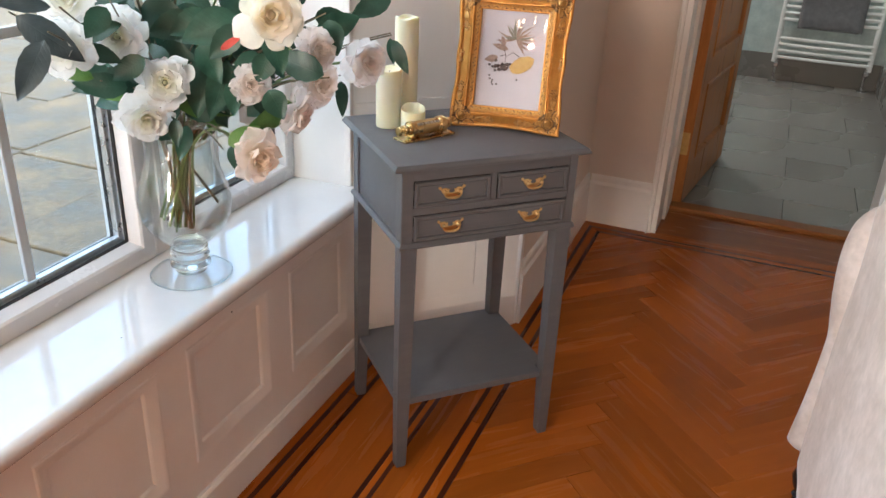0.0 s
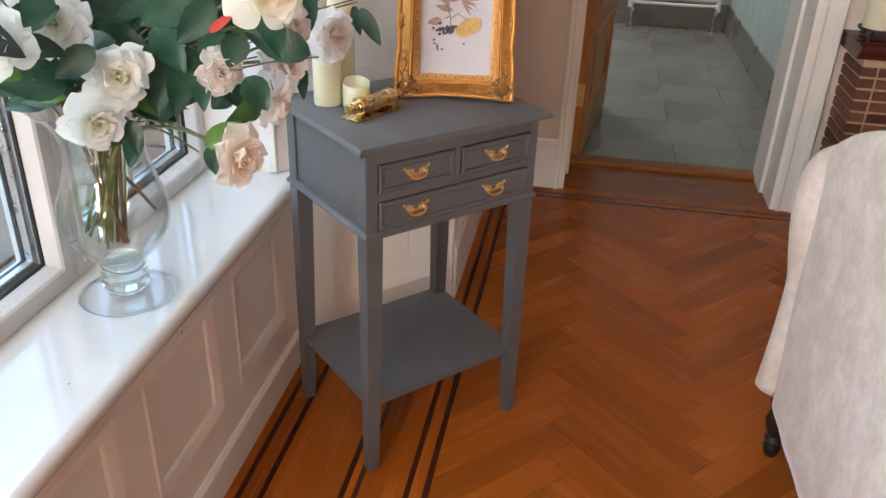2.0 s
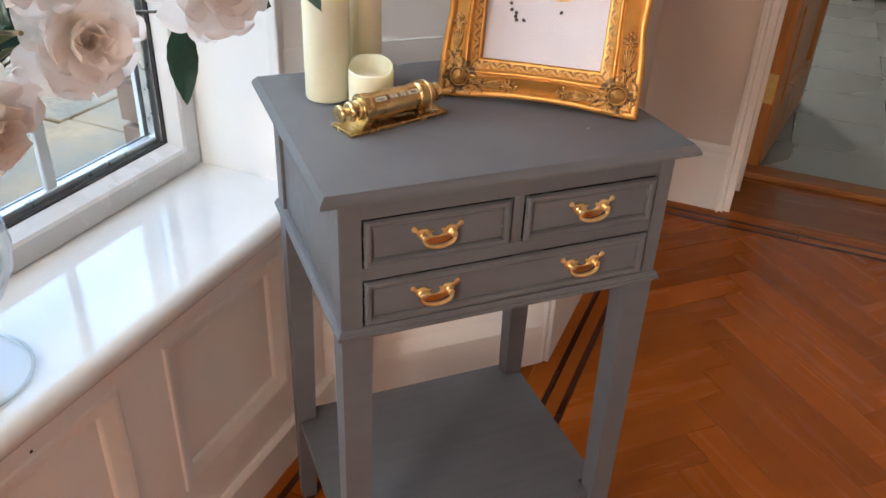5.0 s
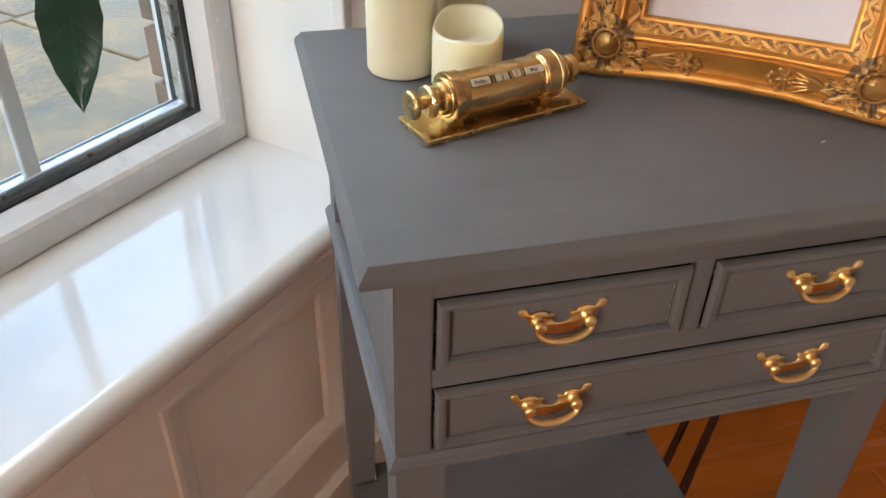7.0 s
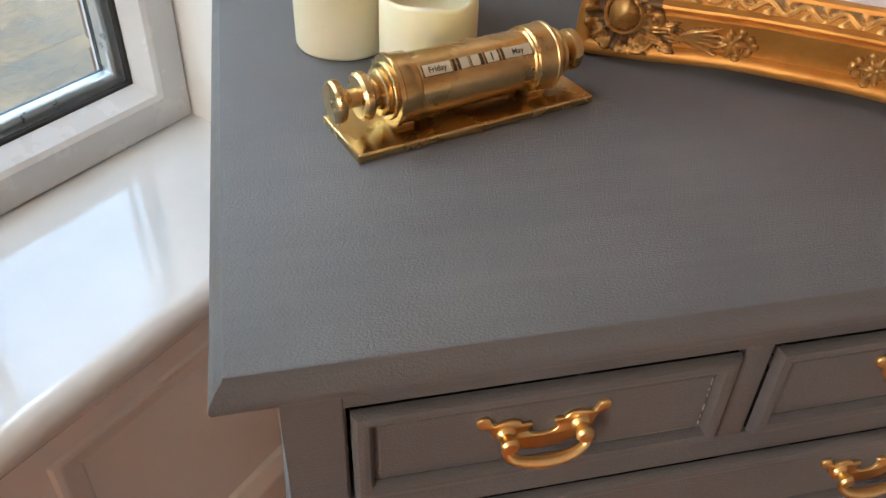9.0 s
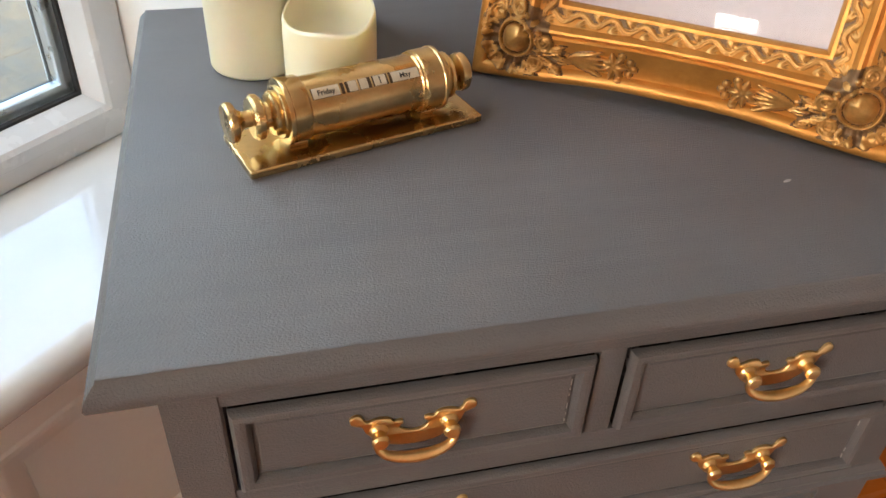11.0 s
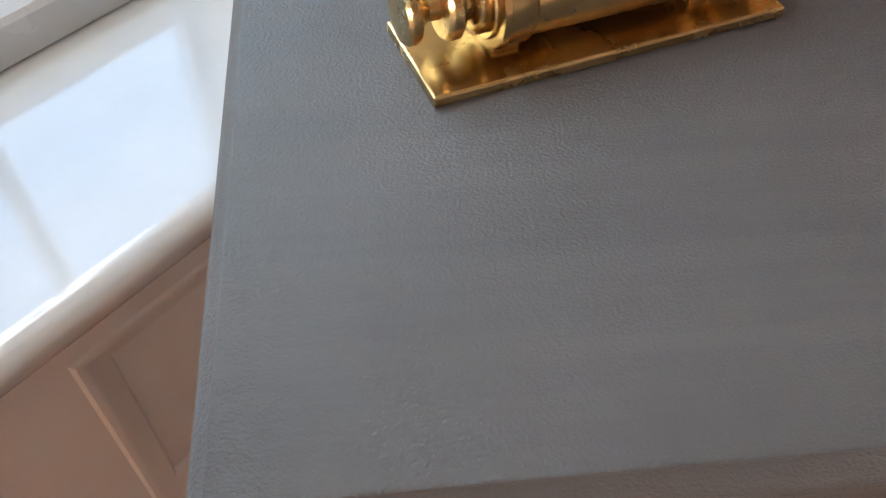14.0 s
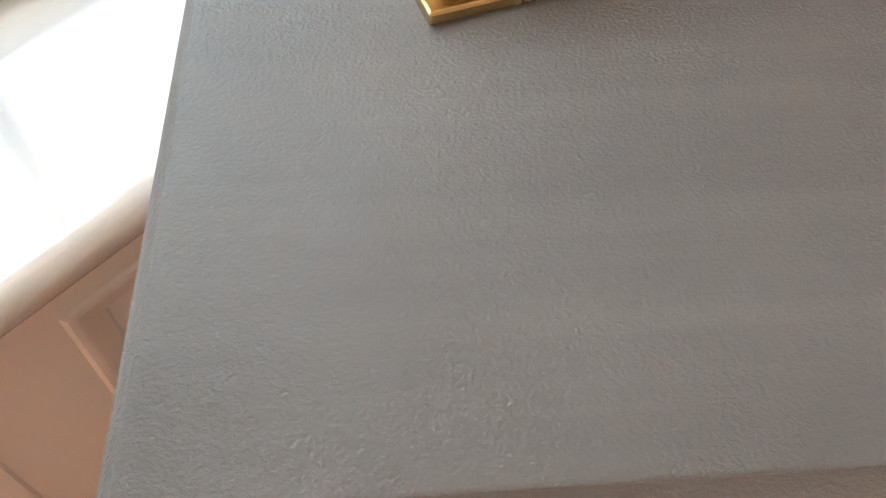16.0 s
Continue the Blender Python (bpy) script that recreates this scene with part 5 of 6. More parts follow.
def mantel_candle():
    m = ROOM @ pose(1.50, -1.226, 0.6485)
    root = thing("candle_holder", "dark iron candle stand with curled feet on the mantel shelf", "candle holder", m)
    bm = bmesh.new()
    lathe(bm, [(0.0, 0.030), (0.058, 0.030), (0.062, 0.034), (0.062, 0.038), (0.056, 0.036), (0.0, 0.036)], 28)
    part("dish", bm, IRON, root, "", 40)
    for k in range(3):
        a = 2 * math.pi * k / 3 + 2.5
        c, s = math.cos(a), math.sin(a)
        bm = bmesh.new()
        tube(bm, [((0.030 + r) * c, (0.030 + r) * s, z) for r, z in ((0.0, 0.031), (0.014, 0.024), (0.024, 0.010), (0.034, 0.004), (0.042, 0.008), (0.040, 0.014))], 0.004, 8)
        part("foot", bm, IRON, root, "", True)
    bm = bmesh.new()
    lathe(bm, [(0.0, 0.0), (0.049, 0.0), (0.050, 0.002), (0.050, 0.148), (0.047, 0.150), (0.02, 0.146), (0.0, 0.146)], 36)
    ob = part("candle", bm, WAX, None, "", 40, m @ pose(0, 0, 0.0365))
    tagged(ob, "thick ivory pillar candle on an iron stand", "candle")
    bm = bmesh.new()
    tube(bm, [(0, 0, 0.145), (0.001, 0, 0.152), (0.003, 0, 0.157)], 0.001, 6)
    part("wick", bm, BLACK_WOOD_AND_SHADE, ob)


mantel_candle()


# ---- cream armchair ----
def armchair():
    root = thing("armchair", "cream crushed velvet armchair with rolled edges and black turned legs", "armchair", ROOM @ pose(0.0, 0.0, 0.0))
    U0, U1, W0, W1 = -0.62, 0.300, -1.50, -0.815
    LEAN = 0.34

    def crown(u):
        d = max(0.0, U1 - u)
        return 0.590 + 0.165 * (1 - math.exp(-d / 0.16))

    def outline(n):
        """A rounded rectangle in plan, walked once round."""
        r = 0.06
        pts = []
        for cx, cy, a0 in ((U1 - r, W1 - r, 0), (U0 + r, W1 - r, 90), (U0 + r, W0 + r, 180), (U1 - r, W0 + r, 270)):
            for k in range(n):
                a = radians(a0 + 90 * k / (n - 1))
                pts.append((cx + r * math.cos(a), cy + r * math.sin(a)))
        out = []
        for i, p in enumerate(pts):
            q = pts[(i + 1) % len(pts)]
            k = max(1, int(math.hypot(q[0] - p[0], q[1] - p[1]) / 0.03))
            out += [(p[0] + (q[0] - p[0]) * j / k, p[1] + (q[1] - p[1]) * j / k) for j in range(k)]
        return out
    base = outline(7)
    n = len(base)
    cu, cw = (U0 + U1) / 2, (W0 + W1) / 2
    bm = bmesh.new()
    rings = []
    for lv in range(41):
        t = lv / 40
        ring = []
        for u, w in base:
            h = crown(u)
            body = min(1.0, t / 0.8)
            over = max(0.0, (t - 0.8) / 0.2)
            z = 0.140 + (h - 0.140) * body + 0.035 * math.sin(over * math.pi / 2)
            k = 1.0 - 0.16 * (1 - math.cos(over * math.pi / 2))
            belly = 0.012 * math.sin(math.pi * body) + 0.02 * max(0.0, body - 0.55) ** 2 / 0.2
            d = Vector((u - cu, w - cw)).normalized()
            fold = 0.006 * noise.noise(Vector((u * 6, w * 6, z * 3))) + 0.003 * noise.noise(Vector((u * 18, w * 18, z * 7)))
            x, y = cu + (u - cu) * k + d.x * (belly + fold), cw + (w - cw) * k + d.y * (belly + fold)
            ring.append(bm.verts.new((x + LEAN * (z - 0.14), y - 0.10 * (z - 0.14), z)))
        rings.append(ring)
    for a, b in zip(rings, rings[1:]):
        for i in range(n):
            bm.faces.new((a[i], a[(i + 1) % n], b[(i + 1) % n], b[i]))
    bm.faces.new(rings[0][::-1])
    bm.faces.new(rings[-1])
    part("upholstery", bm, VELVET, root, "", True)
    # rolled band standing out along the far edge, full at the foot and the head
    bm = bmesh.new()
    rows = []
    for i in range(33):
        t = i / 32
        z = 0.140 + 0.500 * t
        wide = 0.046 - 0.010 * math.sin(math.pi * min(1, t * 1.25)) + 0.014 * math.sin(math.pi * max(0.0, t - 0.45) / 0.55)
        shrink = math.sqrt(max(0.03, 1 - (max(0.0, t - 0.86) / 0.14) ** 2)) if t > 0.86 else 1.0
        bu, bw = U1 + 0.020 + LEAN * (z - 0.14), W1 - 0.030 - 0.09 * (z - 0.14)
        rows.append([bm.verts.new((bu + wide * shrink * math.cos(a), bw + wide * 1.15 * shrink * math.sin(a), z)) for a in [2 * math.pi * k / 24 for k in range(24)]])
    for a, b in zip(rows, rows[1:]):
        for k in range(24):
            bm.faces.new((a[k], a[(k + 1) % 24], b[(k + 1) % 24], b[k]))
    bm.faces.new(rows[0][::-1])
    bm.faces.new(rows[-1])
    part("rolled_edge", bm, VELVET, root, "padded roll along the edge", True)
    for u, w in ((0.262, -0.842), (-0.56, -0.86), (0.20, -1.44), (-0.56, -1.44)):
        bm = bmesh.new()
        lathe(bm, [(0.0, 0.0), (0.012, 0.0), (0.016, 0.008), (0.019, 0.022), (0.014, 0.036), (0.020, 0.044), (0.014, 0.052), (0.023, 0.070), (0.028, 0.092), (0.022, 0.112), (0.017, 0.120), (0.026, 0.130), (0.026, 0.152), (0.0, 0.152)], 20)
        part("leg", bm, BLACK_WOOD_AND_SHADE, root, "black turned wooden leg", 50, pose(u, w, 0))
    return root


armchair()


# ---- the chandelier behind, which the picture's glass mirrors ----
def chandelier():
    root = thing("chandelier", "small lit brass chandelier with candle bulbs under the ceiling", "chandelier", ROOM @ pose(-3.85, -0.24, 1.93))
    bm = bmesh.new()
    tube(bm, [(0, 0, 0.0), (0, 0, CEIL - 1.93)], 0.008, 8)
    lathe(bm, [(0.0, -0.06), (0.02, -0.05), (0.035, -0.01), (0.02, 0.03), (0.012, 0.08), (0.0, 0.09)], 16)
    part("column", bm, BRASS, root, "", 40)
    for k in range(8):
        a = 2 * math.pi * k / 8
        c, s = math.cos(a), math.sin(a)
        bm = bmesh.new()
        tube(bm, [(r * c, r * s, z) for r, z in ((0.02, 0.0), (0.05, -0.05), (0.09, -0.05), (0.115, -0.01), (0.115, 0.03))], 0.006, 8)
        part("arm", bm, BRASS, root, "", 40)
        bm = bmesh.new()
        lathe(bm, [(0.0, 0.03), (0.006, 0.033), (0.009, 0.05), (0.007, 0.068), (0.0, 0.085)], 12, pose(0.115 * c, 0.115 * s, 0))
        part("bulb", bm, BULB, root, "glowing candle bulb", True)


BULB = nodes_of("lit_bulb")[0]
_b = BULB.node_tree.nodes["Principled BSDF"]
_b.inputs["Emission Color"].default_value = (1.0, 0.62, 0.32, 1)
_b.inputs["Emission Strength"].default_value = 9.0
chandelier()


# ---- glass vase and artificial flowers ----
VX, VY, VZ = -0.367, 0.143, 0.4905


def vase():
    root = thing("vase", "clear glass footed vase with a ringed stem on the sill", "vase", pose(VX, VY, VZ))
    outer = [(0.0300, 0.0632), (0.0350, 0.067), (0.048, 0.078), (0.068, 0.098), (0.082, 0.125), (0.086, 0.150), (0.082, 0.178), (0.071, 0.208), (0.062, 0.238), (0.060, 0.262), (0.066, 0.288), (0.080, 0.310), (0.098, 0.328), (0.1005, 0.3305)]
    inner = [(0.0985, 0.3315), (0.095, 0.3285), (0.0775, 0.311), (0.0635, 0.288), (0.0575, 0.262), (0.0595, 0.238), (0.0685, 0.208), (0.0795, 0.178), (0.0833, 0.150), (0.0793, 0.125), (0.0655, 0.1005), (0.045, 0.081), (0.0325, 0.0705)]
    bm = bmesh.new()
    lathe(bm, outer + inner, 64)
    part("bowl", bm, VASE_GLASS, root, "", True)
    # thick solid rings over a short neck
    bm = bmesh.new()
    prof = [(0.0, 0.0085), (0.0285, 0.0085), (0.0290, 0.0110), (0.0300, 0.0150)]
    for zc, r in ((0.0245, 0.0378), (0.0410, 0.0372), (0.0560, 0.0352)):
        for k in range(9):
            t = -1.25 + 2.5 * k / 8
            prof.append((r - 0.0075 + 0.0075 * math.cos(t), zc + 0.0076 * math.sin(t)))
    prof += [(0.0325, 0.0660), (0.0300, 0.0690), (0.0, 0.0680)]
    lathe(bm, prof, 48)
    part("stem", bm, STEM_GLASS, root, "ringed glass stem", True)
    bm = bmesh.new()
    lathe(bm, [(0.0, 0.0), (0.0715, 0.0), (0.0745, 0.0008), (0.0758, 0.0024), (0.0748, 0.0040), (0.0715, 0.0046), (0.055, 0.0050), (0.0380, 0.0062), (0.0285, 0.0083), (0.0, 0.0083)], 64)
    part("foot", bm, FOOT_GLASS, root, "wide flat glass foot", True)
    bm = bmesh.new()
    lathe(bm, [(0.0757 + 0.0021 * math.cos(a), 0.0024 + 0.0021 * math.sin(a)) for a in [2 * math.pi * k / 12 for k in range(13)]], 64)
    bmesh.ops.remove_doubles(bm, verts=bm.verts, dist=1e-6)
    part("rim", bm, STEM_GLASS, root, "rounded glass rim of the foot", True)


vase()


def foliage(name, dark, light, trans=0.25):
    m, nt, ln, b = nodes_of(name)
    vec = coords(nt, ln, 1)
    cloud = noise_node(nt, ln, vec, 40, 4)
    # midrib and slanting side veins, drawn along the leaf's own length
    tc = nt.new("ShaderNodeTexCoord")
    sep = nt.new("ShaderNodeSeparateXYZ")
    ln.new(tc.outputs["UV"], sep.inputs[0])

    def calc(op, a, b=None):
        n = nt.new("ShaderNodeMath")
        n.operation = op
        for sock, v in zip(n.inputs, (a, b)):
            if v is None:
                continue
            if isinstance(v, (int, float)):
                sock.default_value = v
            else:
                ln.new(v, sock)
        return n.outputs[0]
    across = calc("ABSOLUTE", sep.outputs["Y"])
    wave = calc("SINE", calc("MULTIPLY", calc("SUBTRACT", sep.outputs["X"], calc("MULTIPLY", across, 0.16)), 36.0))
    side = calc("POWER", calc("ABSOLUTE", wave), 0.35)
    rib = calc("MINIMUM", calc("MULTIPLY", across, 14.0), 1.0)
    veins = calc("MULTIPLY", side, rib)
    col = ramp(nt, ln, cloud, [(0.3, dark), (0.7, light)])
    col = mix(nt, ln, 1.0, col, ramp(nt, ln, veins, [(0.2, (1.12, 1.12, 1.1)), (0.7, (1, 1, 1))]), "MULTIPLY")
    oi = nt.new("ShaderNodeObjectInfo")
    mr = nt.new("ShaderNodeMapRange")
    mr.inputs["To Min"].default_value, mr.inputs["To Max"].default_value = 0.7, 1.3
    ln.new(oi.outputs["Random"], mr.inputs["Value"])
    hs = nt.new("ShaderNodeHueSaturation")
    ln.new(mr.outputs[0], hs.inputs["Value"])
    ln.new(col, hs.inputs["Color"])
    ln.new(hs.outputs[0], b.inputs["Base Color"])
    b.inputs["Roughness"].default_value = 0.38
    bump(nt, ln, b, veins, 0.25, 0.0006)
    tr = nt.new("ShaderNodeBsdfTranslucent")
    ln.new(hs.outputs[0], tr.inputs["Color"])
    mx = nt.new("ShaderNodeMixShader")
    mx.inputs[0].default_value = trans
    ln.new(b.outputs[0], mx.inputs[1])
    ln.new(tr.outputs[0], mx.inputs[2])
    ln.new(mx.outputs[0], nt["Material Output"].inputs[0])
    return m


LEAF = foliage("dark_green_silk_leaf", (0.011, 0.052, 0.033), (0.030, 0.092, 0.062), 0.30)
LEAF_LIGHT = foliage("fresh_green_silk_leaf", (0.05, 0.14, 0.03), (0.12, 0.24, 0.06), 0.35)
LEAF_BLUE = foliage("blue_grey_silk_leaf", (0.018, 0.034, 0.040), (0.040, 0.062, 0.070), 0.12)
STEM = foliage("green_stem", (0.06, 0.115, 0.03), (0.13, 0.185, 0.06), 0.0)
STEM_BROWN = foliage("brown_stem", (0.07, 0.055, 0.03), (0.12, 0.10, 0.055), 0.0)
RED_BUD = foliage("red_sepal", (0.35, 0.035, 0.03), (0.5, 0.09, 0.07), 0.2)


def petals(name, heart, light):
    """Silk petals: tinted at the heart, paler to the rim, thin enough to let light through."""
    m, nt, ln, b = nodes_of(name)
    tc = nt.new("ShaderNodeTexCoord")
    dist = nt.new("ShaderNodeVectorMath")
    dist.operation = "LENGTH"
    ln.new(tc.outputs["Object"], dist.inputs[0])
    mr = nt.new("ShaderNodeMapRange")
    mr.inputs["From Min"].default_value, mr.inputs["From Max"].default_value = 0.004, 0.026
    ln.new(dist.outputs["Value"], mr.inputs["Value"])
    col = mix(nt, ln, mr.outputs[0], heart, light)
    weave = noise_node(nt, ln, coords(nt, ln, 1), 90, 4)
    col = mix(nt, ln, 1.0, col, ramp(nt, ln, weave, [(0.3, (0.93, 0.92, 0.9)), (0.7, (1, 1, 1))]), "MULTIPLY")
    ln.new(col, b.inputs["Base Color"])
    b.inputs["Roughness"].default_value = 0.75
    bump(nt, ln, b, weave, 0.15, 0.001)
    tr = nt.new("ShaderNodeBsdfTranslucent")
    ln.new(col, tr.inputs["Color"])
    mx = nt.new("ShaderNodeMixShader")
    mx.inputs[0].default_value = 0.58
    ln.new(b.outputs[0], mx.inputs[1])
    ln.new(tr.outputs[0], mx.inputs[2])
    ln.new(mx.outputs[0], nt["Material Output"].inputs[0])
    return m


PETAL_WHITE = petals("white_silk_petal", (0.88, 0.88, 0.74), (0.88, 0.91, 0.92))
PETAL_BLUSH = petals("blush_silk_petal", (0.93, 0.86, 0.80), (0.94, 0.905, 0.90))
PETAL_PEACH = petals("peach_silk_petal", (0.92, 0.81, 0.66), (0.94, 0.87, 0.825))
PETAL_CREAM = petals("cream_silk_petal", (0.90, 0.78, 0.52), (0.92, 0.88, 0.78))


def leaf_mesh(bm, length, wide, m, curl=0.3, fold=0.35, serrate=0.0, pointed=1.0):
    """An oval leaf along x, folded on its midrib, drooping to the tip."""
    rows = []
    N, K = 12, 2
    for i in range(N + 1):
        t = i / N
        w = wide * (math.sin(math.pi * t ** (0.75 if pointed <= 1 else 0.6)) ** (0.85 * pointed)) if 0 < t < 1 else 0.0
        w *= 1 + serrate * (0.5 if i % 2 else -0.5)
        z = -curl * length * t * t
        row = []
        for k in range(-K, K + 1):
            s = k / K
            row.append(bm.verts.new(m @ Vector((length * t, w * s, z + fold * w * abs(s) ** 1.3 + 0.02 * length * math.sin(6 * t + s * 2)))))
        rows.append(row)
    uv = bm.loops.layers.uv.verify()
    for i, (a, b) in enumerate(zip(rows, rows[1:])):
        for k in range(2 * K):
            f = bm.faces.new((a[k], a[k + 1], b[k + 1], b[k]))
            for loop, (ii, kk) in zip(f.loops, ((i, k), (i, k + 1), (i + 1, k + 1), (i + 1, k))):
                loop[uv].uv = (ii / N, kk / K - 1)


def facing(at, normal, along):
    """A frame at a place, z along normal, x as near `along` as may be."""
    z = Vector(normal).normalized()
    x = Vector(along)
    x = (x - z * x.dot(z)).normalized()
    y = z.cross(x)
    m = Matrix((x, y, z)).transposed().to_4x4()
    m.translation = Vector(at)
    return m


# rings of petals: reach, way up at the root and at the rim, how many, how far wrapped round the heart
GARDENIA = [(0.24, 88, 74, 3, 0.9), (0.42, 76, 40, 4, 0.65), (0.66, 58, 14, 5, 0.3), (0.86, 38, -4, 5, 0.12), (1.02, 20, -24, 6, 0.05)]
LOOSE = [(0.26, 90, 80, 3, 0.9), (0.42, 80, 58, 4, 0.75), (0.58, 68, 36, 5, 0.5), (0.76, 52, 14, 6, 0.25), (0.92, 34, -10, 6, 0.12), (1.04, 12, -40, 6, 0.05)]
ROSE = [(0.28, 96, 92, 3, 1.0), (0.42, 90, 84, 4, 0.95), (0.58, 84, 62, 5, 0.8), (0.74, 74, 34, 5, 0.55), (0.90, 58, 6, 6, 0.3), (1.0, 30, -30, 5, 0.15)]


def bloom_mesh(radius, seed, layers):
    """A silk rose or gardenia: rings of broad, notched petals with ruffled rims round a small heart."""
    rnd = random.Random(seed)
    tight = layers is ROSE
    radius *= 0.88 if tight else 0.86
    ruffle = 0.06 if tight else 0.085
    out = []
    for li, (reach, e0, e1, count, wrap) in enumerate(layers):
        off = rnd.uniform(0, 6.28)
        for p in range(count):
            a = off + 2 * math.pi * p / count + rnd.uniform(-0.25, 0.25)
            lo, hi = radians(e0 + rnd.uniform(-9, 9)), radians(e1 + rnd.uniform(-20, 20))
            L = radius * reach * rnd.uniform(0.84, 1.12)
            Wd = radius * (0.20 + (0.40 if tight else 0.36) * reach) * rnd.uniform(0.85, 1.15)
            f1, f2, f3 = (rnd.uniform(0, 6.28) for _ in range(3))
            notch = rnd.uniform(0.03, 0.15) * (0.3 if tight else 1.0)
            skew = rnd.uniform(-0.25, 0.25)
            cup = radius * 0.20 * (1 - wrap) * rnd.uniform(0.4, 1.3)
            N, K = 12, 7
            bm = bmesh.new()
            rows, x, z = [], radius * 0.04 * li, -radius * 0.05 * li
            for i in range(N + 1):
                t, step = 1 - (1 - i / N) ** 1.5, (1 - max(0, i / N)) ** 1.5 - (1 - min(1, (i + 1) / N)) ** 1.5
                ang = lo + (hi - lo) * t ** 1.2
                w = Wd * (0.26 + 0.74 * math.sin(math.pi / 2 * min(1.0, t / 0.66)))
                if t > 0.66:
                    w *= math.sqrt(max(0.05, 1 - ((t - 0.66) / 0.35) ** 2 * 0.95))
                row = []
                for k in range(-K, K + 1):
                    s = k / K
                    rim = max(t ** 3, abs(s) ** 3 * t)
                    wave = radius * ruffle * rim * (math.sin(3.0 * s + f1) + 0.35 * math.sin(5.5 * s + f2 + 2 * t) + 0.08 * math.sin(10 * s + f3))
                    dent = L * notch * math.exp(-((s - skew) / 0.32) ** 2) * t ** 5
                    px = x - dent * math.cos(ang) - cup * 0.8 * s * s * t * math.sin(lo) - radius * 0.05 * rim * math.sin(4 * s + f2)
                    py = w * s
                    pz = z - dent * math.sin(ang) + cup * s * s * math.cos(lo * 0.7) * min(1.0, t * 1.5) + wave
                    # inner petals wrap round the heart, outer ones lie open
                    rho = max(px, 0.15 * radius)
                    phi = max(-2.0, min(2.0, py / rho))
                    px, py = px + (rho * math.cos(phi) - px) * wrap, py + (rho * math.sin(phi) - py) * wrap
                    row.append(bm.verts.new((px * math.cos(a) - py * math.sin(a), px * math.sin(a) + py * math.cos(a), pz)))
                rows.append(row)
                x += L * step * math.cos(ang)
                z += L * step * math.sin(ang)
            for r0, r1 in zip(rows, rows[1:]):
                for k in range(2 * K):
                    bm.faces.new((r0[k], r0[k + 1], r1[k + 1], r1[k]))
            out.append(("petal", bm))
    bm = bmesh.new()
    q = radius * (1.0 if tight else 0.45)
    lathe(bm, [(0.0, -radius * 0.34), (q * 0.12, -radius * 0.3), (q * 0.18, -radius * 0.1), (q * 0.20, radius * 0.06), (q * 0.16, q * 0.25), (q * 0.09, q * 0.33), (0.0, q * 0.36)], 10)
    out.append(("heart", bm))
    return out


def stem_path(tip, back, seed):
    """From the vase's floor up through its neck and out to a flower's base."""
    rnd = random.Random(seed)
    a = rnd.uniform(0, 6.28)
    foot = Vector((VX - 0.045 * math.cos(a) * rnd.uniform(0.2, 0.9), VY - 0.045 * math.sin(a) * rnd.uniform(0.2, 0.9), VZ + 0.092))
    tip = Vector(tip)
    neck = Vector((VX, VY, VZ + 0.27)) + (tip - Vector((VX, VY, VZ + 0.27))).normalized() * 0.0
    d = Vector((tip.x - VX, tip.y - VY, 0))
    neck += d * min(0.045 / max(d.length, 1e-3), 0.3) + Vector((rnd.uniform(-0.01, 0.01), rnd.uniform(-0.01, 0.01), 0))
    end = tip - Vector(back) * 0.01
    mid = neck.lerp(end, 0.5) + Vector((0, 0.07, 0.045))      # arching through the back of the bunch
    pts = []
    for i in range(13):
        t = i / 12
        if t < 0.4:
            k = t / 0.4
            pts.append(foot.lerp(neck, k))
        else:
            k = (t - 0.4) / 0.6
            pts.append((1 - k) ** 2 * neck + 2 * k * (1 - k) * mid + k * k * end)
    return pts


VIEW = Vector((-0.25, -0.85, 0.12)).normalized()      # the side of the bunch that faces the room


def flower(name, at, normal, radius, petal, seed, label, leaves=3):
    root = thing(name, label, "artificial flower", Matrix.Translation(at), "artificial flowers in the vase")
    at = Vector(at)
    rnd = random.Random(seed)
    nrm = Vector(normal).normalized()
    m = facing((0, 0, 0), nrm, (rnd.uniform(-1, 1), rnd.uniform(-1, 1), 0.3))
    for piece, bm in bloom_mesh(radius, seed, GARDENIA if "gardenia" in name else ROSE if petal is PETAL_CREAM else LOOSE):
        bm.transform(m)
        part(piece, bm, petal, root, "", True)
    pts = stem_path(at - nrm * radius * 0.3, nrm, seed + 50)
    bm = bmesh.new()
    tube(bm, [p - at for p in pts[0 if seed % 4 == 0 else 5:]], 0.0024, 7)
    part("stem", bm, STEM if seed % 3 else STEM_BROWN, root)
    for k in range(5):
        bm = bmesh.new()
        a = 2 * math.pi * k / 5
        sep = m @ Matrix.Rotation(a, 4, "Z") @ pose(radius * 0.12, 0, -radius * 0.32, 0, 15, 0)
        leaf_mesh(bm, radius * 0.55, radius * 0.12, sep, 0.2, 0.2)
        part("sepal", bm, LEAF_LIGHT, root, "", True)
    for k in range(leaves):
        a = rnd.uniform(0, 6.28)
        side = m @ Vector((math.cos(a), math.sin(a), 0))
        p = -nrm * radius * 0.55 + side * radius * 0.35
        bm = bmesh.new()
        size = rnd.uniform(0.046, 0.064)
        leaf_mesh(bm, size, size * rnd.uniform(0.26, 0.33), facing(p, nrm + Vector((0, 0, 0.5)) + side * 0.2, side + Vector((0, 0, -0.15))), rnd.uniform(0.1, 0.4), 0.25, 0.05)
        part("leaf", bm, LEAF if rnd.random() < 0.85 else LEAF_LIGHT, root, "", True)
    return root


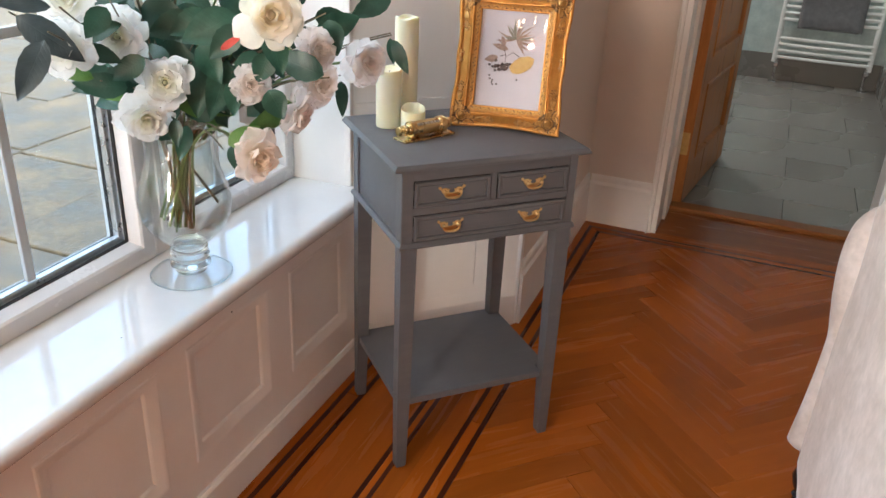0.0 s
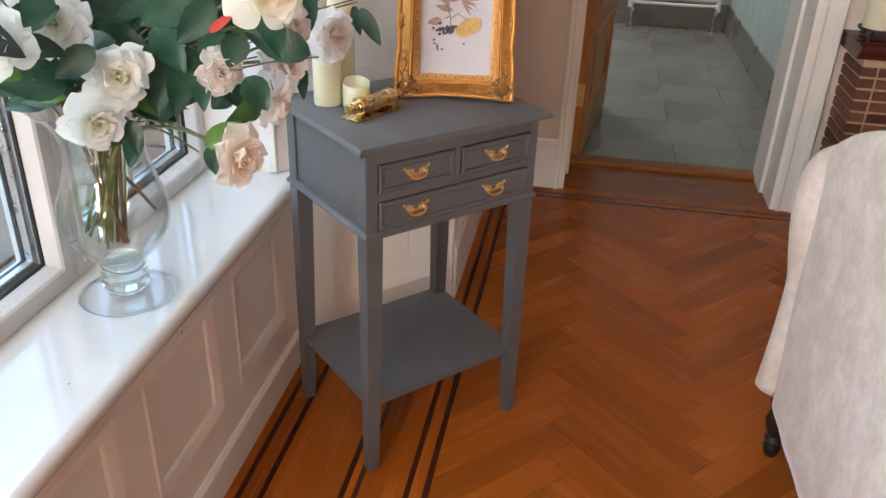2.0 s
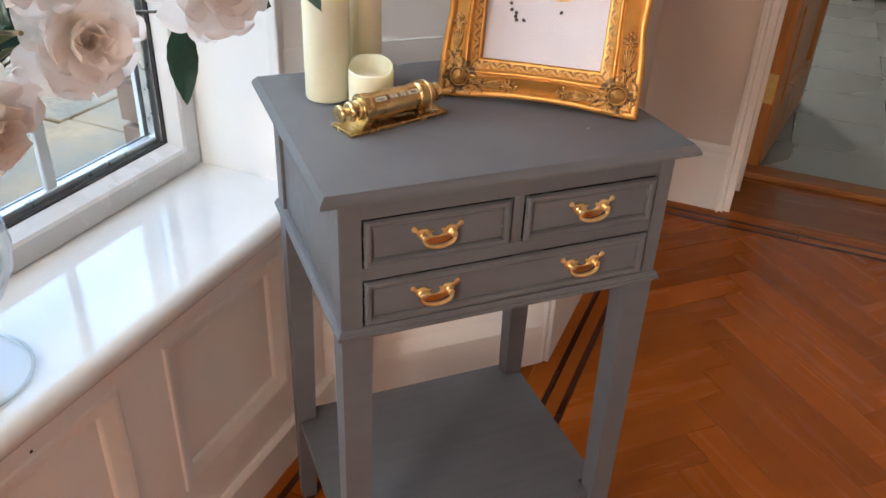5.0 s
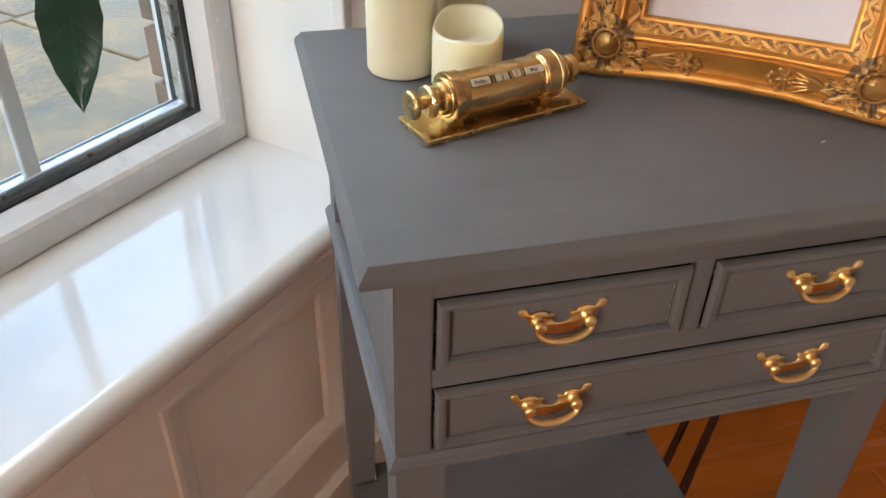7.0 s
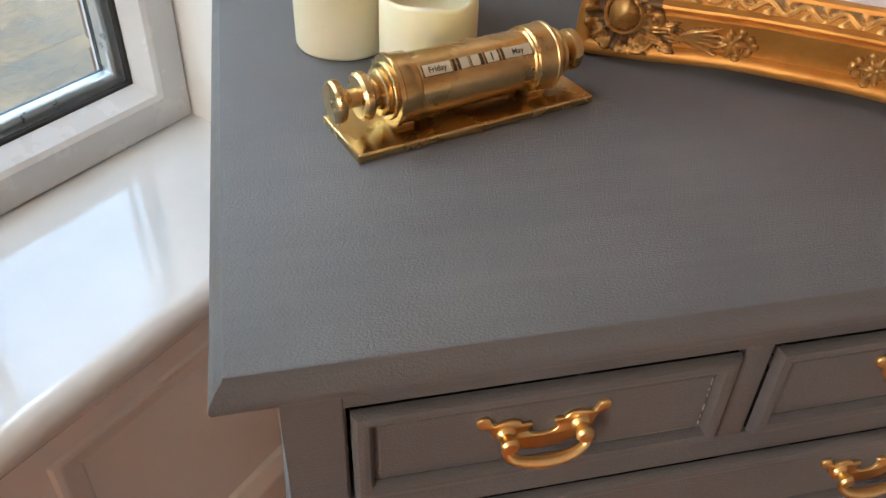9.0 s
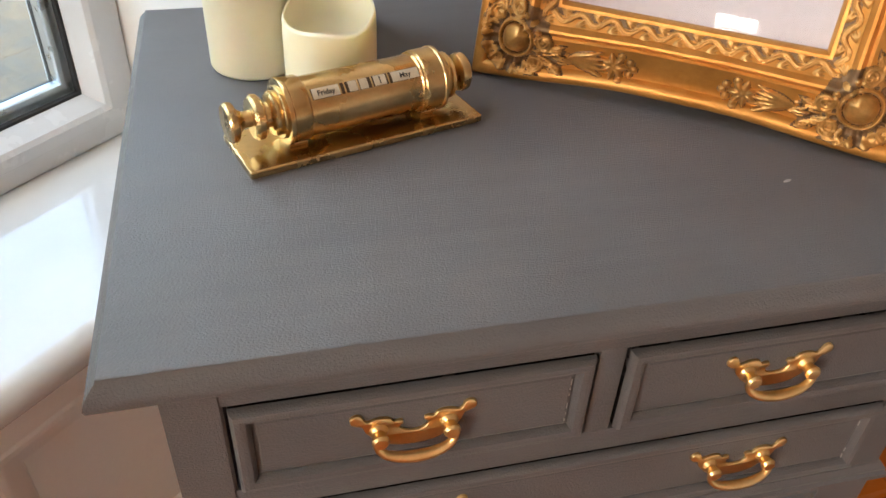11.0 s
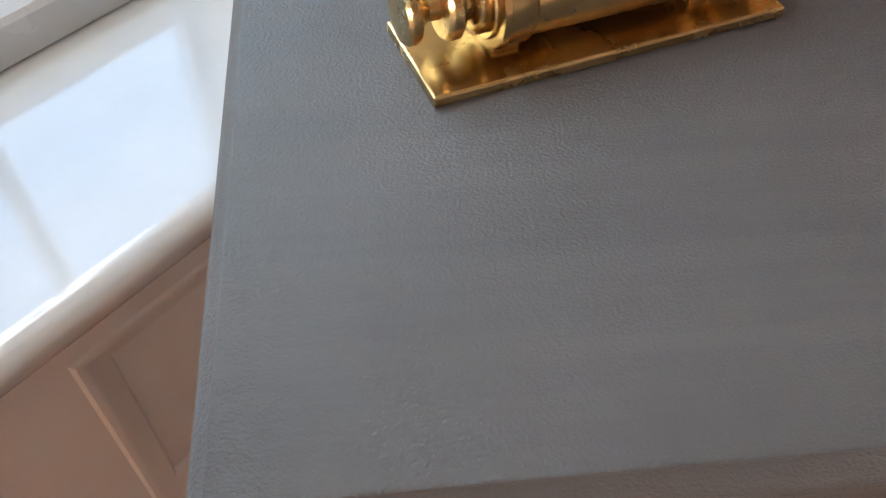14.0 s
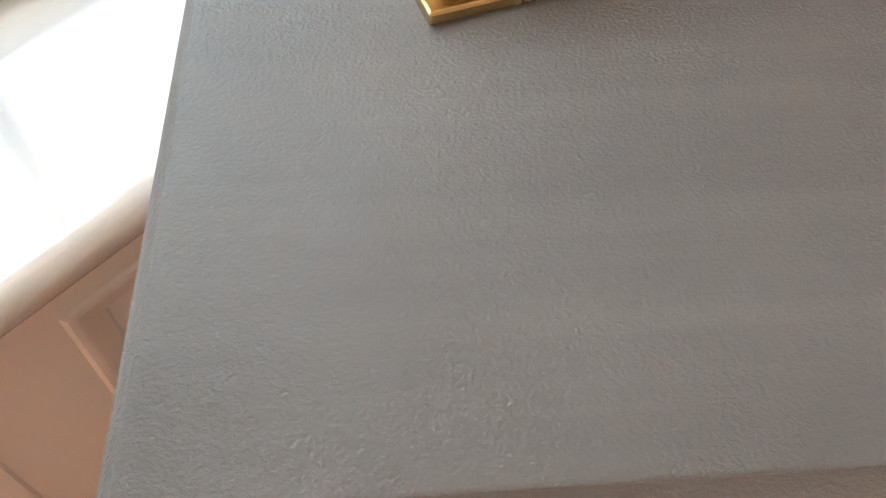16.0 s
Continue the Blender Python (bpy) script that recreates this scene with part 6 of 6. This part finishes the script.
# place, outward way, radius, colour, label
flower("artificial_rose", (-0.287, -0.320, 1.055), (0.05, -0.9, 0.25), 0.045, PETAL_CREAM, 3, "large cream silk rose in the vase", 3)
flower("artificial_gardenia", (-0.404, -0.172, 0.943), (-0.05, -1, 0.25), 0.041, PETAL_WHITE, 4, "open white silk gardenia in the vase", 2)
flower("artificial_gardenia", (-0.434, -0.168, 0.895), (0.1, -0.9, -0.35), 0.044, PETAL_WHITE, 5, "white silk gardenia low in the bunch", 1)
flower("artificial_rose", (-0.290, -0.180, 0.935), (0.1, -1, 0.2), 0.030, PETAL_BLUSH, 6, "small blush silk rose in the vase", 2)
flower("artificial_rose", (-0.085, -0.080, 0.936), (0.35, -0.9, 0.1), 0.040, PETAL_BLUSH, 7, "blush silk rose reaching over the table", 2)
flower("artificial_rose", (-0.296, -0.239, 0.848), (0.35, -0.9, -0.15), 0.038, PETAL_PEACH, 8, "drooping peach silk rose below the bunch", 0)
flower("artificial_rose", (-0.224, -0.195, 0.892), (0.7, -0.6, -0.3), 0.036, PETAL_BLUSH, 9, "blush silk rose low in the bunch", 1)
flower("artificial_rose", (-0.172, -0.105, 0.912), (0.3, -0.9, 0.0), 0.042, PETAL_BLUSH, 10, "blush silk rose at the side of the bunch", 0)
flower("artificial_rose", (-0.187, -0.160, 0.977), (0.3, -0.9, 0.2), 0.036, PETAL_BLUSH, 17, "blush silk rose among dark leaves", 1)
flower("artificial_gardenia", (-0.457, -0.150, 1.003), (-0.2, -1, 0.1), 0.046, PETAL_WHITE, 11, "open white silk gardenia in the vase", 2)
flower("artificial_gardenia", (-0.522, -0.205, 1.002), (-0.4, -1, 0.2), 0.040, PETAL_WHITE, 12, "open white silk gardenia at the side of the bunch", 2)
flower("artificial_gardenia", (-0.51, -0.12, 1.045), (-0.3, -0.8, 0.5), 0.046, PETAL_WHITE, 13, "white silk gardenia high in the bunch", 2)
flower("artificial_rose", (-0.20, -0.06, 1.07), (0.3, -0.7, 0.5), 0.046, PETAL_BLUSH, 14, "blush silk rose high in the bunch", 3)
flower("artificial_rose", (-0.37, -0.10, 1.12), (0.0, -0.6, 0.8), 0.048, PETAL_CREAM, 15, "cream silk rose at the top of the bunch", 3)
flower("artificial_rose", (-0.40, 0.12, 1.08), (-0.2, 0.6, 0.7), 0.046, PETAL_WHITE, 16, "white silk rose at the back of the bunch", 3)


def spray(seed, at, way, count, size, mat, label, droop=0.25, wide=0.30, pointed=1.0):
    """A stalk with leaves set alternately along its upper part."""
    rnd = random.Random(seed)
    root = thing("leaf_spray", label, "artificial foliage", Matrix.Translation(at), "artificial foliage in the vase")
    at, way = Vector(at), Vector(way).normalized()
    pts = stem_path(at, way, seed)
    bm = bmesh.new()
    tube(bm, [p - at for p in pts[5:]], 0.0019, 6)
    part("stem", bm, STEM_BROWN if seed % 2 else STEM, root)
    for k in range(count):
        f = 12 - k * 0.85
        i = max(5, int(f))
        p = pts[i].lerp(pts[min(12, i + 1)], f - int(f)) - at
        d = (pts[min(12, i + 1)] - pts[max(0, i - 1)]).normalized()
        side = d.cross(VIEW).normalized() * (1 if k % 2 else -1)
        out = (d * (0.9 if k == 0 else 0.35) + side * (0.1 if k == 0 else 0.9) + Vector((rnd.uniform(-0.3, 0.3), rnd.uniform(-0.3, 0.3), rnd.uniform(-0.2, 0.2)))).normalized()
        L = size * rnd.uniform(0.85, 1.15)
        bm = bmesh.new()
        nrm = VIEW + Vector((rnd.uniform(-0.5, 0.5), rnd.uniform(-0.3, 0.3), rnd.uniform(0.1, 0.7)))
        leaf_mesh(bm, L, L * wide * rnd.uniform(0.9, 1.12), facing(p, nrm, out), rnd.uniform(0.5, 1.5) * droop, 0.22, 0.05, pointed)
        part("leaf", bm, mat, root, "", True)
    return root


DARK = "dark green silk rose leaves on a wired stalk"
rnd = random.Random(77)
for k, (at, way) in enumerate([
        ((-0.355, -0.100, 0.930), (0, -0.8, 0)), ((-0.345, -0.130, 0.985), (0, -0.8, 0.2)),
        ((-0.330, -0.140, 1.030), (0.2, -0.8, 0.3)), ((-0.375, -0.120, 1.050), (-0.1, -0.8, 0.3)), ((-0.455, -0.100, 0.935), (-0.5, -0.7, -0.2)), ((-0.490, -0.080, 0.930), (-0.7, -0.5, -0.2)),
        ((-0.395, -0.060, 0.905), (-0.1, -0.8, -0.4)), ((-0.340, -0.060, 0.900), (0.1, -0.7, -0.4)), ((-0.240, -0.100, 1.010), (0.4, -0.6, 0.3)),
        ((-0.160, -0.080, 1.010), (0.6, -0.5, 0.3)), ((-0.300, -0.120, 1.080), (0.2, -0.6, 0.6)), ((-0.430, -0.140, 1.060), (-0.3, -0.6, 0.5)),
        ((-0.255, -0.170, 1.030), (0.4, -0.8, 0.2)), ((-0.210, -0.120, 1.030), (0.5, -0.7, 0.3)), ((-0.345, 0.03, 1.02), (0, -0.2, 0.9)), ((-0.45, 0.02, 1.0), (-0.6, 0, 0.6)),
        ((-0.27, 0.05, 1.0), (0.6, 0, 0.6)), ((-0.36, 0.20, 0.98), (0, 0.7, 0.6)), ((-0.385, -0.10, 0.96), (0, -0.8, 0))]):
    spray(100 + k, at, way, 6, rnd.uniform(0.054, 0.074), LEAF, DARK)


def single_leaf(seed, base, tip, normal, wide, mat, label):
    """One leaf on its own wired stalk."""
    base, tip = Vector(base), Vector(tip)
    root = thing("leaf_spray", label, "artificial foliage", Matrix.Translation(base), "artificial foliage in the vase")
    bm = bmesh.new()
    tube(bm, [p - base for p in stem_path(base, (tip - base).normalized(), seed)[5:]], 0.0012, 6)
    part("stem", bm, STEM_BROWN, root)
    bm = bmesh.new()
    leaf_mesh(bm, (tip - base).length, wide, facing((0, 0, 0), normal, tip - base), 0.06, 0.18, 0.05)
    part("leaf", bm, mat, root, "", True)


single_leaf(420, (-0.467, -0.210, 1.051), (-0.492, -0.198, 1.013), (0.06, -1.08, 0.44), 0.0155, LEAF, "broad dark green oval silk leaf")
single_leaf(421, (-0.427, -0.190, 0.982), (-0.457, -0.163, 0.947), (-0.33, -0.80, 0.35), 0.0156, LEAF, "broad dark green oval silk leaf")
single_leaf(422, (-0.474, -0.113, 0.956), (-0.504, -0.115, 0.933), (-0.16, -0.97, 0.45), 0.0135, LEAF, "broad dark green oval silk leaf")
single_leaf(423, (-0.451, -0.134, 0.929), (-0.501, -0.083, 0.919), (-0.00, -1.07, 0.39), 0.0178, LEAF, "broad dark green oval silk leaf")
single_leaf(424, (-0.449, -0.113, 0.909), (-0.479, -0.069, 0.894), (-0.28, -0.97, 0.61), 0.0068, LEAF_LIGHT, "fresh green oval silk leaf")
single_leaf(425, (-0.399, -0.103, 0.983), (-0.356, -0.138, 0.964), (-0.40, -1.03, 0.57), 0.0128, LEAF, "broad dark green oval silk leaf")
single_leaf(426, (-0.350, -0.125, 1.020), (-0.397, -0.083, 0.986), (-0.20, -0.98, 0.43), 0.0208, LEAF, "broad dark green oval silk leaf")
single_leaf(427, (-0.307, -0.206, 1.037), (-0.370, -0.177, 0.994), (-0.23, -0.93, 0.43), 0.0242, LEAF, "broad dark green oval silk leaf")
single_leaf(428, (-0.305, -0.223, 1.026), (-0.352, -0.239, 0.990), (-0.29, -1.03, 0.27), 0.0175, LEAF, "broad dark green oval silk leaf")
single_leaf(429, (-0.351, -0.144, 0.988), (-0.339, -0.199, 0.960), (-0.27, -1.03, 0.55), 0.0178, LEAF, "broad dark green oval silk leaf")
single_leaf(430, (-0.354, -0.141, 0.965), (-0.366, -0.183, 0.895), (-0.14, -0.82, 0.38), 0.0208, LEAF, "broad dark green oval silk leaf")
single_leaf(431, (-0.315, -0.150, 0.962), (-0.347, -0.167, 0.884), (-0.10, -1.03, 0.52), 0.0199, LEAF, "broad dark green oval silk leaf")
single_leaf(432, (-0.311, -0.162, 0.940), (-0.312, -0.169, 0.886), (-0.20, -0.86, 0.60), 0.0132, LEAF, "broad dark green oval silk leaf")
single_leaf(433, (-0.331, -0.131, 0.884), (-0.378, -0.120, 0.883), (-0.27, -1.00, 0.40), 0.0141, LEAF, "broad dark green oval silk leaf")
single_leaf(434, (-0.270, -0.156, 0.974), (-0.308, -0.150, 0.942), (-0.33, -1.04, 0.55), 0.0145, LEAF, "broad dark green oval silk leaf")
single_leaf(435, (-0.262, -0.180, 0.978), (-0.282, -0.190, 0.941), (-0.25, -0.99, 0.35), 0.0171, LEAF, "broad dark green oval silk leaf")
single_leaf(436, (-0.198, -0.236, 0.957), (-0.239, -0.167, 0.966), (-0.50, -0.94, 0.43), 0.0201, LEAF, "broad dark green oval silk leaf")
single_leaf(437, (-0.272, -0.213, 0.935), (-0.256, -0.238, 0.900), (-0.18, -0.78, 0.38), 0.0176, LEAF, "broad dark green oval silk leaf")
single_leaf(438, (-0.264, -0.143, 0.899), (-0.287, -0.135, 0.875), (-0.50, -0.85, 0.63), 0.0153, LEAF, "broad dark green oval silk leaf")
single_leaf(439, (-0.163, -0.134, 1.014), (-0.154, -0.153, 0.964), (-0.28, -0.95, 0.24), 0.0184, LEAF, "broad dark green oval silk leaf")
single_leaf(440, (-0.255, -0.127, 0.979), (-0.226, -0.170, 0.972), (-0.42, -1.01, 0.40), 0.0127, LEAF_LIGHT, "fresh green oval silk leaf")
single_leaf(441, (-0.281, -0.229, 1.015), (-0.264, -0.238, 0.992), (-0.39, -0.93, 0.38), 0.0116, LEAF, "broad dark green oval silk leaf")
single_leaf(442, (-0.333, -0.227, 0.865), (-0.294, -0.243, 0.894), (-0.40, -1.01, 0.42), 0.0134, LEAF_LIGHT, "fresh green oval silk leaf")
single_leaf(443, (-0.327, -0.221, 0.862), (-0.323, -0.220, 0.828), (-0.28, -0.93, 0.64), 0.0089, LEAF, "broad dark green oval silk leaf")
single_leaf(444, (-0.371, -0.078, 0.852), (-0.389, -0.097, 0.803), (-0.12, -0.78, 0.39), 0.0132, LEAF, "broad dark green oval silk leaf")
single_leaf(445, (-0.395, -0.158, 0.888), (-0.388, -0.157, 0.846), (-0.40, -0.96, 0.54), 0.0102, LEAF, "broad dark green oval silk leaf")
single_leaf(446, (-0.037, -0.070, 0.967), (-0.035, -0.115, 0.926), (-0.55, -0.72, 0.25), 0.0114, LEAF, "broad dark green oval silk leaf")
single_leaf(447, (-0.033, -0.044, 0.965), (-0.046, -0.075, 0.936), (-0.61, -0.75, 0.26), 0.0083, LEAF, "broad dark green oval silk leaf")
single_leaf(448, (-0.032, -0.043, 1.033), (-0.102, -0.053, 1.006), (-0.20, -0.78, 0.37), 0.0191, LEAF, "broad dark green oval silk leaf")
single_leaf(449, (-0.172, -0.100, 0.988), (-0.100, -0.101, 1.011), (-0.01, -0.97, 0.27), 0.0208, LEAF, "broad dark green oval silk leaf")
single_leaf(450, (-0.569, -0.221, 1.045), (-0.506, -0.274, 1.009), (0.07, -0.99, 0.26), 0.0188, LEAF_BLUE, "dark blue-grey pointed silk leaf")
single_leaf(451, (-0.540, -0.270, 1.026), (-0.578, -0.267, 0.957), (0.08, -0.99, 0.28), 0.0166, LEAF_BLUE, "dark blue-grey pointed silk leaf")
single_leaf(452, (-0.528, -0.249, 1.059), (-0.592, -0.219, 1.055), (0.15, -0.92, 0.35), 0.0100, LEAF_BLUE, "dark blue-grey pointed silk leaf")
single_leaf(453, (-0.493, -0.132, 0.944), (-0.550, -0.092, 0.959), (-0.07, -1.05, 0.34), 0.0116, LEAF_LIGHT, "fresh green oval silk leaf")
single_leaf(403, (-0.107, -0.007, 0.888), (-0.111, -0.038, 0.836), (-0.06, -0.93, 0.36), 0.0115, LEAF, "dark green silk leaf hanging by the table")
spray(140, (-0.330, -0.060, 0.858), (0.3, -0.6, -0.5), 6, 0.040, LEAF_LIGHT, "fresh green narrow-leaved filler sprig", 0.3, 0.12, 1.3)
spray(141, (-0.325, -0.030, 0.835), (0.2, -0.6, -0.6), 6, 0.036, LEAF_LIGHT, "fresh green narrow-leaved filler sprig", 0.3, 0.12, 1.3)
# a red sepal that shows beside the cream rose
bm = bmesh.new()
leaf_mesh(bm, 0.040, 0.0045, facing((0, 0, 0), VIEW, (0.8, -0.1, 0.55)), 0.1, 0.2, 0.0, 1.2)
red = part("red_bud", bm, RED_BUD, None, "", True, pose(-0.347, -0.318, 1.016))
tagged(red, "slender red silk bud beside the cream rose", "artificial flower", "artificial flowers in the vase")
# bare stalks that stand in the vase: a green fan leaning to one side, brown ones upright
for k in range(11):
    rr = random.Random(300 + k)
    green = k < 7
    side = (-0.050 + 0.008 * k) if green else (0.004 + 0.006 * (k - 7)) if k < 10 else 0.062
    deep = rr.uniform(-0.02, 0.02)
    low = 0.098 + 0.3 * abs(side) if k < 10 else 0.150
    p = Vector((VX + 0.914 * side + 0.405 * deep, VY - 0.405 * side + 0.914 * deep, VZ + low))
    lean = rr.uniform(0.012, 0.034) if green else rr.uniform(-0.03, 0.03) if k < 10 else -0.025
    q = Vector((VX + 0.914 * lean + 0.3 * deep, VY - 0.405 * lean + 0.3 * deep, VZ + 0.29))
    e = q + (q - p) * 0.35
    bm = bmesh.new()
    tube(bm, [p - p, (p.lerp(q, 0.5) - p) + Vector((rr.uniform(-0.004, 0.004), 0, 0)), q - p, e - p], rr.uniform(0.0024, 0.0036), 7)
    ob = part("flower_stalk", bm, STEM if green else STEM_BROWN, None, "", True, Matrix.Translation(p))
    tagged(ob, "bare green plastic stalk standing in the vase" if green else "bare brown plastic stalk standing in the vase", "artificial stem", "bare stalks in the vase")


# ---- parquet, laid last ----
def clip_poly(poly, planes):
    for (a, b, c) in planes:                       # keeps a*u + b*w <= c
        out = []
        for i, p in enumerate(poly):
            q = poly[(i + 1) % len(poly)]
            dp, dq = a * p[0] + b * p[1] - c, a * q[0] + b * q[1] - c
            if dp <= 0:
                out.append(p)
            if (dp < 0) != (dq < 0):
                t = dp / (dp - dq)
                out.append((p[0] + (q[0] - p[0]) * t, p[1] + (q[1] - p[1]) * t))
        poly = out
        if len(poly) < 3:
            return []
    return poly


def block(poly, z1, gap=0.0006):
    """A floor block: outline drawn in a hair from the joint, edges eased."""
    cx, cy = sum(p[0] for p in poly) / len(poly), sum(p[1] for p in poly) / len(poly)
    bm = bmesh.new()

    def ring(k, z):
        out = []
        for x, y in poly:
            dx, dy = cx - x, cy - y
            L = math.hypot(dx, dy) or 1
            out.append(bm.verts.new((x + dx / L * k - cx, y + dy / L * k - cy, z)))
        return out
    r = [ring(gap, -0.013), ring(gap, z1 - 0.0007), ring(gap + 0.0009, z1)]
    n = len(poly)
    for a, b in zip(r, r[1:]):
        for i in range(n):
            bm.faces.new((a[i], a[(i + 1) % n], b[(i + 1) % n], b[i]))
    bm.faces.new(r[-1])
    return bm, cx, cy


BW, BN = 0.0720, 6
S2 = math.sqrt(0.5)
rnd = random.Random(21)
W_IN, U_IN = -0.1335, 1.5285
far_bm = bmesh.new()
near = 0
for i in range(-100, 60):
    for j in range(-110, 45):
        r = (i - j) % (2 * BN)
        if r == 0:
            x0, y0, x1, y1, turn = i, j, i + BN, j + 1, 0
        elif r == 2 * BN - 1:
            x0, y0, x1, y1, turn = i, j, i + 1, j + BN, 90
        else:
            continue
        x0, x1 = (x0 + 2) * BW + 0.003, (x1 + 2) * BW + 0.003
        y0, y1 = y0 * BW, y1 * BW
        poly = [((x + y) * S2, (y - x) * S2) for x, y in ((x0, y0), (x1, y0), (x1, y1), (x0, y1))]
        poly = clip_poly(poly, [(0, 1, W_IN), (1, 0, U_IN), (0, -1, 3.6), (-1, 0, 5.1)])
        if len(poly) < 3:
            continue
        cu, cw = sum(p[0] for p in poly) / len(poly), sum(p[1] for p in poly) / len(poly)
        # each block keeps its own frame, with the grain along its length
        back = Matrix.Rotation(radians(-45 + turn), 4, "Z")
        local = [tuple((back.inverted() @ Vector((p[0], p[1], 0))).xy) for p in poly]
        bm, cx, cy = block(local, rnd.uniform(-0.0002, 0.0002))
        m = back @ Matrix.Translation((cx, cy, 0))
        if -0.75 < cu < 1.6 and -1.75 < cw and near < 300:
            part("oak_block", bm, OAK_U, floor, "", False, m)
            near += 1
        else:
            bm.transform(m)
            me = bpy.data.meshes.new("tmp")
            bm.to_mesh(me)
            bm.free()
            far_bm.from_mesh(me)
            bpy.data.meshes.remove(me)
tagged(part("oak_block_field", far_bm, OAK_U, floor, "oak blocks in herringbone further off"), kind="stuff")


def strip_run(name, mat, u0, u1, w0, w1, piece, cut=None):
    """Boards laid end to end along u."""
    u = u0
    while u < u1 - 0.001:
        e = min(u1, u + piece * rnd.uniform(0.8, 1.2))
        poly = clip_poly([(u, w0), (e, w0), (e, w1), (u, w1)], cut or [])
        if len(poly) >= 3:
            bm, cx, cy = block(poly, rnd.uniform(-0.0002, 0.0002))
            part(name, bm, mat, floor, "", False, pose(cx, cy, 0))
        u = e


SLOPE = [(1, 1, DIAG - 0.001)]
CORNER = [(1, -1, U_IN - W_IN + 0.0005)]
# border along the window wall: pairs of dark inlay with oak between
BAY = [(0.2740, 0.2430, 0), (0.2430, 0.2310, 1), (0.2310, 0.1990, 0), (0.1990, 0.1870, 1), (0.1870, 0.1150, 0), (0.1150, 0.0430, 0), (0.0430, 0.0310, 1), (0.0310, 0.0170, 0), (0.0170, 0.0060, 1), (0.0060, -0.0390, 0)]
for hi, lo, dark in BAY:
    strip_run("inlay_strip" if dark else "border_board", WALNUT if dark else OAK_U, -5.1, 0.75, lo, hi, 1.1, SLOPE)
for hi, lo, dark in ((-0.0390, -0.0840, 0), (-0.0840, -0.0960, 1), (-0.0960, -0.1210, 0), (-0.1210, -0.1335, 1)):
    strip_run("inlay_strip" if dark else "border_board", WALNUT if dark else OAK_U, -5.1, 1.66, lo, hi, 1.1, CORNER)
for lo, hi, dark in ((U_IN, U_IN + 0.0125, 1), (U_IN + 0.0125, U_IN + 0.0375, 0), (U_IN + 0.0375, U_IN + 0.0495, 1), (U_IN + 0.0495, U_DOOR + 0.0, 0)):
    w = -3.6
    while w < -0.04:
        e = min(-0.04, w + rnd.uniform(0.7, 1.1))
        poly = clip_poly([(lo, w), (hi, w), (hi, e), (lo, e)], [(-1, 1, W_IN - U_IN)])
        if len(poly) >= 3:
            local = [(p[1], -p[0]) for p in poly]
            bm, cx, cy = block(local, rnd.uniform(-0.0002, 0.0002))
            part("inlay_strip" if dark else "border_board", bm, WALNUT if dark else OAK_U, floor, "", False, Matrix.Rotation(radians(90), 4, "Z") @ pose(cx, cy, 0))
        w = e
# boards in the doorway
for lo, hi in ((U_DOOR, U_DOOR + 0.256),):
    local = [(OPEN_R + 0.02, -lo), (OPEN_L - 0.02, -lo), (OPEN_L - 0.02, -hi), (OPEN_R + 0.02, -hi)]
    bm, cx, cy = block(local, 0.0)
    part("border_board", bm, OAK_DARK, floor, "", False, Matrix.Rotation(radians(90), 4, "Z") @ pose(cx, cy, 0))

# bathroom tiles, 0.6 by 0.3 in staggered rows
u, row = 1.925, 0
while u < B_END - 0.05:
    w = -0.765 - (0.29 if row % 2 else 0.0) - 0.6
    for k in range(4):
        a, b = max(w + 0.6 * k, B_RIGHT), min(w + 0.6 * (k + 1), B_LEFT)
        lo, hi = max(u, U_BATH + 0.012), min(u + 0.308, B_END - 0.013)
        if b - a > 0.03 and hi - lo > 0.02:
            bm, cx, cy = block([(lo, a), (hi, a), (hi, b), (lo, b)], 0.0, 0.0016)
            part("floor_tile", bm, TILE, bath_floor, "", False, pose(cx, cy, 0))
    u += 0.308
    row += 1
